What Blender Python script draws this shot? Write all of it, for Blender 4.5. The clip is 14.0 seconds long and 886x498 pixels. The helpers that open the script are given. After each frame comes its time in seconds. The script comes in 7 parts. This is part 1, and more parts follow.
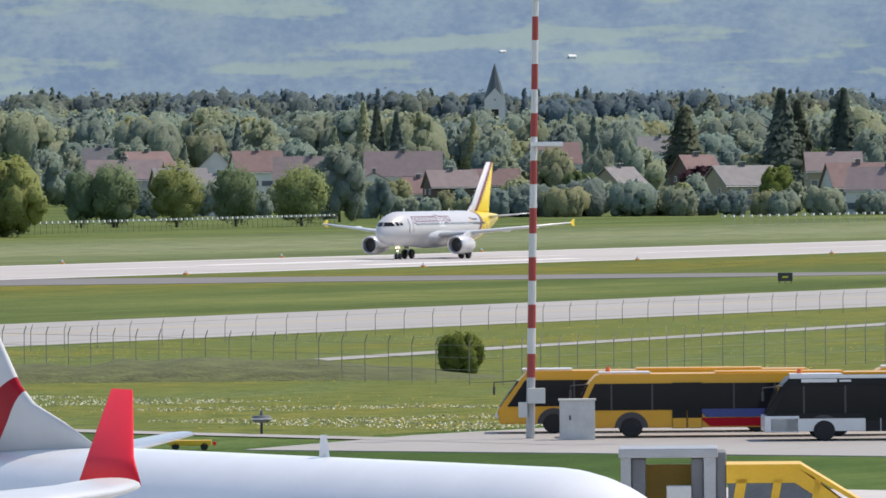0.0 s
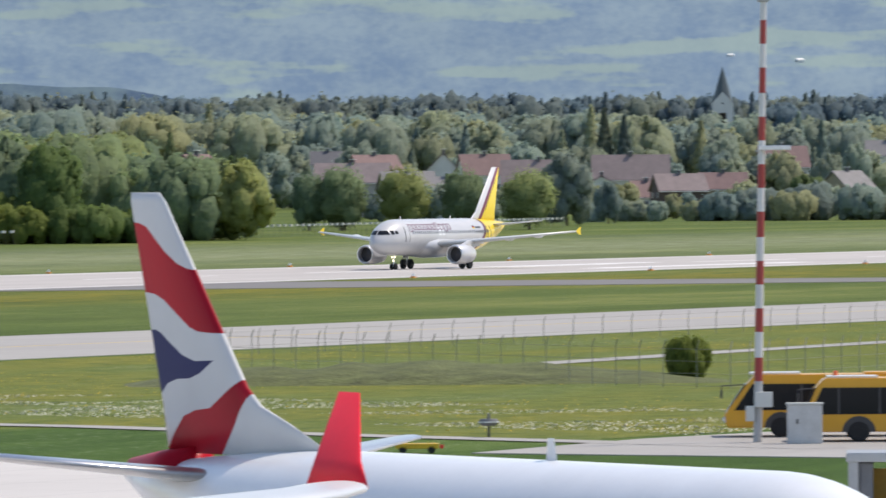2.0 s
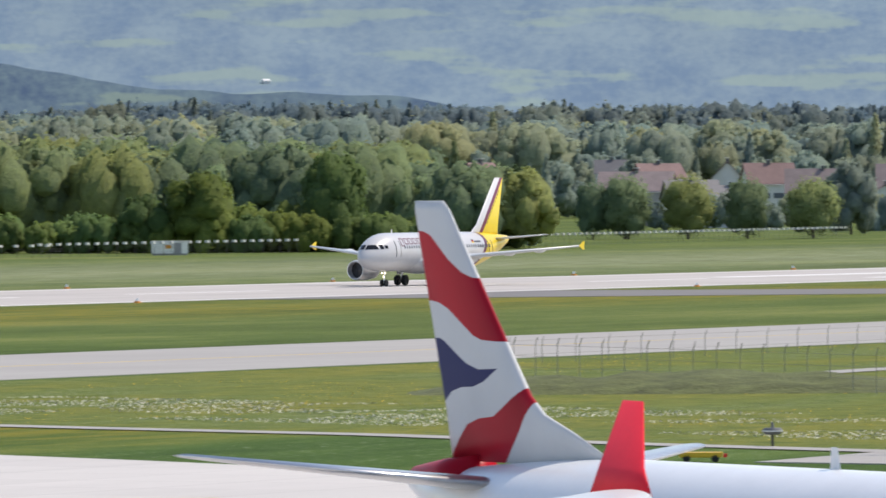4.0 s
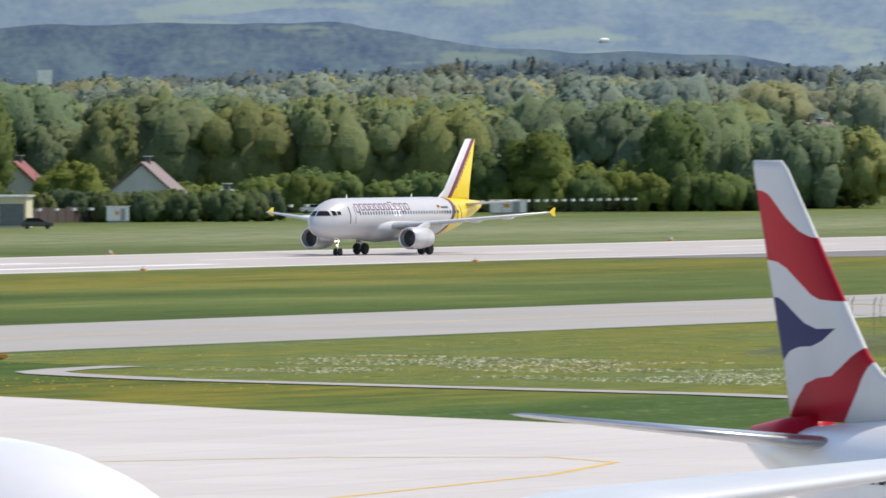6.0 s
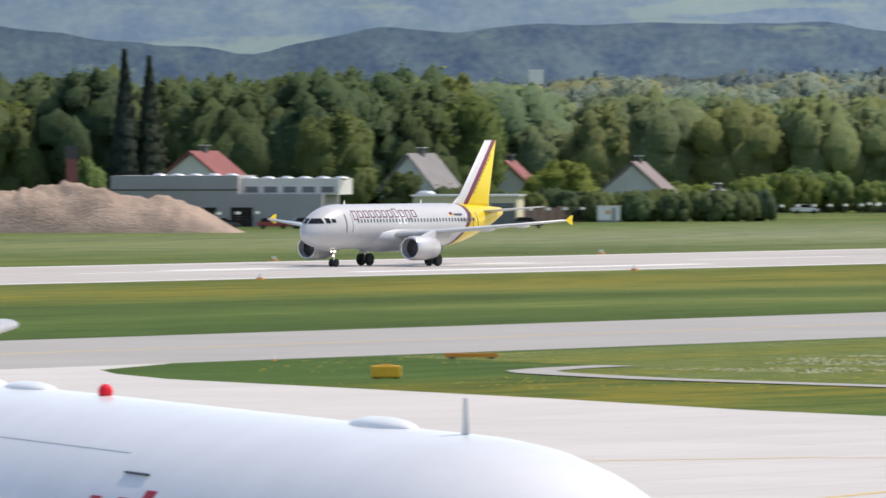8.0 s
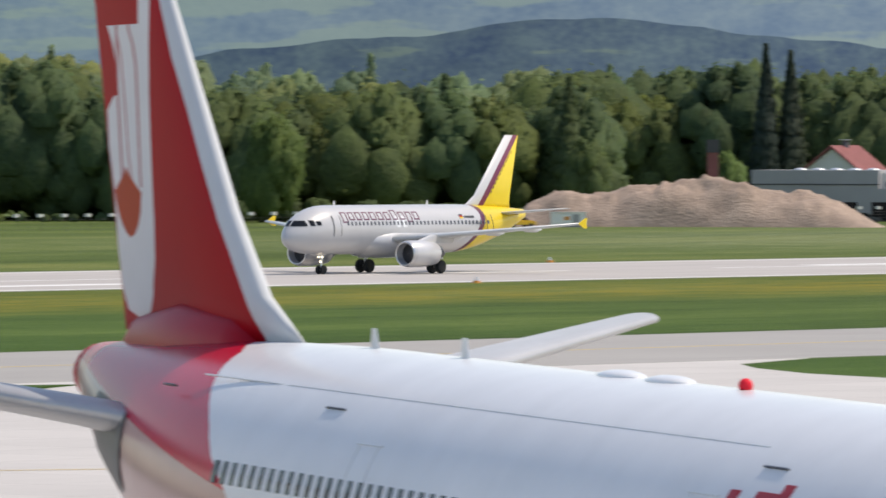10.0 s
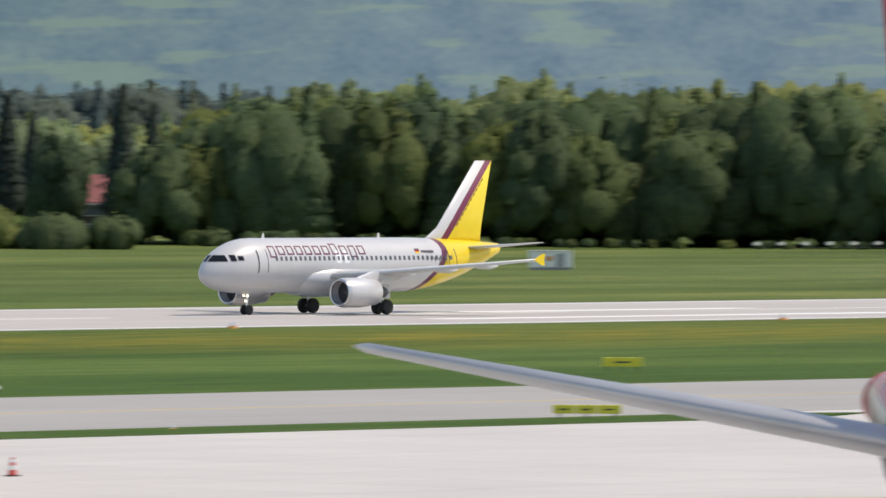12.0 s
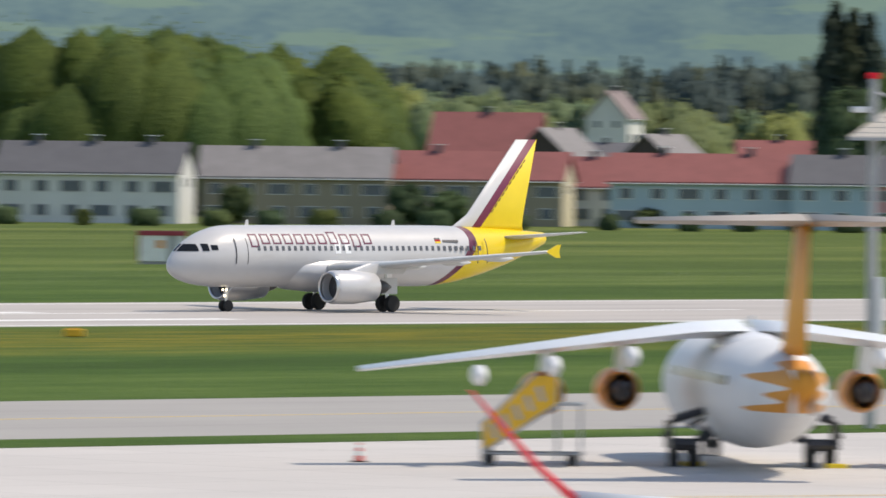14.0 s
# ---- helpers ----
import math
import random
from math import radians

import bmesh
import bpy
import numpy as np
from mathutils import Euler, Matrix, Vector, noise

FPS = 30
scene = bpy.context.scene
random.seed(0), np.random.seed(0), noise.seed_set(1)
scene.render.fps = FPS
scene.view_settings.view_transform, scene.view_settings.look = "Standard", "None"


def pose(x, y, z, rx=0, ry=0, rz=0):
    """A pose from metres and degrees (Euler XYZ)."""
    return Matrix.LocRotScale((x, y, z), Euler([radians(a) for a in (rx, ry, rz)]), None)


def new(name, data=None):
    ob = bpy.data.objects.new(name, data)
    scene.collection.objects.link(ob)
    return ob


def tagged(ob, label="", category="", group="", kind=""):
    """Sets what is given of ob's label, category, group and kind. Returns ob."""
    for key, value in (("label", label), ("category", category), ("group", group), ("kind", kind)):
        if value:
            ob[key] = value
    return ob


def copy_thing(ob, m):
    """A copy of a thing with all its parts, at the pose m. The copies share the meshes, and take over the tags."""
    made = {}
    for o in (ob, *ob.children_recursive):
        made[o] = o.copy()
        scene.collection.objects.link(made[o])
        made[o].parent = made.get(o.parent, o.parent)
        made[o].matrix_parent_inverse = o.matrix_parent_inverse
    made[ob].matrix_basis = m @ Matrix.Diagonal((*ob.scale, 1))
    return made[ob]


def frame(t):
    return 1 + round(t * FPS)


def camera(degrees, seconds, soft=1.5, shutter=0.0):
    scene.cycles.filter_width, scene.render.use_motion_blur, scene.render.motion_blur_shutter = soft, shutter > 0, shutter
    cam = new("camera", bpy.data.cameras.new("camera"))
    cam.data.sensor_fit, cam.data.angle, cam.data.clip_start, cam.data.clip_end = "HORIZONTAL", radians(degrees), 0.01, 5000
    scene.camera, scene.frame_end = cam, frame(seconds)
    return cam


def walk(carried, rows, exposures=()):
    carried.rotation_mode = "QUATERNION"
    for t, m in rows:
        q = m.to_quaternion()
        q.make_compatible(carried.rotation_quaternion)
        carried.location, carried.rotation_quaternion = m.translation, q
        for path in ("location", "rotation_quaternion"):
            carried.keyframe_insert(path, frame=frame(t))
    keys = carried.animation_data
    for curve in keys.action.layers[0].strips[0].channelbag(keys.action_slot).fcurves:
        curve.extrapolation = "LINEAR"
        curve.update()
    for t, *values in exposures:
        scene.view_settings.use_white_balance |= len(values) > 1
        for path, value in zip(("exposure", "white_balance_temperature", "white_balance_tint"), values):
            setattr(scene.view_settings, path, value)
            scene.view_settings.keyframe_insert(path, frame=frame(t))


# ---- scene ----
# ---------------------------------------------------------------- camera
cam = camera(5.38, 14.0, 1.6, 0.5)
EYE = 12.0
ROWS = [
    (0.0, 24.818, -0.540, 0.455), (0.5, 24.912, -0.551, 0.451), (1.0, 25.232, -0.515, 0.437),
    (1.5, 25.624, -0.517, 0.420), (2.0, 26.201, -0.509, 0.394), (2.2, 26.409, -0.528, 0.385),
    (4.3, 28.246, -0.462, 0.304), (4.5, 28.480, -0.491, 0.293), (5.0, 28.971, -0.609, 0.272),
    (5.5, 29.392, -0.655, 0.253), (6.0, 29.983, -0.685, 0.227), (6.5, 30.511, -0.679, 0.203),
    (7.0, 31.269, -0.636, 0.170), (7.5, 32.267, -0.678, 0.126), (7.7, 32.529, -0.681, 0.114),
    (9.8, 36.517, -0.701, -0.063), (10.0, 36.860, -0.712, -0.078), (10.5, 37.837, -0.674, -0.121),
    (11.0, 38.956, -0.673, -0.171), (11.5, 40.333, -0.618, -0.232), (12.0, 41.656, -0.559, -0.290),
    (12.5, 43.300, -0.729, -0.363), (13.0, 45.092, -0.790, -0.442), (13.5, 46.698, -0.734, -0.514),
    (14.0, 48.641, -0.694, -0.600),
]
walk(cam, [(t, pose(0, 0, EYE, 90 + el, roll, az - 90)) for t, az, el, roll in ROWS], exposures=((0.0, 0.1, 6800, 13), (7.5, 0.12, 6900, 13), (10.0, 0.0, 7050, 13), (14.0, 0.0, 7050, 12)))

# ---------------------------------------------------------------- light
SUN_AZ, SUN_EL = radians(-38), radians(56)
SUN_WAY = Vector((math.cos(SUN_AZ) * math.cos(SUN_EL), math.sin(SUN_AZ) * math.cos(SUN_EL), math.sin(SUN_EL)))
world = bpy.data.worlds.new("sky")
scene.world = world
world.use_nodes = True
wn, wl = world.node_tree.nodes, world.node_tree.links
sky = wn.new("ShaderNodeTexSky")
sky.sky_type, sky.sun_disc = "NISHITA", False
sky.sun_elevation, sky.sun_rotation = SUN_EL, math.pi / 2 - SUN_AZ
sky.dust_density, sky.air_density = 0.6, 1.0
wn["Background"].inputs["Strength"].default_value = 0.17
wl.new(sky.outputs[0], wn["Background"].inputs["Color"])
sun_data = bpy.data.lights.new("sun", "SUN")
sun_data.energy, sun_data.angle, sun_data.color = 3.9, radians(0.6), (1.0, 0.93, 0.82)
sun = new("sun", sun_data)
sun.rotation_mode = "QUATERNION"
sun.rotation_quaternion = SUN_WAY.to_track_quat("Z", "Y")

# ---------------------------------------------------------------- small tools
def thing(name, label, category, m=None, group="", kind=""):
    """An empty at a thing's base, which parents its parts."""
    ob = tagged(new(name), label, category, group, kind)
    ob.empty_display_size = 0.2
    if m is not None:
        ob.matrix_basis = m
    return ob


def mesh_of(name, bm, smooth=False):
    me = bpy.data.meshes.new(name)
    bmesh.ops.recalc_face_normals(bm, faces=bm.faces)
    bm.to_mesh(me)
    bm.free()
    if smooth:
        me.polygons.foreach_set("use_smooth", [True] * len(me.polygons))
    return me


def part(name, bm, material, parent, label="", smooth=False, m=None):
    """Links a bmesh (or a mesh made before) as one object under a thing or a part."""
    me = bm if isinstance(bm, bpy.types.Mesh) else mesh_of(name, bm, smooth)
    if material is not None and not me.materials:
        me.materials.append(material)
    ob = new(name, me)
    ob.parent = parent
    if label:
        ob["label"] = label
    if m is not None:
        ob.matrix_basis = m
    return ob


def structure(name, bm, material, label, category, kind="structure"):
    me = bm if isinstance(bm, bpy.types.Mesh) else mesh_of(name, bm)
    me.materials.append(material)
    return tagged(new(name, me), label, category, "", kind)


def box(bm, x0, x1, y0, y1, z0, z1, bevel=0.0):
    made = bmesh.ops.create_cube(bm, size=1.0, matrix=Matrix.Translation(((x0 + x1) / 2, (y0 + y1) / 2, (z0 + z1) / 2)) @ Matrix.Diagonal((x1 - x0, y1 - y0, z1 - z0, 1)))
    if bevel:
        edges = list({e for v in made["verts"] for e in v.link_edges})
        bmesh.ops.bevel(bm, geom=edges, offset=bevel, segments=2, affect="EDGES", profile=0.6)
    return bm


def boxes(*args, bevel=0.0):
    bm = bmesh.new()
    for a in args:
        box(bm, *a, bevel=bevel)
    return bm


def tube(bm, a, b, r0, r1=None, n=8):
    a, b = Vector(a), Vector(b)
    r1 = r0 if r1 is None else r1
    turn = (b - a).to_track_quat("Z", "Y").to_matrix().to_4x4()
    bmesh.ops.create_cone(bm, cap_ends=True, segments=n, radius1=r0, radius2=r1, depth=(b - a).length, matrix=Matrix.Translation((a + b) / 2) @ turn)
    return bm


def tubes(rows, n=8):
    bm = bmesh.new()
    for row in rows:
        tube(bm, *row, n=n)
    return bm


def skin(rings, ends=True):
    """A closed surface over rings that have the same number of points."""
    bm = bmesh.new()
    rows = [[bm.verts.new(p) for p in ring] for ring in rings]
    n = len(rows[0])
    for a, b in zip(rows, rows[1:]):
        for i in range(n):
            bm.faces.new((a[i], a[(i + 1) % n], b[(i + 1) % n], b[i]))
    if ends:
        bm.faces.new(rows[0])
        bm.faces.new(rows[-1][::-1])
    return bm


def lathe_x(profile, n=24, centre=(0, 0, 0), squash=1.0):
    """Turns (x, radius) round an axis along x."""
    cx, cy, cz = centre
    return skin([[(cx + x, cy + r * math.cos(2 * math.pi * i / n), cz + squash * r * math.sin(2 * math.pi * i / n)) for i in range(n)] for x, r in profile])


def prism(points, z0, z1):
    """A slab over a flat outline."""
    bm = bmesh.new()
    low = [bm.verts.new((x, y, z0)) for x, y in points]
    high = [bm.verts.new((x, y, z1)) for x, y in points]
    n = len(points)
    for i in range(n):
        bm.faces.new((low[i], low[(i + 1) % n], high[(i + 1) % n], high[i]))
    bm.faces.new(high)
    bm.faces.new(low[::-1])
    return bm


def plate_y(points, y0, y1):
    """A slab over an outline in x and z, with its thickness along y."""
    bm = bmesh.new()
    near = [bm.verts.new((x, y0, z)) for x, z in points]
    far = [bm.verts.new((x, y1, z)) for x, z in points]
    n = len(points)
    for i in range(n):
        bm.faces.new((near[i], near[(i + 1) % n], far[(i + 1) % n], far[i]))
    bm.faces.new(near)
    bm.faces.new(far[::-1])
    return bm


def foil(stations, upright=False, n=10):
    """A wing, tailplane or fin: stations of (leading x, sideways, height, chord, thickness share)."""
    rings = []
    for x, y, z, c, t in stations:
        ring = []
        for i in range(2 * n):
            k = i if i <= n else 2 * n - i
            s = 0.5 * (1 - math.cos(math.pi * k / n))
            h = 5 * t * c * (0.2969 * math.sqrt(s) - 0.126 * s - 0.3516 * s * s + 0.2843 * s ** 3 - 0.1036 * s ** 4)
            h = h if i <= n else -h
            h = h if 0 < i != n else 0.0
            ring.append((x - c * s, y + h, z) if upright else (x - c * s, y, z + h))
        rings.append(ring)
    return skin(rings)


# ---------------------------------------------------------------- materials
def nodes_of(name):
    m = bpy.data.materials.new(name)
    m.use_nodes = True
    nt = m.node_tree
    return m, nt, nt.nodes["Principled BSDF"]


def noise_of(nt, coords, scale, detail=4.0, rough=0.55):
    node = nt.nodes.new("ShaderNodeTexNoise")
    node.inputs["Scale"].default_value, node.inputs["Detail"].default_value, node.inputs["Roughness"].default_value = scale, detail, rough
    nt.links.new(coords, node.inputs["Vector"])
    return node.outputs["Fac"]


def ramp_of(nt, fac, stops, mode="LINEAR"):
    node = nt.nodes.new("ShaderNodeValToRGB")
    ramp = node.color_ramp
    ramp.interpolation = mode
    while len(ramp.elements) < len(stops):
        ramp.elements.new(0.5)
    for e, (p, c) in zip(ramp.elements, stops):
        e.position, e.color = p, (*c, 1)
    nt.links.new(fac, node.inputs["Fac"])
    return node.outputs["Color"]


def maths(nt, op, a, b=0.0, c=0.0):
    node = nt.nodes.new("ShaderNodeMath")
    node.operation = op
    for i, v in enumerate((a, b, c)):
        if isinstance(v, (int, float)):
            node.inputs[i].default_value = v
        else:
            nt.links.new(v, node.inputs[i])
    return node.outputs[0]


def mixed(nt, fac, a, b, mode="MIX"):
    node = nt.nodes.new("ShaderNodeMix")
    node.data_type, node.blend_type = "RGBA", mode
    for i, v in ((0, fac), (6, a), (7, b)):
        if isinstance(v, (int, float)):
            node.inputs[i].default_value = v
        elif isinstance(v, tuple):
            node.inputs[i].default_value = (*v, 1)
        else:
            nt.links.new(v, node.inputs[i])
    return node.outputs[2]


def bumped(nt, shader, height, strength, distance):
    node = nt.nodes.new("ShaderNodeBump")
    node.inputs["Strength"].default_value, node.inputs["Distance"].default_value = strength, distance
    nt.links.new(height, node.inputs["Height"])
    nt.links.new(node.outputs[0], shader.inputs["Normal"])


def surface(name, colour, rough=0.5, metal=0.0, scale=1.5, vary=0.12, fine=12.0, bump=0.0, coat=0.0, stretch=None, glow=0.0, ior=1.5):
    """A worn surface: the colour varies in broad stains and in fine grain."""
    m, nt, sh = nodes_of(name)
    co = nt.nodes.new("ShaderNodeTexCoord").outputs["Object"]
    if stretch:
        mp = nt.nodes.new("ShaderNodeMapping")
        mp.inputs["Scale"].default_value = stretch
        nt.links.new(co, mp.inputs[0])
        co = mp.outputs[0]
    a, b = noise_of(nt, co, scale), noise_of(nt, co, fine, 2.0)
    k = maths(nt, "ADD", maths(nt, "MULTIPLY", a, 0.7), maths(nt, "MULTIPLY", b, 0.3))
    lo, hi = tuple(c * (1 - vary) for c in colour), tuple(min(1, c * (1 + vary)) for c in colour)
    nt.links.new(ramp_of(nt, k, [(0.3, lo), (0.7, hi)]), sh.inputs["Base Color"])
    sh.inputs["Roughness"].default_value, sh.inputs["Metallic"].default_value = rough, metal
    sh.inputs["Coat Weight"].default_value, sh.inputs["IOR"].default_value = coat, ior
    if glow:
        sh.inputs["Emission Color"].default_value, sh.inputs["Emission Strength"].default_value = (*colour, 1), glow
    if bump:
        bumped(nt, sh, b, 0.6, bump)
    return m


def banded(name, axis, stops, rough=0.4, vary=0.06, coat=0.2, wave=None, spread=(0.0, 1.0), metal=0.0):
    """Paint in sharp bands: axis gives the weights of x, y, z and the offset of a ruler over the thing, from 0 to 1."""
    m, nt, sh = nodes_of(name)
    co = nt.nodes.new("ShaderNodeTexCoord").outputs["Object"]
    sep = nt.nodes.new("ShaderNodeSeparateXYZ")
    nt.links.new(co, sep.inputs[0])
    v = maths(nt, "MULTIPLY_ADD", sep.outputs[0], axis[0], axis[3])
    v = maths(nt, "MULTIPLY_ADD", sep.outputs[1], axis[1], v)
    v = maths(nt, "MULTIPLY_ADD", sep.outputs[2], axis[2], v)
    if wave:
        wx, wz, amount, phase = wave
        arg = maths(nt, "ADD", maths(nt, "MULTIPLY_ADD", sep.outputs[0], wx, phase), maths(nt, "MULTIPLY", sep.outputs[2], wz))
        v = maths(nt, "ADD", v, maths(nt, "MULTIPLY", maths(nt, "SINE", arg), amount))
    col = ramp_of(nt, v, stops, "CONSTANT")
    dirt = ramp_of(nt, noise_of(nt, co, 0.8, 6.0), [(0.3, (1 - vary,) * 3), (0.7, (1.0,) * 3)])
    nt.links.new(mixed(nt, 1.0, col, dirt, "MULTIPLY"), sh.inputs["Base Color"])
    sh.inputs["Roughness"].default_value, sh.inputs["Coat Weight"].default_value, sh.inputs["Metallic"].default_value = rough, coat, metal
    return m


def leafy(name, dark, light, patch=0.075, rough=0.7, grain=0.9):
    """Leaves: each tree has its own shade and hue, and broad patches differ."""
    m, nt, sh = nodes_of(name)
    geo = nt.nodes.new("ShaderNodeNewGeometry")
    info = nt.nodes.new("ShaderNodeObjectInfo")
    own = nt.nodes.new("ShaderNodeAttribute")
    own.attribute_name = "own_shade"
    co = nt.nodes.new("ShaderNodeTexCoord").outputs["Object"]
    a = noise_of(nt, co, patch, 3.0)
    each = maths(nt, "FRACT", maths(nt, "ADD", own.outputs["Fac"], info.outputs["Random"]))
    other = maths(nt, "FRACT", maths(nt, "MULTIPLY", each, 7.31))
    k = maths(nt, "ADD", maths(nt, "MULTIPLY", geo.outputs["Random Per Island"], 0.14), maths(nt, "MULTIPLY_ADD", a, 0.9, -0.18))
    k = maths(nt, "ADD", k, maths(nt, "MULTIPLY_ADD", each, 0.5, -0.14))
    clump = noise_of(nt, co, grain, 4.0, 0.7)
    k = maths(nt, "ADD", k, maths(nt, "MULTIPLY_ADD", clump, 1.3, -0.65))
    col = ramp_of(nt, k, [(0.1, tuple(c * 0.86 for c in dark)), (0.85, light)])
    hue = ramp_of(nt, other, [(0.0, (0.84, 0.95, 1.08)), (0.5, (1.0, 1.0, 1.0)), (0.8, (1.1, 1.03, 0.85)), (1.0, (1.25, 1.08, 0.74))])
    col = mixed(nt, 1.0, col, hue, "MULTIPLY")
    nt.links.new(col, sh.inputs["Base Color"])
    sh.inputs["Roughness"].default_value = rough
    sh.inputs["Specular IOR Level"].default_value = 0.2
    thin = nt.nodes.new("ShaderNodeBsdfTranslucent")
    nt.links.new(col, thin.inputs["Color"])
    bumped(nt, sh, clump, 0.55, 0.8 / grain)
    nt.links.new(sh.inputs["Normal"].links[0].from_socket, thin.inputs["Normal"])
    add = nt.nodes.new("ShaderNodeMixShader")
    add.inputs[0].default_value = 0.55
    nt.links.new(sh.outputs[0], add.inputs[1])
    nt.links.new(thin.outputs[0], add.inputs[2])
    nt.links.new(add.outputs[0], nt.nodes["Material Output"].inputs[0])
    return m


def meadow():
    """Grass, with mown and unmown bands along the runway, buttercups and daisies."""
    m, nt, sh = nodes_of("grass")
    co = nt.nodes.new("ShaderNodeTexCoord").outputs["Object"]
    sep = nt.nodes.new("ShaderNodeSeparateXYZ")
    nt.links.new(co, sep.inputs[0])
    mp = nt.nodes.new("ShaderNodeMapping")
    mp.inputs["Scale"].default_value = (0.25, 1.0, 1.0)
    nt.links.new(co, mp.inputs[0])
    broad = noise_of(nt, mp.outputs[0], 0.035, 5.0)
    mid = noise_of(nt, mp.outputs[0], 0.35, 5.0, 0.65)
    fine = noise_of(nt, co, 1.6, 6.0, 0.75)
    k = maths(nt, "ADD", maths(nt, "MULTIPLY", broad, 0.5), maths(nt, "ADD", maths(nt, "MULTIPLY", mid, 0.3), maths(nt, "MULTIPLY", fine, 0.3)))
    col = ramp_of(nt, k, [(0.42, (0.052, 0.08, 0.018)), (0.55, (0.092, 0.13, 0.03)), (0.67, (0.18, 0.2, 0.058))])
    lawn = maths(nt, "MINIMUM", 1.0, maths(nt, "MAXIMUM", 0.0, maths(nt, "MULTIPLY_ADD", sep.outputs[0], -1 / 260.0, 2.55)))
    col = mixed(nt, lawn, col, mixed(nt, 1.0, col, (0.66, 0.86, 0.7), "MULTIPLY"))
    wob = maths(nt, "MULTIPLY_ADD", broad, 50.0, -25.0)
    y = maths(nt, "ADD", sep.outputs[1], wob)

    def strip(centre, width):
        d = maths(nt, "ABSOLUTE", maths(nt, "SUBTRACT", y, centre))
        return maths(nt, "MINIMUM", 1.0, maths(nt, "MAXIMUM", maths(nt, "SUBTRACT", 1.0, maths(nt, "DIVIDE", d, width)), 0.0), 0.2)

    yellow = maths(nt, "MULTIPLY", maths(nt, "MAXIMUM", strip(418, 34), strip(232, 26)), ramp_of(nt, mid, [(0.4, (0.15,) * 3), (0.62, (1.0,) * 3)]))
    col = mixed(nt, maths(nt, "MULTIPLY", yellow, 0.9), col, (0.24, 0.19, 0.02))
    speck = ramp_of(nt, fine, [(0.57, (0.0,) * 3), (0.64, (1.0,) * 3)])
    white = maths(nt, "MULTIPLY", maths(nt, "MAXIMUM", strip(196, 30), strip(600, 55)), maths(nt, "MULTIPLY", speck, ramp_of(nt, mid, [(0.42, (0.0,) * 3), (0.6, (1.0,) * 3)])))
    col = mixed(nt, maths(nt, "MULTIPLY", white, 0.7), col, (0.5, 0.52, 0.42))
    far = maths(nt, "MINIMUM", 1.0, maths(nt, "MAXIMUM", 0.0, maths(nt, "MULTIPLY_ADD", sep.outputs[0], 1 / 250.0, -2.9)))
    far = maths(nt, "MULTIPLY", far, maths(nt, "MULTIPLY", strip(590, 110), ramp_of(nt, mid, [(0.34, (0.25,) * 3), (0.62, (1.0,) * 3)])))
    col = mixed(nt, maths(nt, "MULTIPLY", far, 0.85), col, (0.27, 0.29, 0.18))
    nt.links.new(col, sh.inputs["Base Color"])
    sh.inputs["Roughness"].default_value = 0.9
    sh.inputs["Specular IOR Level"].default_value = 0.1
    bumped(nt, sh, maths(nt, "ADD", fine, mid), 0.8, 0.25)
    return m


def wild_meadow():
    """Unmown grass, yellow-green, full of buttercups and daisies."""
    m, nt, sh = nodes_of("wild_meadow")
    co = nt.nodes.new("ShaderNodeTexCoord").outputs["Object"]
    turned = nt.nodes.new("ShaderNodeMapping")
    turned.inputs["Rotation"].default_value = (0, 0, radians(-27))
    turned.inputs["Scale"].default_value = (0.45, 1.6, 1.0)
    nt.links.new(co, turned.inputs[0])
    broad, mid, fine = noise_of(nt, turned.outputs[0], 0.05, 4.0), noise_of(nt, co, 0.4, 5.0, 0.65), noise_of(nt, co, 2.4, 5.0, 0.75)
    k = maths(nt, "ADD", maths(nt, "MULTIPLY", mid, 0.55), maths(nt, "MULTIPLY", fine, 0.45))
    col = ramp_of(nt, k, [(0.38, (0.07, 0.10, 0.022)), (0.52, (0.125, 0.16, 0.036)), (0.66, (0.2, 0.215, 0.065))])
    gold = maths(nt, "MULTIPLY", ramp_of(nt, broad, [(0.45, (0.0,) * 3), (0.62, (1.0,) * 3)]), ramp_of(nt, mid, [(0.4, (0.2,) * 3), (0.62, (1.0,) * 3)]))
    col = mixed(nt, maths(nt, "MULTIPLY", gold, 0.5), col, (0.27, 0.215, 0.03))
    pale = maths(nt, "MULTIPLY", ramp_of(nt, broad, [(0.36, (1.0,) * 3), (0.5, (0.0,) * 3)]), ramp_of(nt, fine, [(0.55, (0.0,) * 3), (0.63, (1.0,) * 3)]))
    col = mixed(nt, maths(nt, "MULTIPLY", pale, 0.6), col, (0.45, 0.46, 0.36))
    nt.links.new(col, sh.inputs["Base Color"])
    sh.inputs["Roughness"].default_value, sh.inputs["Specular IOR Level"].default_value = 0.9, 0.1
    bumped(nt, sh, maths(nt, "ADD", fine, mid), 0.8, 0.2)
    return m


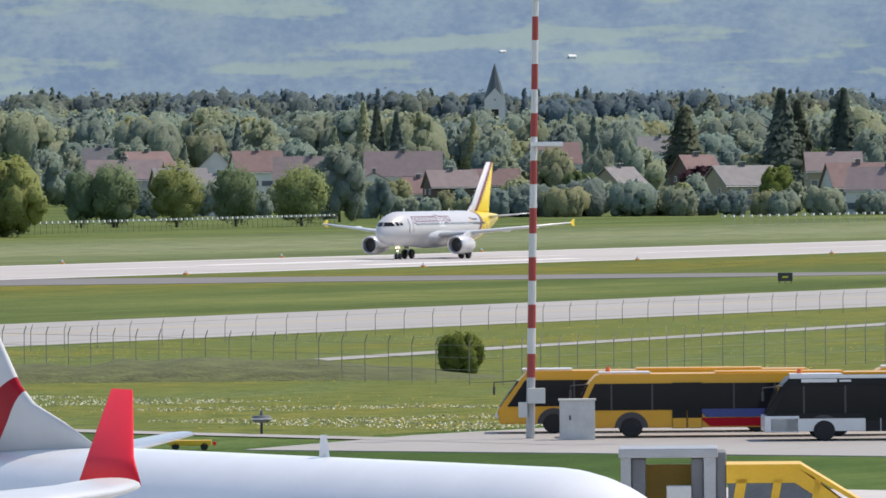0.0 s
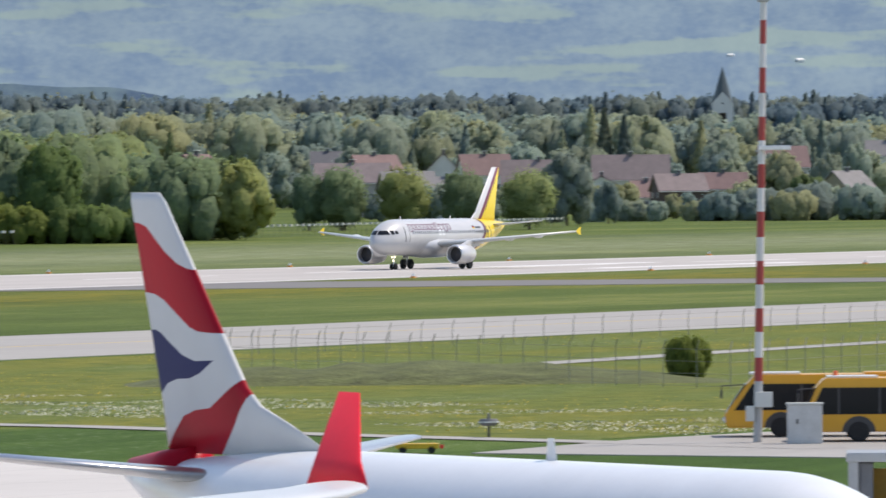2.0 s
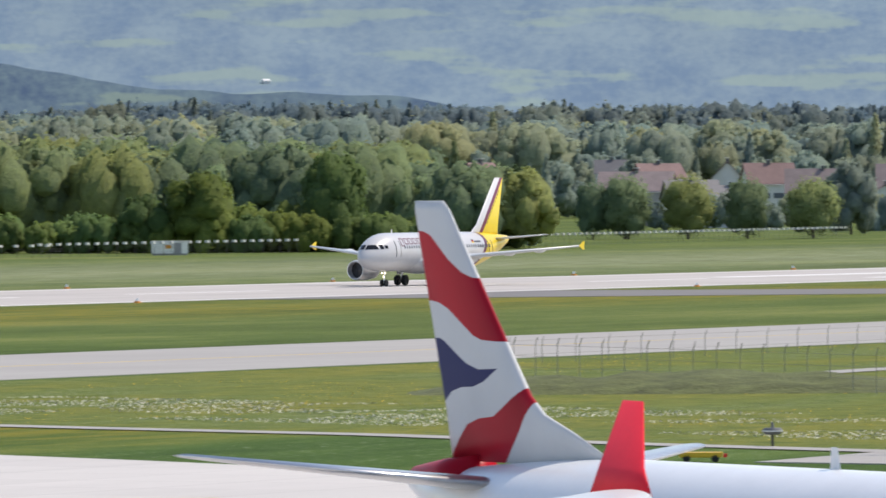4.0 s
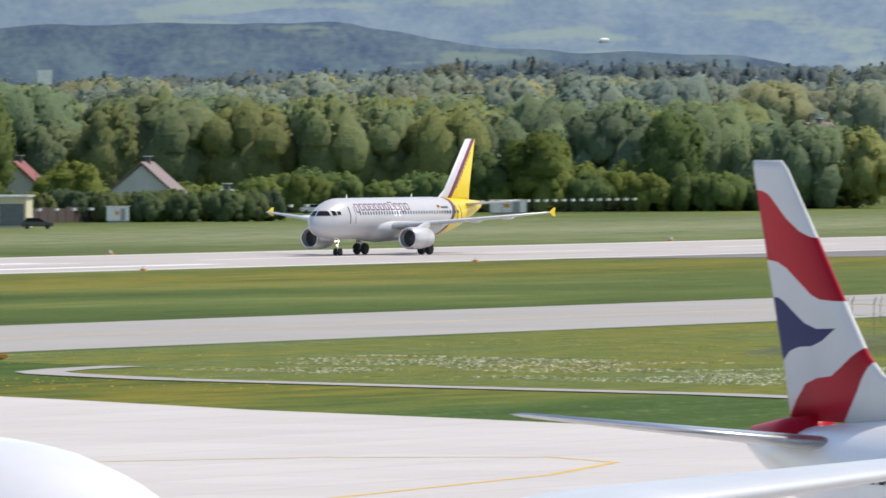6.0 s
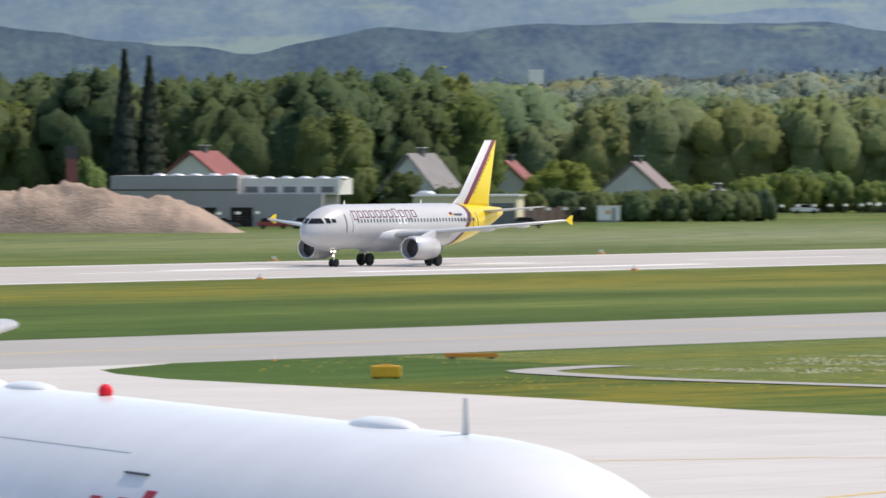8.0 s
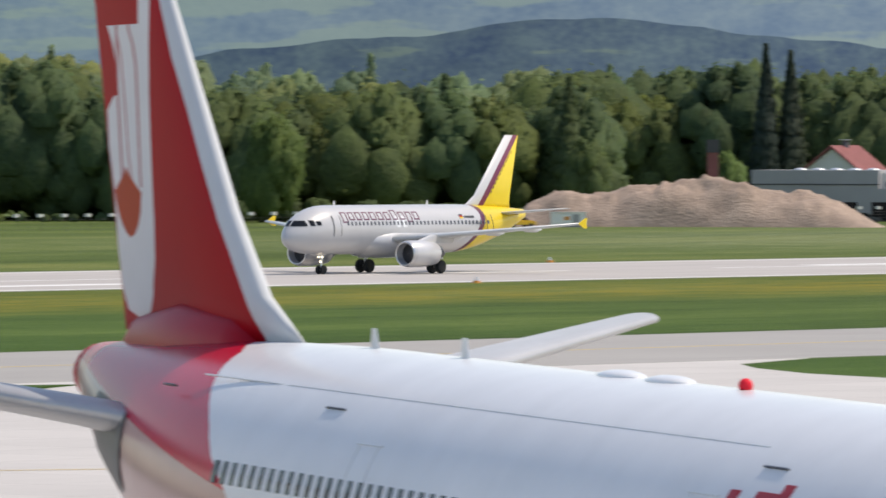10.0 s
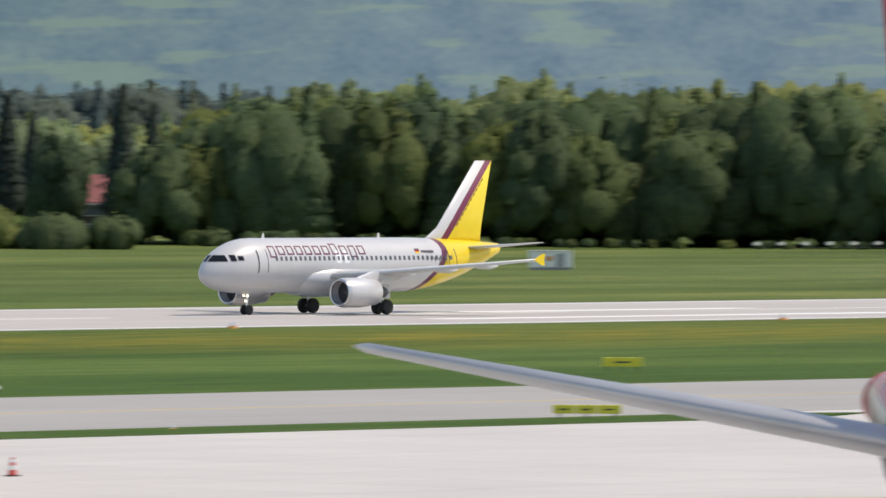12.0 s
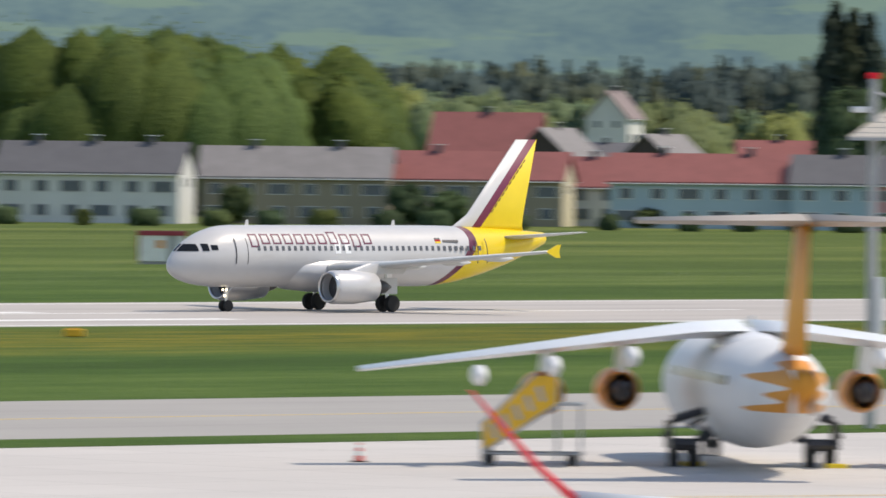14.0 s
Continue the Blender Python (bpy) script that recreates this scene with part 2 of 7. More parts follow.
def paving(name, colour, seam, stain=0.12, marks=0.0):
    """Concrete or asphalt: slabs with filled joints, stains and tyre marks along the traffic."""
    m, nt, sh = nodes_of(name)
    co = nt.nodes.new("ShaderNodeTexCoord").outputs["Object"]
    mp = nt.nodes.new("ShaderNodeMapping")
    mp.inputs["Scale"].default_value = (0.06, 1.0, 1.0)
    nt.links.new(co, mp.inputs[0])
    a, b, c = noise_of(nt, co, 0.05, 6.0), noise_of(nt, co, 1.6, 4.0), noise_of(nt, mp.outputs[0], 0.35, 4.0)
    k = maths(nt, "ADD", maths(nt, "MULTIPLY", a, 0.5), maths(nt, "ADD", maths(nt, "MULTIPLY", b, 0.2), maths(nt, "MULTIPLY", c, 0.3)))
    col = ramp_of(nt, k, [(0.33, tuple(x * (1 - stain) for x in colour)), (0.66, tuple(x * (1 + stain) for x in colour))])
    if seam:
        br = nt.nodes.new("ShaderNodeTexBrick")
        br.offset = 0.0
        for key, v in (("Scale", 1.0), ("Mortar Size", 0.06), ("Brick Width", seam), ("Row Height", seam)):
            br.inputs[key].default_value = v
        br.inputs["Color1"].default_value, br.inputs["Color2"].default_value, br.inputs["Mortar"].default_value = (1, 1, 1, 1), (0.93, 0.93, 0.93, 1), (0.72, 0.72, 0.72, 1)
        nt.links.new(co, br.inputs["Vector"])
        col = mixed(nt, 1.0, col, br.outputs["Color"], "MULTIPLY")
    if marks:
        dark = ramp_of(nt, c, [(0.5, (1.0,) * 3), (0.7, (1 - marks,) * 3)])
        col = mixed(nt, 1.0, col, dark, "MULTIPLY")
    nt.links.new(col, sh.inputs["Base Color"])
    sh.inputs["Roughness"].default_value = 0.85
    bumped(nt, sh, b, 0.3, 0.02)
    return m


def coords(nt):
    sep = nt.nodes.new("ShaderNodeSeparateXYZ")
    nt.links.new(nt.nodes.new("ShaderNodeTexCoord").outputs["Object"], sep.inputs[0])
    return sep.outputs


def painted(name, build, rough=0.42, coat=0.0, ior=1.18):
    m, nt, sh = nodes_of(name)
    col = build(nt, *coords(nt))
    co = nt.nodes.new("ShaderNodeTexCoord").outputs["Object"]
    dirt = ramp_of(nt, noise_of(nt, co, 0.7, 6.0), [(0.3, (0.93,) * 3), (0.7, (1.0,) * 3)])
    nt.links.new(mixed(nt, 1.0, col, dirt, "MULTIPLY"), sh.inputs["Base Color"])
    sh.inputs["Roughness"].default_value, sh.inputs["Coat Weight"].default_value = rough, coat
    sh.inputs["IOR"].default_value = ior
    return m


def both(nt, a, b):
    return maths(nt, "MULTIPLY", a, b)


def edge_of(nt, v, lo, hi, pairs, low, high):
    """The edge of a painted field: at v (between lo and hi) it lies where the pairs say, from low to high."""
    u = maths(nt, "DIVIDE", maths(nt, "SUBTRACT", v, lo), hi - lo)
    grey = ramp_of(nt, u, [((a - lo) / (hi - lo), ((b - low) / (high - low),) * 3) for a, b in pairs], "B_SPLINE" if len(pairs) > 9 else "LINEAR")
    return maths(nt, "MULTIPLY_ADD", grey, high - low, low)


def less(nt, a, b):
    return maths(nt, "LESS_THAN", a, b)


GRASS = meadow()
RUNWAY = paving("runway_concrete", (0.43, 0.40, 0.375), 0.0, 0.1, 0.25)
TAXIWAY = paving("taxiway_asphalt", (0.33, 0.315, 0.295), 0.0, 0.1, 0.12)
APRON = paving("apron_concrete", (0.515, 0.49, 0.465), 7.5, 0.08)
DARK_ASPHALT = paving("dark_asphalt", (0.16, 0.15, 0.145), 0.0)
LINE_WHITE = surface("line_white", (0.75, 0.75, 0.73), 0.7, vary=0.15)
LINE_YELLOW = surface("line_yellow", (0.62, 0.42, 0.06), 0.7, vary=0.2)
WHITE = surface("white_paint", (0.78, 0.79, 0.80), 0.32, scale=0.6, vary=0.05, coat=0.3)
SILVER = surface("silver_paint", (0.54, 0.54, 0.55), 0.36, 0.15, 0.5, 0.06, coat=0.3)
WING_GREY = surface("wing_grey", (0.58, 0.60, 0.61), 0.35, 0.1, 0.5, 0.08)
BARE_METAL = surface("bare_metal", (0.62, 0.62, 0.63), 0.28, 0.85, 1.0, 0.1)
DARK_METAL = surface("dark_metal", (0.06, 0.06, 0.065), 0.45, 0.4)
TYRE = surface("tyre_rubber", (0.018, 0.018, 0.019), 0.8)
GLASS_DARK = surface("dark_glass", (0.012, 0.014, 0.018), 0.1, vary=0.05, ior=1.3)
MAROON = surface("maroon_paint", (0.115, 0.012, 0.045), 0.4)
YELLOW = surface("yellow_paint", (0.78, 0.57, 0.012), 0.36, coat=0.2, vary=0.05)
RED = surface("red_paint", (0.40, 0.006, 0.018), 0.36, scale=0.7, vary=0.08, ior=1.2)
BRIGHT_RED = surface("bright_red_paint", (0.78, 0.03, 0.05), 0.4, vary=0.05, ior=1.15)
ORANGE = surface("orange_paint", (0.70, 0.27, 0.03), 0.4)
LAMP = surface("lit_lamp", (1.0, 0.85, 0.6), 0.3, glow=4.5, vary=0.02)

# ---------------------------------------------------------------- ground and paving
def sheet(points, z):
    bm = bmesh.new()
    bm.faces.new([bm.verts.new((x, y, z)) for x, y in points])
    return bm


structure("ground", sheet([(-7000, -7000), (7000, -7000), (7000, 7000), (-7000, 7000)], 0.0), GRASS, "flat airfield meadow of green grass with buttercups and daisies", "ground")
structure("runway", prism([(-900, 449), (2400, 449), (2400, 510), (-900, 510)], -0.3, 0.03), RUNWAY, "pale worn runway with dark tyre marks", "runway")
structure("taxiway", prism([(-900, 285), (1500, 285), (1500, 325), (-900, 325)], -0.3, 0.03), TAXIWAY, "grey taxiway parallel to the runway", "taxiway")
structure("taxiway_link", prism([(800, 449.2), (868, 449.2), (908, 372), (968, 325.2), (940, 325.2), (880, 366)], -0.3, 0.035), DARK_ASPHALT, "dark asphalt link between runway and taxiway", "taxiway")
structure("apron", prism([(-300, -250), (310, -250), (300, 60), (318, 150), (334, 177), (346, 198), (354, 214), (365, 231), (376, 250), (385, 266), (392, 274), (399, 280), (412, 284.6), (340, 284.6), (347, 281), (338, 277), (-300, 277)], -0.3, 0.036), APRON, "pale concrete apron with filled joints", "apron")
structure("verge", prism([(-300, 277.3), (335, 277.3), (346, 281), (338, 284.7), (-300, 284.7)], -0.25, 0.045), GRASS, "narrow strip of grass between apron and taxiway", "grass")
PATH = [(419, 261), (413, 260.6), (407.5, 259), (404.5, 256.5), (402, 253), (397, 245), (390, 226), (383.5, 207), (374, 189), (367, 173), (361, 160)]


def ribbon(points, width, z):
    bm = bmesh.new()
    rows = []
    for i, p in enumerate(points):
        a, b = Vector(points[max(i - 1, 0)]), Vector(points[min(i + 1, len(points) - 1)])
        side = (b - a).orthogonal().normalized() * width / 2
        rows.append((bm.verts.new((p[0] + side.x, p[1] + side.y, z)), bm.verts.new((p[0] - side.x, p[1] - side.y, z))))
    for (a, b), (c, d) in zip(rows, rows[1:]):
        bm.faces.new((a, b, d, c))
    return bm


structure("meadow", sheet(PATH[:-1] + [(372, 175.5), (388, 174), (412, 151), (421, 90), (1000, 90), (1000, 283), (431, 283)], 0.012), wild_meadow(), "unmown yellow-green meadow with buttercups and daisies", "meadow")
structure("service_path", ribbon(PATH, 2.6, 0.05), TAXIWAY, "narrow pale service path that bends through the grass", "path")
structure("bus_stand", prism([(352, 172), (372, 173.5), (386, 172), (410, 150), (420, 90), (345, 90), (350, 150)], -0.3, 0.04), TAXIWAY, "grey asphalt stand on which the buses are parked", "road")
structure("far_path", ribbon([(500, 244), (554, 249), (624, 254), (700, 262)], 3.0, 0.05), TAXIWAY, "pale path through the grass", "path")
structure("runway_edge_line", boxes((-900, 2400, 450.0, 451.0, 0.02, 0.036), (-900, 2400, 506.5, 507.5, 0.02, 0.036)), LINE_WHITE, "white painted lines along the runway edges", "marking")
marks = bmesh.new()
for x0 in (150, 330, 520, 700, 980):
    for k in (0, 1):
        box(marks, x0, x0 + 60, 462 + 20 * k, 465 + 20 * k, 0.02, 0.036)
for i in range(60):
    box(marks, -880 + 52 * i, -850 + 52 * i, 479.3, 480.2, 0.02, 0.0365)
structure("runway_marking", marks, LINE_WHITE, "white painted centre dashes and touchdown bars", "marking")
structure("taxiway_line", boxes((-900, 1500, 304.8, 305.1, 0.02, 0.036)), LINE_YELLOW, "yellow centre line of the taxiway", "marking")
structure("stand_line", ribbon([(210, 150), (262, 158), (290, 163), (302, 167), (306, 172), (302, 180), (285, 192), (262, 205)], 0.35, 0.044), LINE_YELLOW, "yellow lead-in line that curves over the apron", "marking")
structure("stand_line.001", ribbon([(205, 232), (228, 226), (250, 216), (275, 200)], 0.35, 0.045), LINE_YELLOW, "faded yellow lead-in line on the apron", "marking")


# ---------------------------------------------------------------- aircraft
def body_rings(length, radius, zc, nose, tail, drop, end, lift, n=40, tall=1.0):
    """Rings of a fuselage from the nose at x = 0 to the tail at x = -length."""
    xs = [nose * (i / 12) ** 1.7 for i in range(1, 13)] + [nose + (length - nose - tail) * i / 10 for i in range(1, 11)] + [length - tail + tail * i / 12 for i in range(1, 13)]
    rings = []
    for x in [0.02] + xs:
        if x < nose:
            u = 1 - x / nose
            r, c = radius * (1 - u ** 2.1) ** 0.62, zc - drop * u ** 1.8
        elif x > length - tail:
            u = (x - length + tail) / tail
            r = radius + (end - radius) * (u ** 1.75)
            c = zc + lift * (radius - r)
        else:
            r, c = radius, zc
        r = max(r, 0.05)
        rings.append([(-x, r * math.cos(2 * math.pi * i / n), c + tall * r * math.sin(2 * math.pi * i / n)) for i in range(n)])
    return rings


def wheel(parent, name, x, y, r, w, hub=True):
    tyre = part(name, lathe_x_y([(-w / 2, r * 0.7), (-w / 2, r * 0.92), (-w * 0.3, r), (w * 0.3, r), (w / 2, r * 0.92), (w / 2, r * 0.7)], (x, y, r)), TYRE, parent, smooth=False)
    if hub:
        part("hub", lathe_x_y([(-w * 0.47, r * 0.1), (-w * 0.5, r * 0.55), (w * 0.5, r * 0.55), (w * 0.47, r * 0.1)], (x, y, r)), BARE_METAL, tyre)
    return tyre


def lathe_x_y(profile, centre, n=20):
    """Turns (y, radius) round an axis along y."""
    cx, cy, cz = centre
    return skin([[(cx + r * math.cos(2 * math.pi * i / n), cy + s, cz + r * math.sin(2 * math.pi * i / n)) for i in range(n)] for s, r in profile])


def engine(parent, x, y, z, r, length, cowl, lip, name="engine"):
    """A turbofan: cowl, intake lip, fan, and core exhaust, with its pylon."""
    prof = [(0.0, r * 0.86), (0.06 * r, r * 0.93), (0.35 * r, r * 1.02), (length * 0.45, r * 1.03), (length * 0.78, r * 0.86), (length * 0.8, r * 0.78), (length * 0.5, r * 0.76), (0.4 * r, r * 0.82)]
    bm = bmesh.new()
    n = 28
    rows = [[bm.verts.new((x - s, y + q * math.cos(2 * math.pi * i / n), z + q * math.sin(2 * math.pi * i / n))) for i in range(n)] for s, q in prof]
    for a, b in zip(rows, rows[1:] + rows[:1]):
        for i in range(n):
            bm.faces.new((a[i], a[(i + 1) % n], b[(i + 1) % n], b[i]))
    e = part(name, bm, cowl, parent, smooth=True)
    part("intake_lip", lathe_ring(x + 0.02, y, z, r * 0.80, r * 0.95, 0.22 * r), lip, e, "polished metal intake lip", smooth=True)
    part("fan", lathe_x([(-0.5 * r, r * 0.02), (-0.62 * r, r * 0.25), (-0.8 * r, r * 0.81), (-0.86 * r, r * 0.81)], n, (x, y, z)), DARK_METAL, e, "dark fan behind the intake")
    part("exhaust_cone", lathe_x([(-length * 0.6, r * 0.6), (-length * 0.85, r * 0.5), (-length, r * 0.36), (-length * 1.12, r * 0.06)], n, (x, y, z)), DARK_METAL, e, "dark metal exhaust cone", smooth=True)
    return e


def lathe_ring(x, y, z, r0, r1, depth, n=28):
    prof = [(0.0, (r0 + r1) / 2), (depth * 0.3, r1), (depth, r1 * 1.02), (depth, r0 * 0.99), (depth * 0.3, r0)]
    bm = bmesh.new()
    rows = [[bm.verts.new((x - s, y + q * math.cos(2 * math.pi * i / n), z + q * math.sin(2 * math.pi * i / n))) for i in range(n)] for s, q in prof]
    for a, b in zip(rows, rows[1:] + rows[:1]):
        for i in range(n):
            bm.faces.new((a[i], a[(i + 1) % n], b[(i + 1) % n], b[i]))
    return bm


def on_body(rings_zc, r, angle, lift=0.012):
    return (r + lift) * math.cos(angle), rings_zc + (r + lift) * math.sin(angle)


def side_patch(x0, x1, a0, a1, r, zc, side, lift=0.015, n=6, tall=1.0):
    """A thin curved patch on the body's side between two stations and two angles (degrees above the middle)."""
    bm = bmesh.new()
    rows = []
    for x in (x0, x1):
        row = []
        for rr in (r + lift, r - 0.02):
            row.append([bm.verts.new((x, side * rr * math.cos(radians(a0 + (a1 - a0) * i / n)), zc + tall * rr * math.sin(radians(a0 + (a1 - a0) * i / n)))) for i in range(n + 1)])
        rows.append(row)
    (o0, i0), (o1, i1) = rows
    for i in range(n):
        bm.faces.new((o0[i], o0[i + 1], o1[i + 1], o1[i]))
        bm.faces.new((i0[i], i1[i], i1[i + 1], i0[i + 1]))
        bm.faces.new((o0[i], i0[i], i0[i + 1], o0[i + 1]))
        bm.faces.new((o1[i], o1[i + 1], i1[i + 1], i1[i]))
    bm.faces.new((o0[0], o1[0], i1[0], i0[0]))
    bm.faces.new((o0[n], i0[n], i1[n], o1[n]))
    return bm


CABIN_GLASS = surface("cabin_glass", (0.10, 0.105, 0.115), 0.2)


def moving_airliner():
    """The twin-jet that rolls along the runway."""
    t = thing("airliner", "silver airliner with a yellow tail, rolling along the runway", "airliner")
    R, ZC, L = 2.0, 3.72, 33.5
    def livery(nt, x, y, z):
        front = edge_of(nt, z, 1.5, 6.5, [(1.7, -22.6), (2.79, -23.75), (3.3, -24.3), (3.67, -24.7), (4.25, -25.15), (4.9, -25.35), (5.4, -25.3), (5.8, -25.1)], -28.0, -21.0)
        c = mixed(nt, less(nt, x, front), (0.53, 0.53, 0.54), (0.115, 0.012, 0.045))
        return mixed(nt, less(nt, x, maths(nt, "ADD", front, -0.72)), c, (0.78, 0.57, 0.012))

    skin_paint = painted("airliner_livery", livery, 0.36, 0.25, 1.45)
    b = part("fuselage", skin(body_rings(L, R, ZC, 5.2, 11.5, 0.72, 0.4, 0.74, tall=1.035)), skin_paint, t, "silver fuselage with a maroon band and a yellow tail", smooth=True)
    # cabin windows, doors, cockpit glass
    win = mesh_of("window", side_patch(-0.115, 0.115, 10.5, 19.5, R, ZC, 1, 0.018, 2, 1.035))
    for side in (1, -1):
        for i in range(38):
            x = -6.3 - 0.533 * i
            if 10.7 < -x < 11.0:
                continue
            part("window", win, CABIN_GLASS, b, m=Matrix.Translation((x, 0, 0)) @ Matrix.Diagonal((1, side, 1, 1)))
        for x0, x1, name in ((-4.35, -5.3, "door"), (-25.9, -26.7, "door")):
            if name == "door":
                for a, c in ((x0, x0 + 0.05), (x1, x1 - 0.05)):
                    part("door_seam", side_patch(a, c, -14, 36, R if x0 > -20 else R * 0.98, ZC, side, 0.012, 8, 1.035), DARK_METAL, b)
        for x0 in (-13.0, -13.9):
            part("exit_frame", side_patch(x0, x0 - 0.5, 5, 33, R, ZC, side, 0.012, 6, 1.035), WHITE, b, "outlined overwing exit")
    for x0, x1, z0, z1 in ((2.52, 2.98, 4.12, 4.46), (1.92, 2.36, 4.06, 4.54), (None, 1.68, 4.04, 4.52)):
        for side in (1, -1):
            part("cockpit_window", nose_pane(x0, x1, z0, z1, R, ZC, 5.2, 0.72, side), GLASS_DARK, b, "dark cockpit window pane")
    # brand on the side as plain strokes
    for k in range(11):
        x0 = -5.55 - 1.0 * k
        low, top = (17 if k in (0, 9) else 23), (46 if k not in (7,) else 52)
        for s in (0, 1):
            part("brand_stroke", side_patch(x0 - 0.1 - 0.62 * s, x0 - 0.22 - 0.62 * s, low, top, R, ZC, 1, 0.014, 5, 1.035), MAROON, b)
        for a in (low, top - 3.5):
            part("brand_stroke", side_patch(x0 - 0.1, x0 - 0.84, a, a + 3.2, R, ZC, 1, 0.0145, 2, 1.035), MAROON, b)
    for k, mat in enumerate((DARK_METAL, RED, YELLOW)):
        part("flag_stripe", side_patch(-22.1, -22.6, 33 - 4 * k, 36.5 - 4 * k, R, ZC, 1, 0.014, 2, 1.035), mat, b)
    part("registration_bar", side_patch(-22.8, -24.2, 27, 32, R, ZC, 1, 0.014, 2, 1.035), DARK_METAL, b, "dark unreadable registration")
    # wings
    for side in (1, -1):
        w = part("wing", foil([(-11.2, side * 0.3, 2.75, 7.2, 0.14), (-13.6, side * 6.2, 3.25, 4.1, 0.12), (-18.6, side * 16.6, 4.25, 1.55, 0.11)]), WING_GREY, t, "pale grey swept wing", smooth=True)
        part("wing_fence", plate_y([(-18.9, 4.25), (-19.9, 4.72), (-20.2, 4.72), (-20.05, 4.28), (-20.15, 3.85), (-19.8, 3.85)], side * 16.6 - 0.04, side * 16.6 + 0.04), YELLOW, w, "yellow wingtip fence")
        for yy, xx in ((5.2, -17.0), (8.6, -18.0), (11.8, -19.0)):
            part("flap_fairing", lathe_x([(1.7, 0.03), (0.9, 0.17), (-0.4, 0.19), (-1.3, 0.03)], 10, (xx, side * yy, 2.55 + 0.1 * yy), 1.3), WING_GREY, w, smooth=True)
        part("tailplane", foil([(-28.7, side * 0.4, 4.95, 3.4, 0.09), (-31.1, side * 6.1, 5.4, 1.1, 0.08)]), WING_GREY, t, "pale grey tailplane", smooth=True)
        e = engine(t, -9.1, side * 5.75, 1.72, 1.1, 5.0, SILVER, BARE_METAL)
        part("pylon", foil([(-10.0, side * 5.75, 2.6, 5.8, 0.06), (-12.6, side * 5.75, 3.3, 3.8, 0.06)], True), SILVER, e)
        g = part("main_gear", tubes([((-16.1, side * 3.8, 0.6), (-16.1, side * 3.6, 2.6), 0.13), ((-16.1, side * 3.35, 0.57), (-16.1, side * 4.25, 0.57), 0.09)]), BARE_METAL, t)
        for dy in (-0.46, 0.46):
            wheel(g, "wheel", -16.1, side * 3.8 + dy, 0.57, 0.42)
        part("gear_door", boxes((-16.8, -15.4, side * 3.95 - 0.03, side * 3.95 + 0.03, 1.2, 2.3)), SILVER, g)
    part("belly_fairing", lathe_x([(-8.3, 0.2), (-9.0, 1.2), (-10.4, 2.05), (-12.5, 2.3), (-17.0, 2.25), (-19.0, 1.4), (-20.6, 0.2)], 28, (0, 0, 2.72), 0.62), SILVER, t, smooth=True)
    g = part("nose_gear", tubes([((-5.07, 0, 0.38), (-5.2, 0, 2.3), 0.09), ((-5.07, -0.3, 0.38), (-5.07, 0.3, 0.38), 0.06), ((-5.1, 0, 1.2), (-6.2, 0, 2.1), 0.05)]), BARE_METAL, t)
    for dy in (-0.25, 0.25):
        wheel(g, "wheel", -5.07, dy, 0.38, 0.22)
    for dy, z in ((-0.18, 1.45), (0.18, 1.45), (0.0, 1.05)):
        lamp = bmesh.new()
        bmesh.ops.create_uvsphere(lamp, u_segments=10, v_segments=6, radius=0.075, matrix=Matrix.Translation((-4.95, dy, z)))
        part("landing_lamp", lamp, LAMP, g, "lit landing lamp")
    # fin, pattern along a slanting ruler
    fin_paint = banded("airliner_fin", (-0.1, 0, -0.0865, -2.073), [(0.0, (0.62, 0.62, 0.63)), (0.115, (0.16, 0.014, 0.05)), (0.195, (0.80, 0.60, 0.012))], coat=0.05)
    f = part("fin", foil([(-24.3, 0, 5.4, 7.4, 0.03), (-25.3, 0, 5.8, 6.3, 0.07), (-26.5, 0, 6.55, 5.2, 0.09), (-30.9, 0, 11.7, 1.95, 0.09)], True), fin_paint, t, "yellow fin with maroon and silver stripes", smooth=True)
    # brand on the fin as a slanting row of plain strokes
    for k in range(10):
        u = k / 9
        x, z = -28.4 - 3.0 * u, 6.7 + 3.4 * u
        part("brand_stroke", plate_y([(x - 0.05, z), (x - 0.24, z + 0.24), (x - 0.3, z + 0.2), (x - 0.11, z - 0.04)], 0.31 - 0.14 * u, 0.335 - 0.14 * u), MAROON, f)
    part("antenna", foil([(-6.6, 0, 5.7, 0.4, 0.1), (-6.75, 0, 6.15, 0.2, 0.1)], True, 4), SILVER, b)
    part("antenna", foil([(-19.6, 0, 5.7, 0.4, 0.1), (-19.75, 0, 6.15, 0.2, 0.1)], True, 4), SILVER, b)
    return t


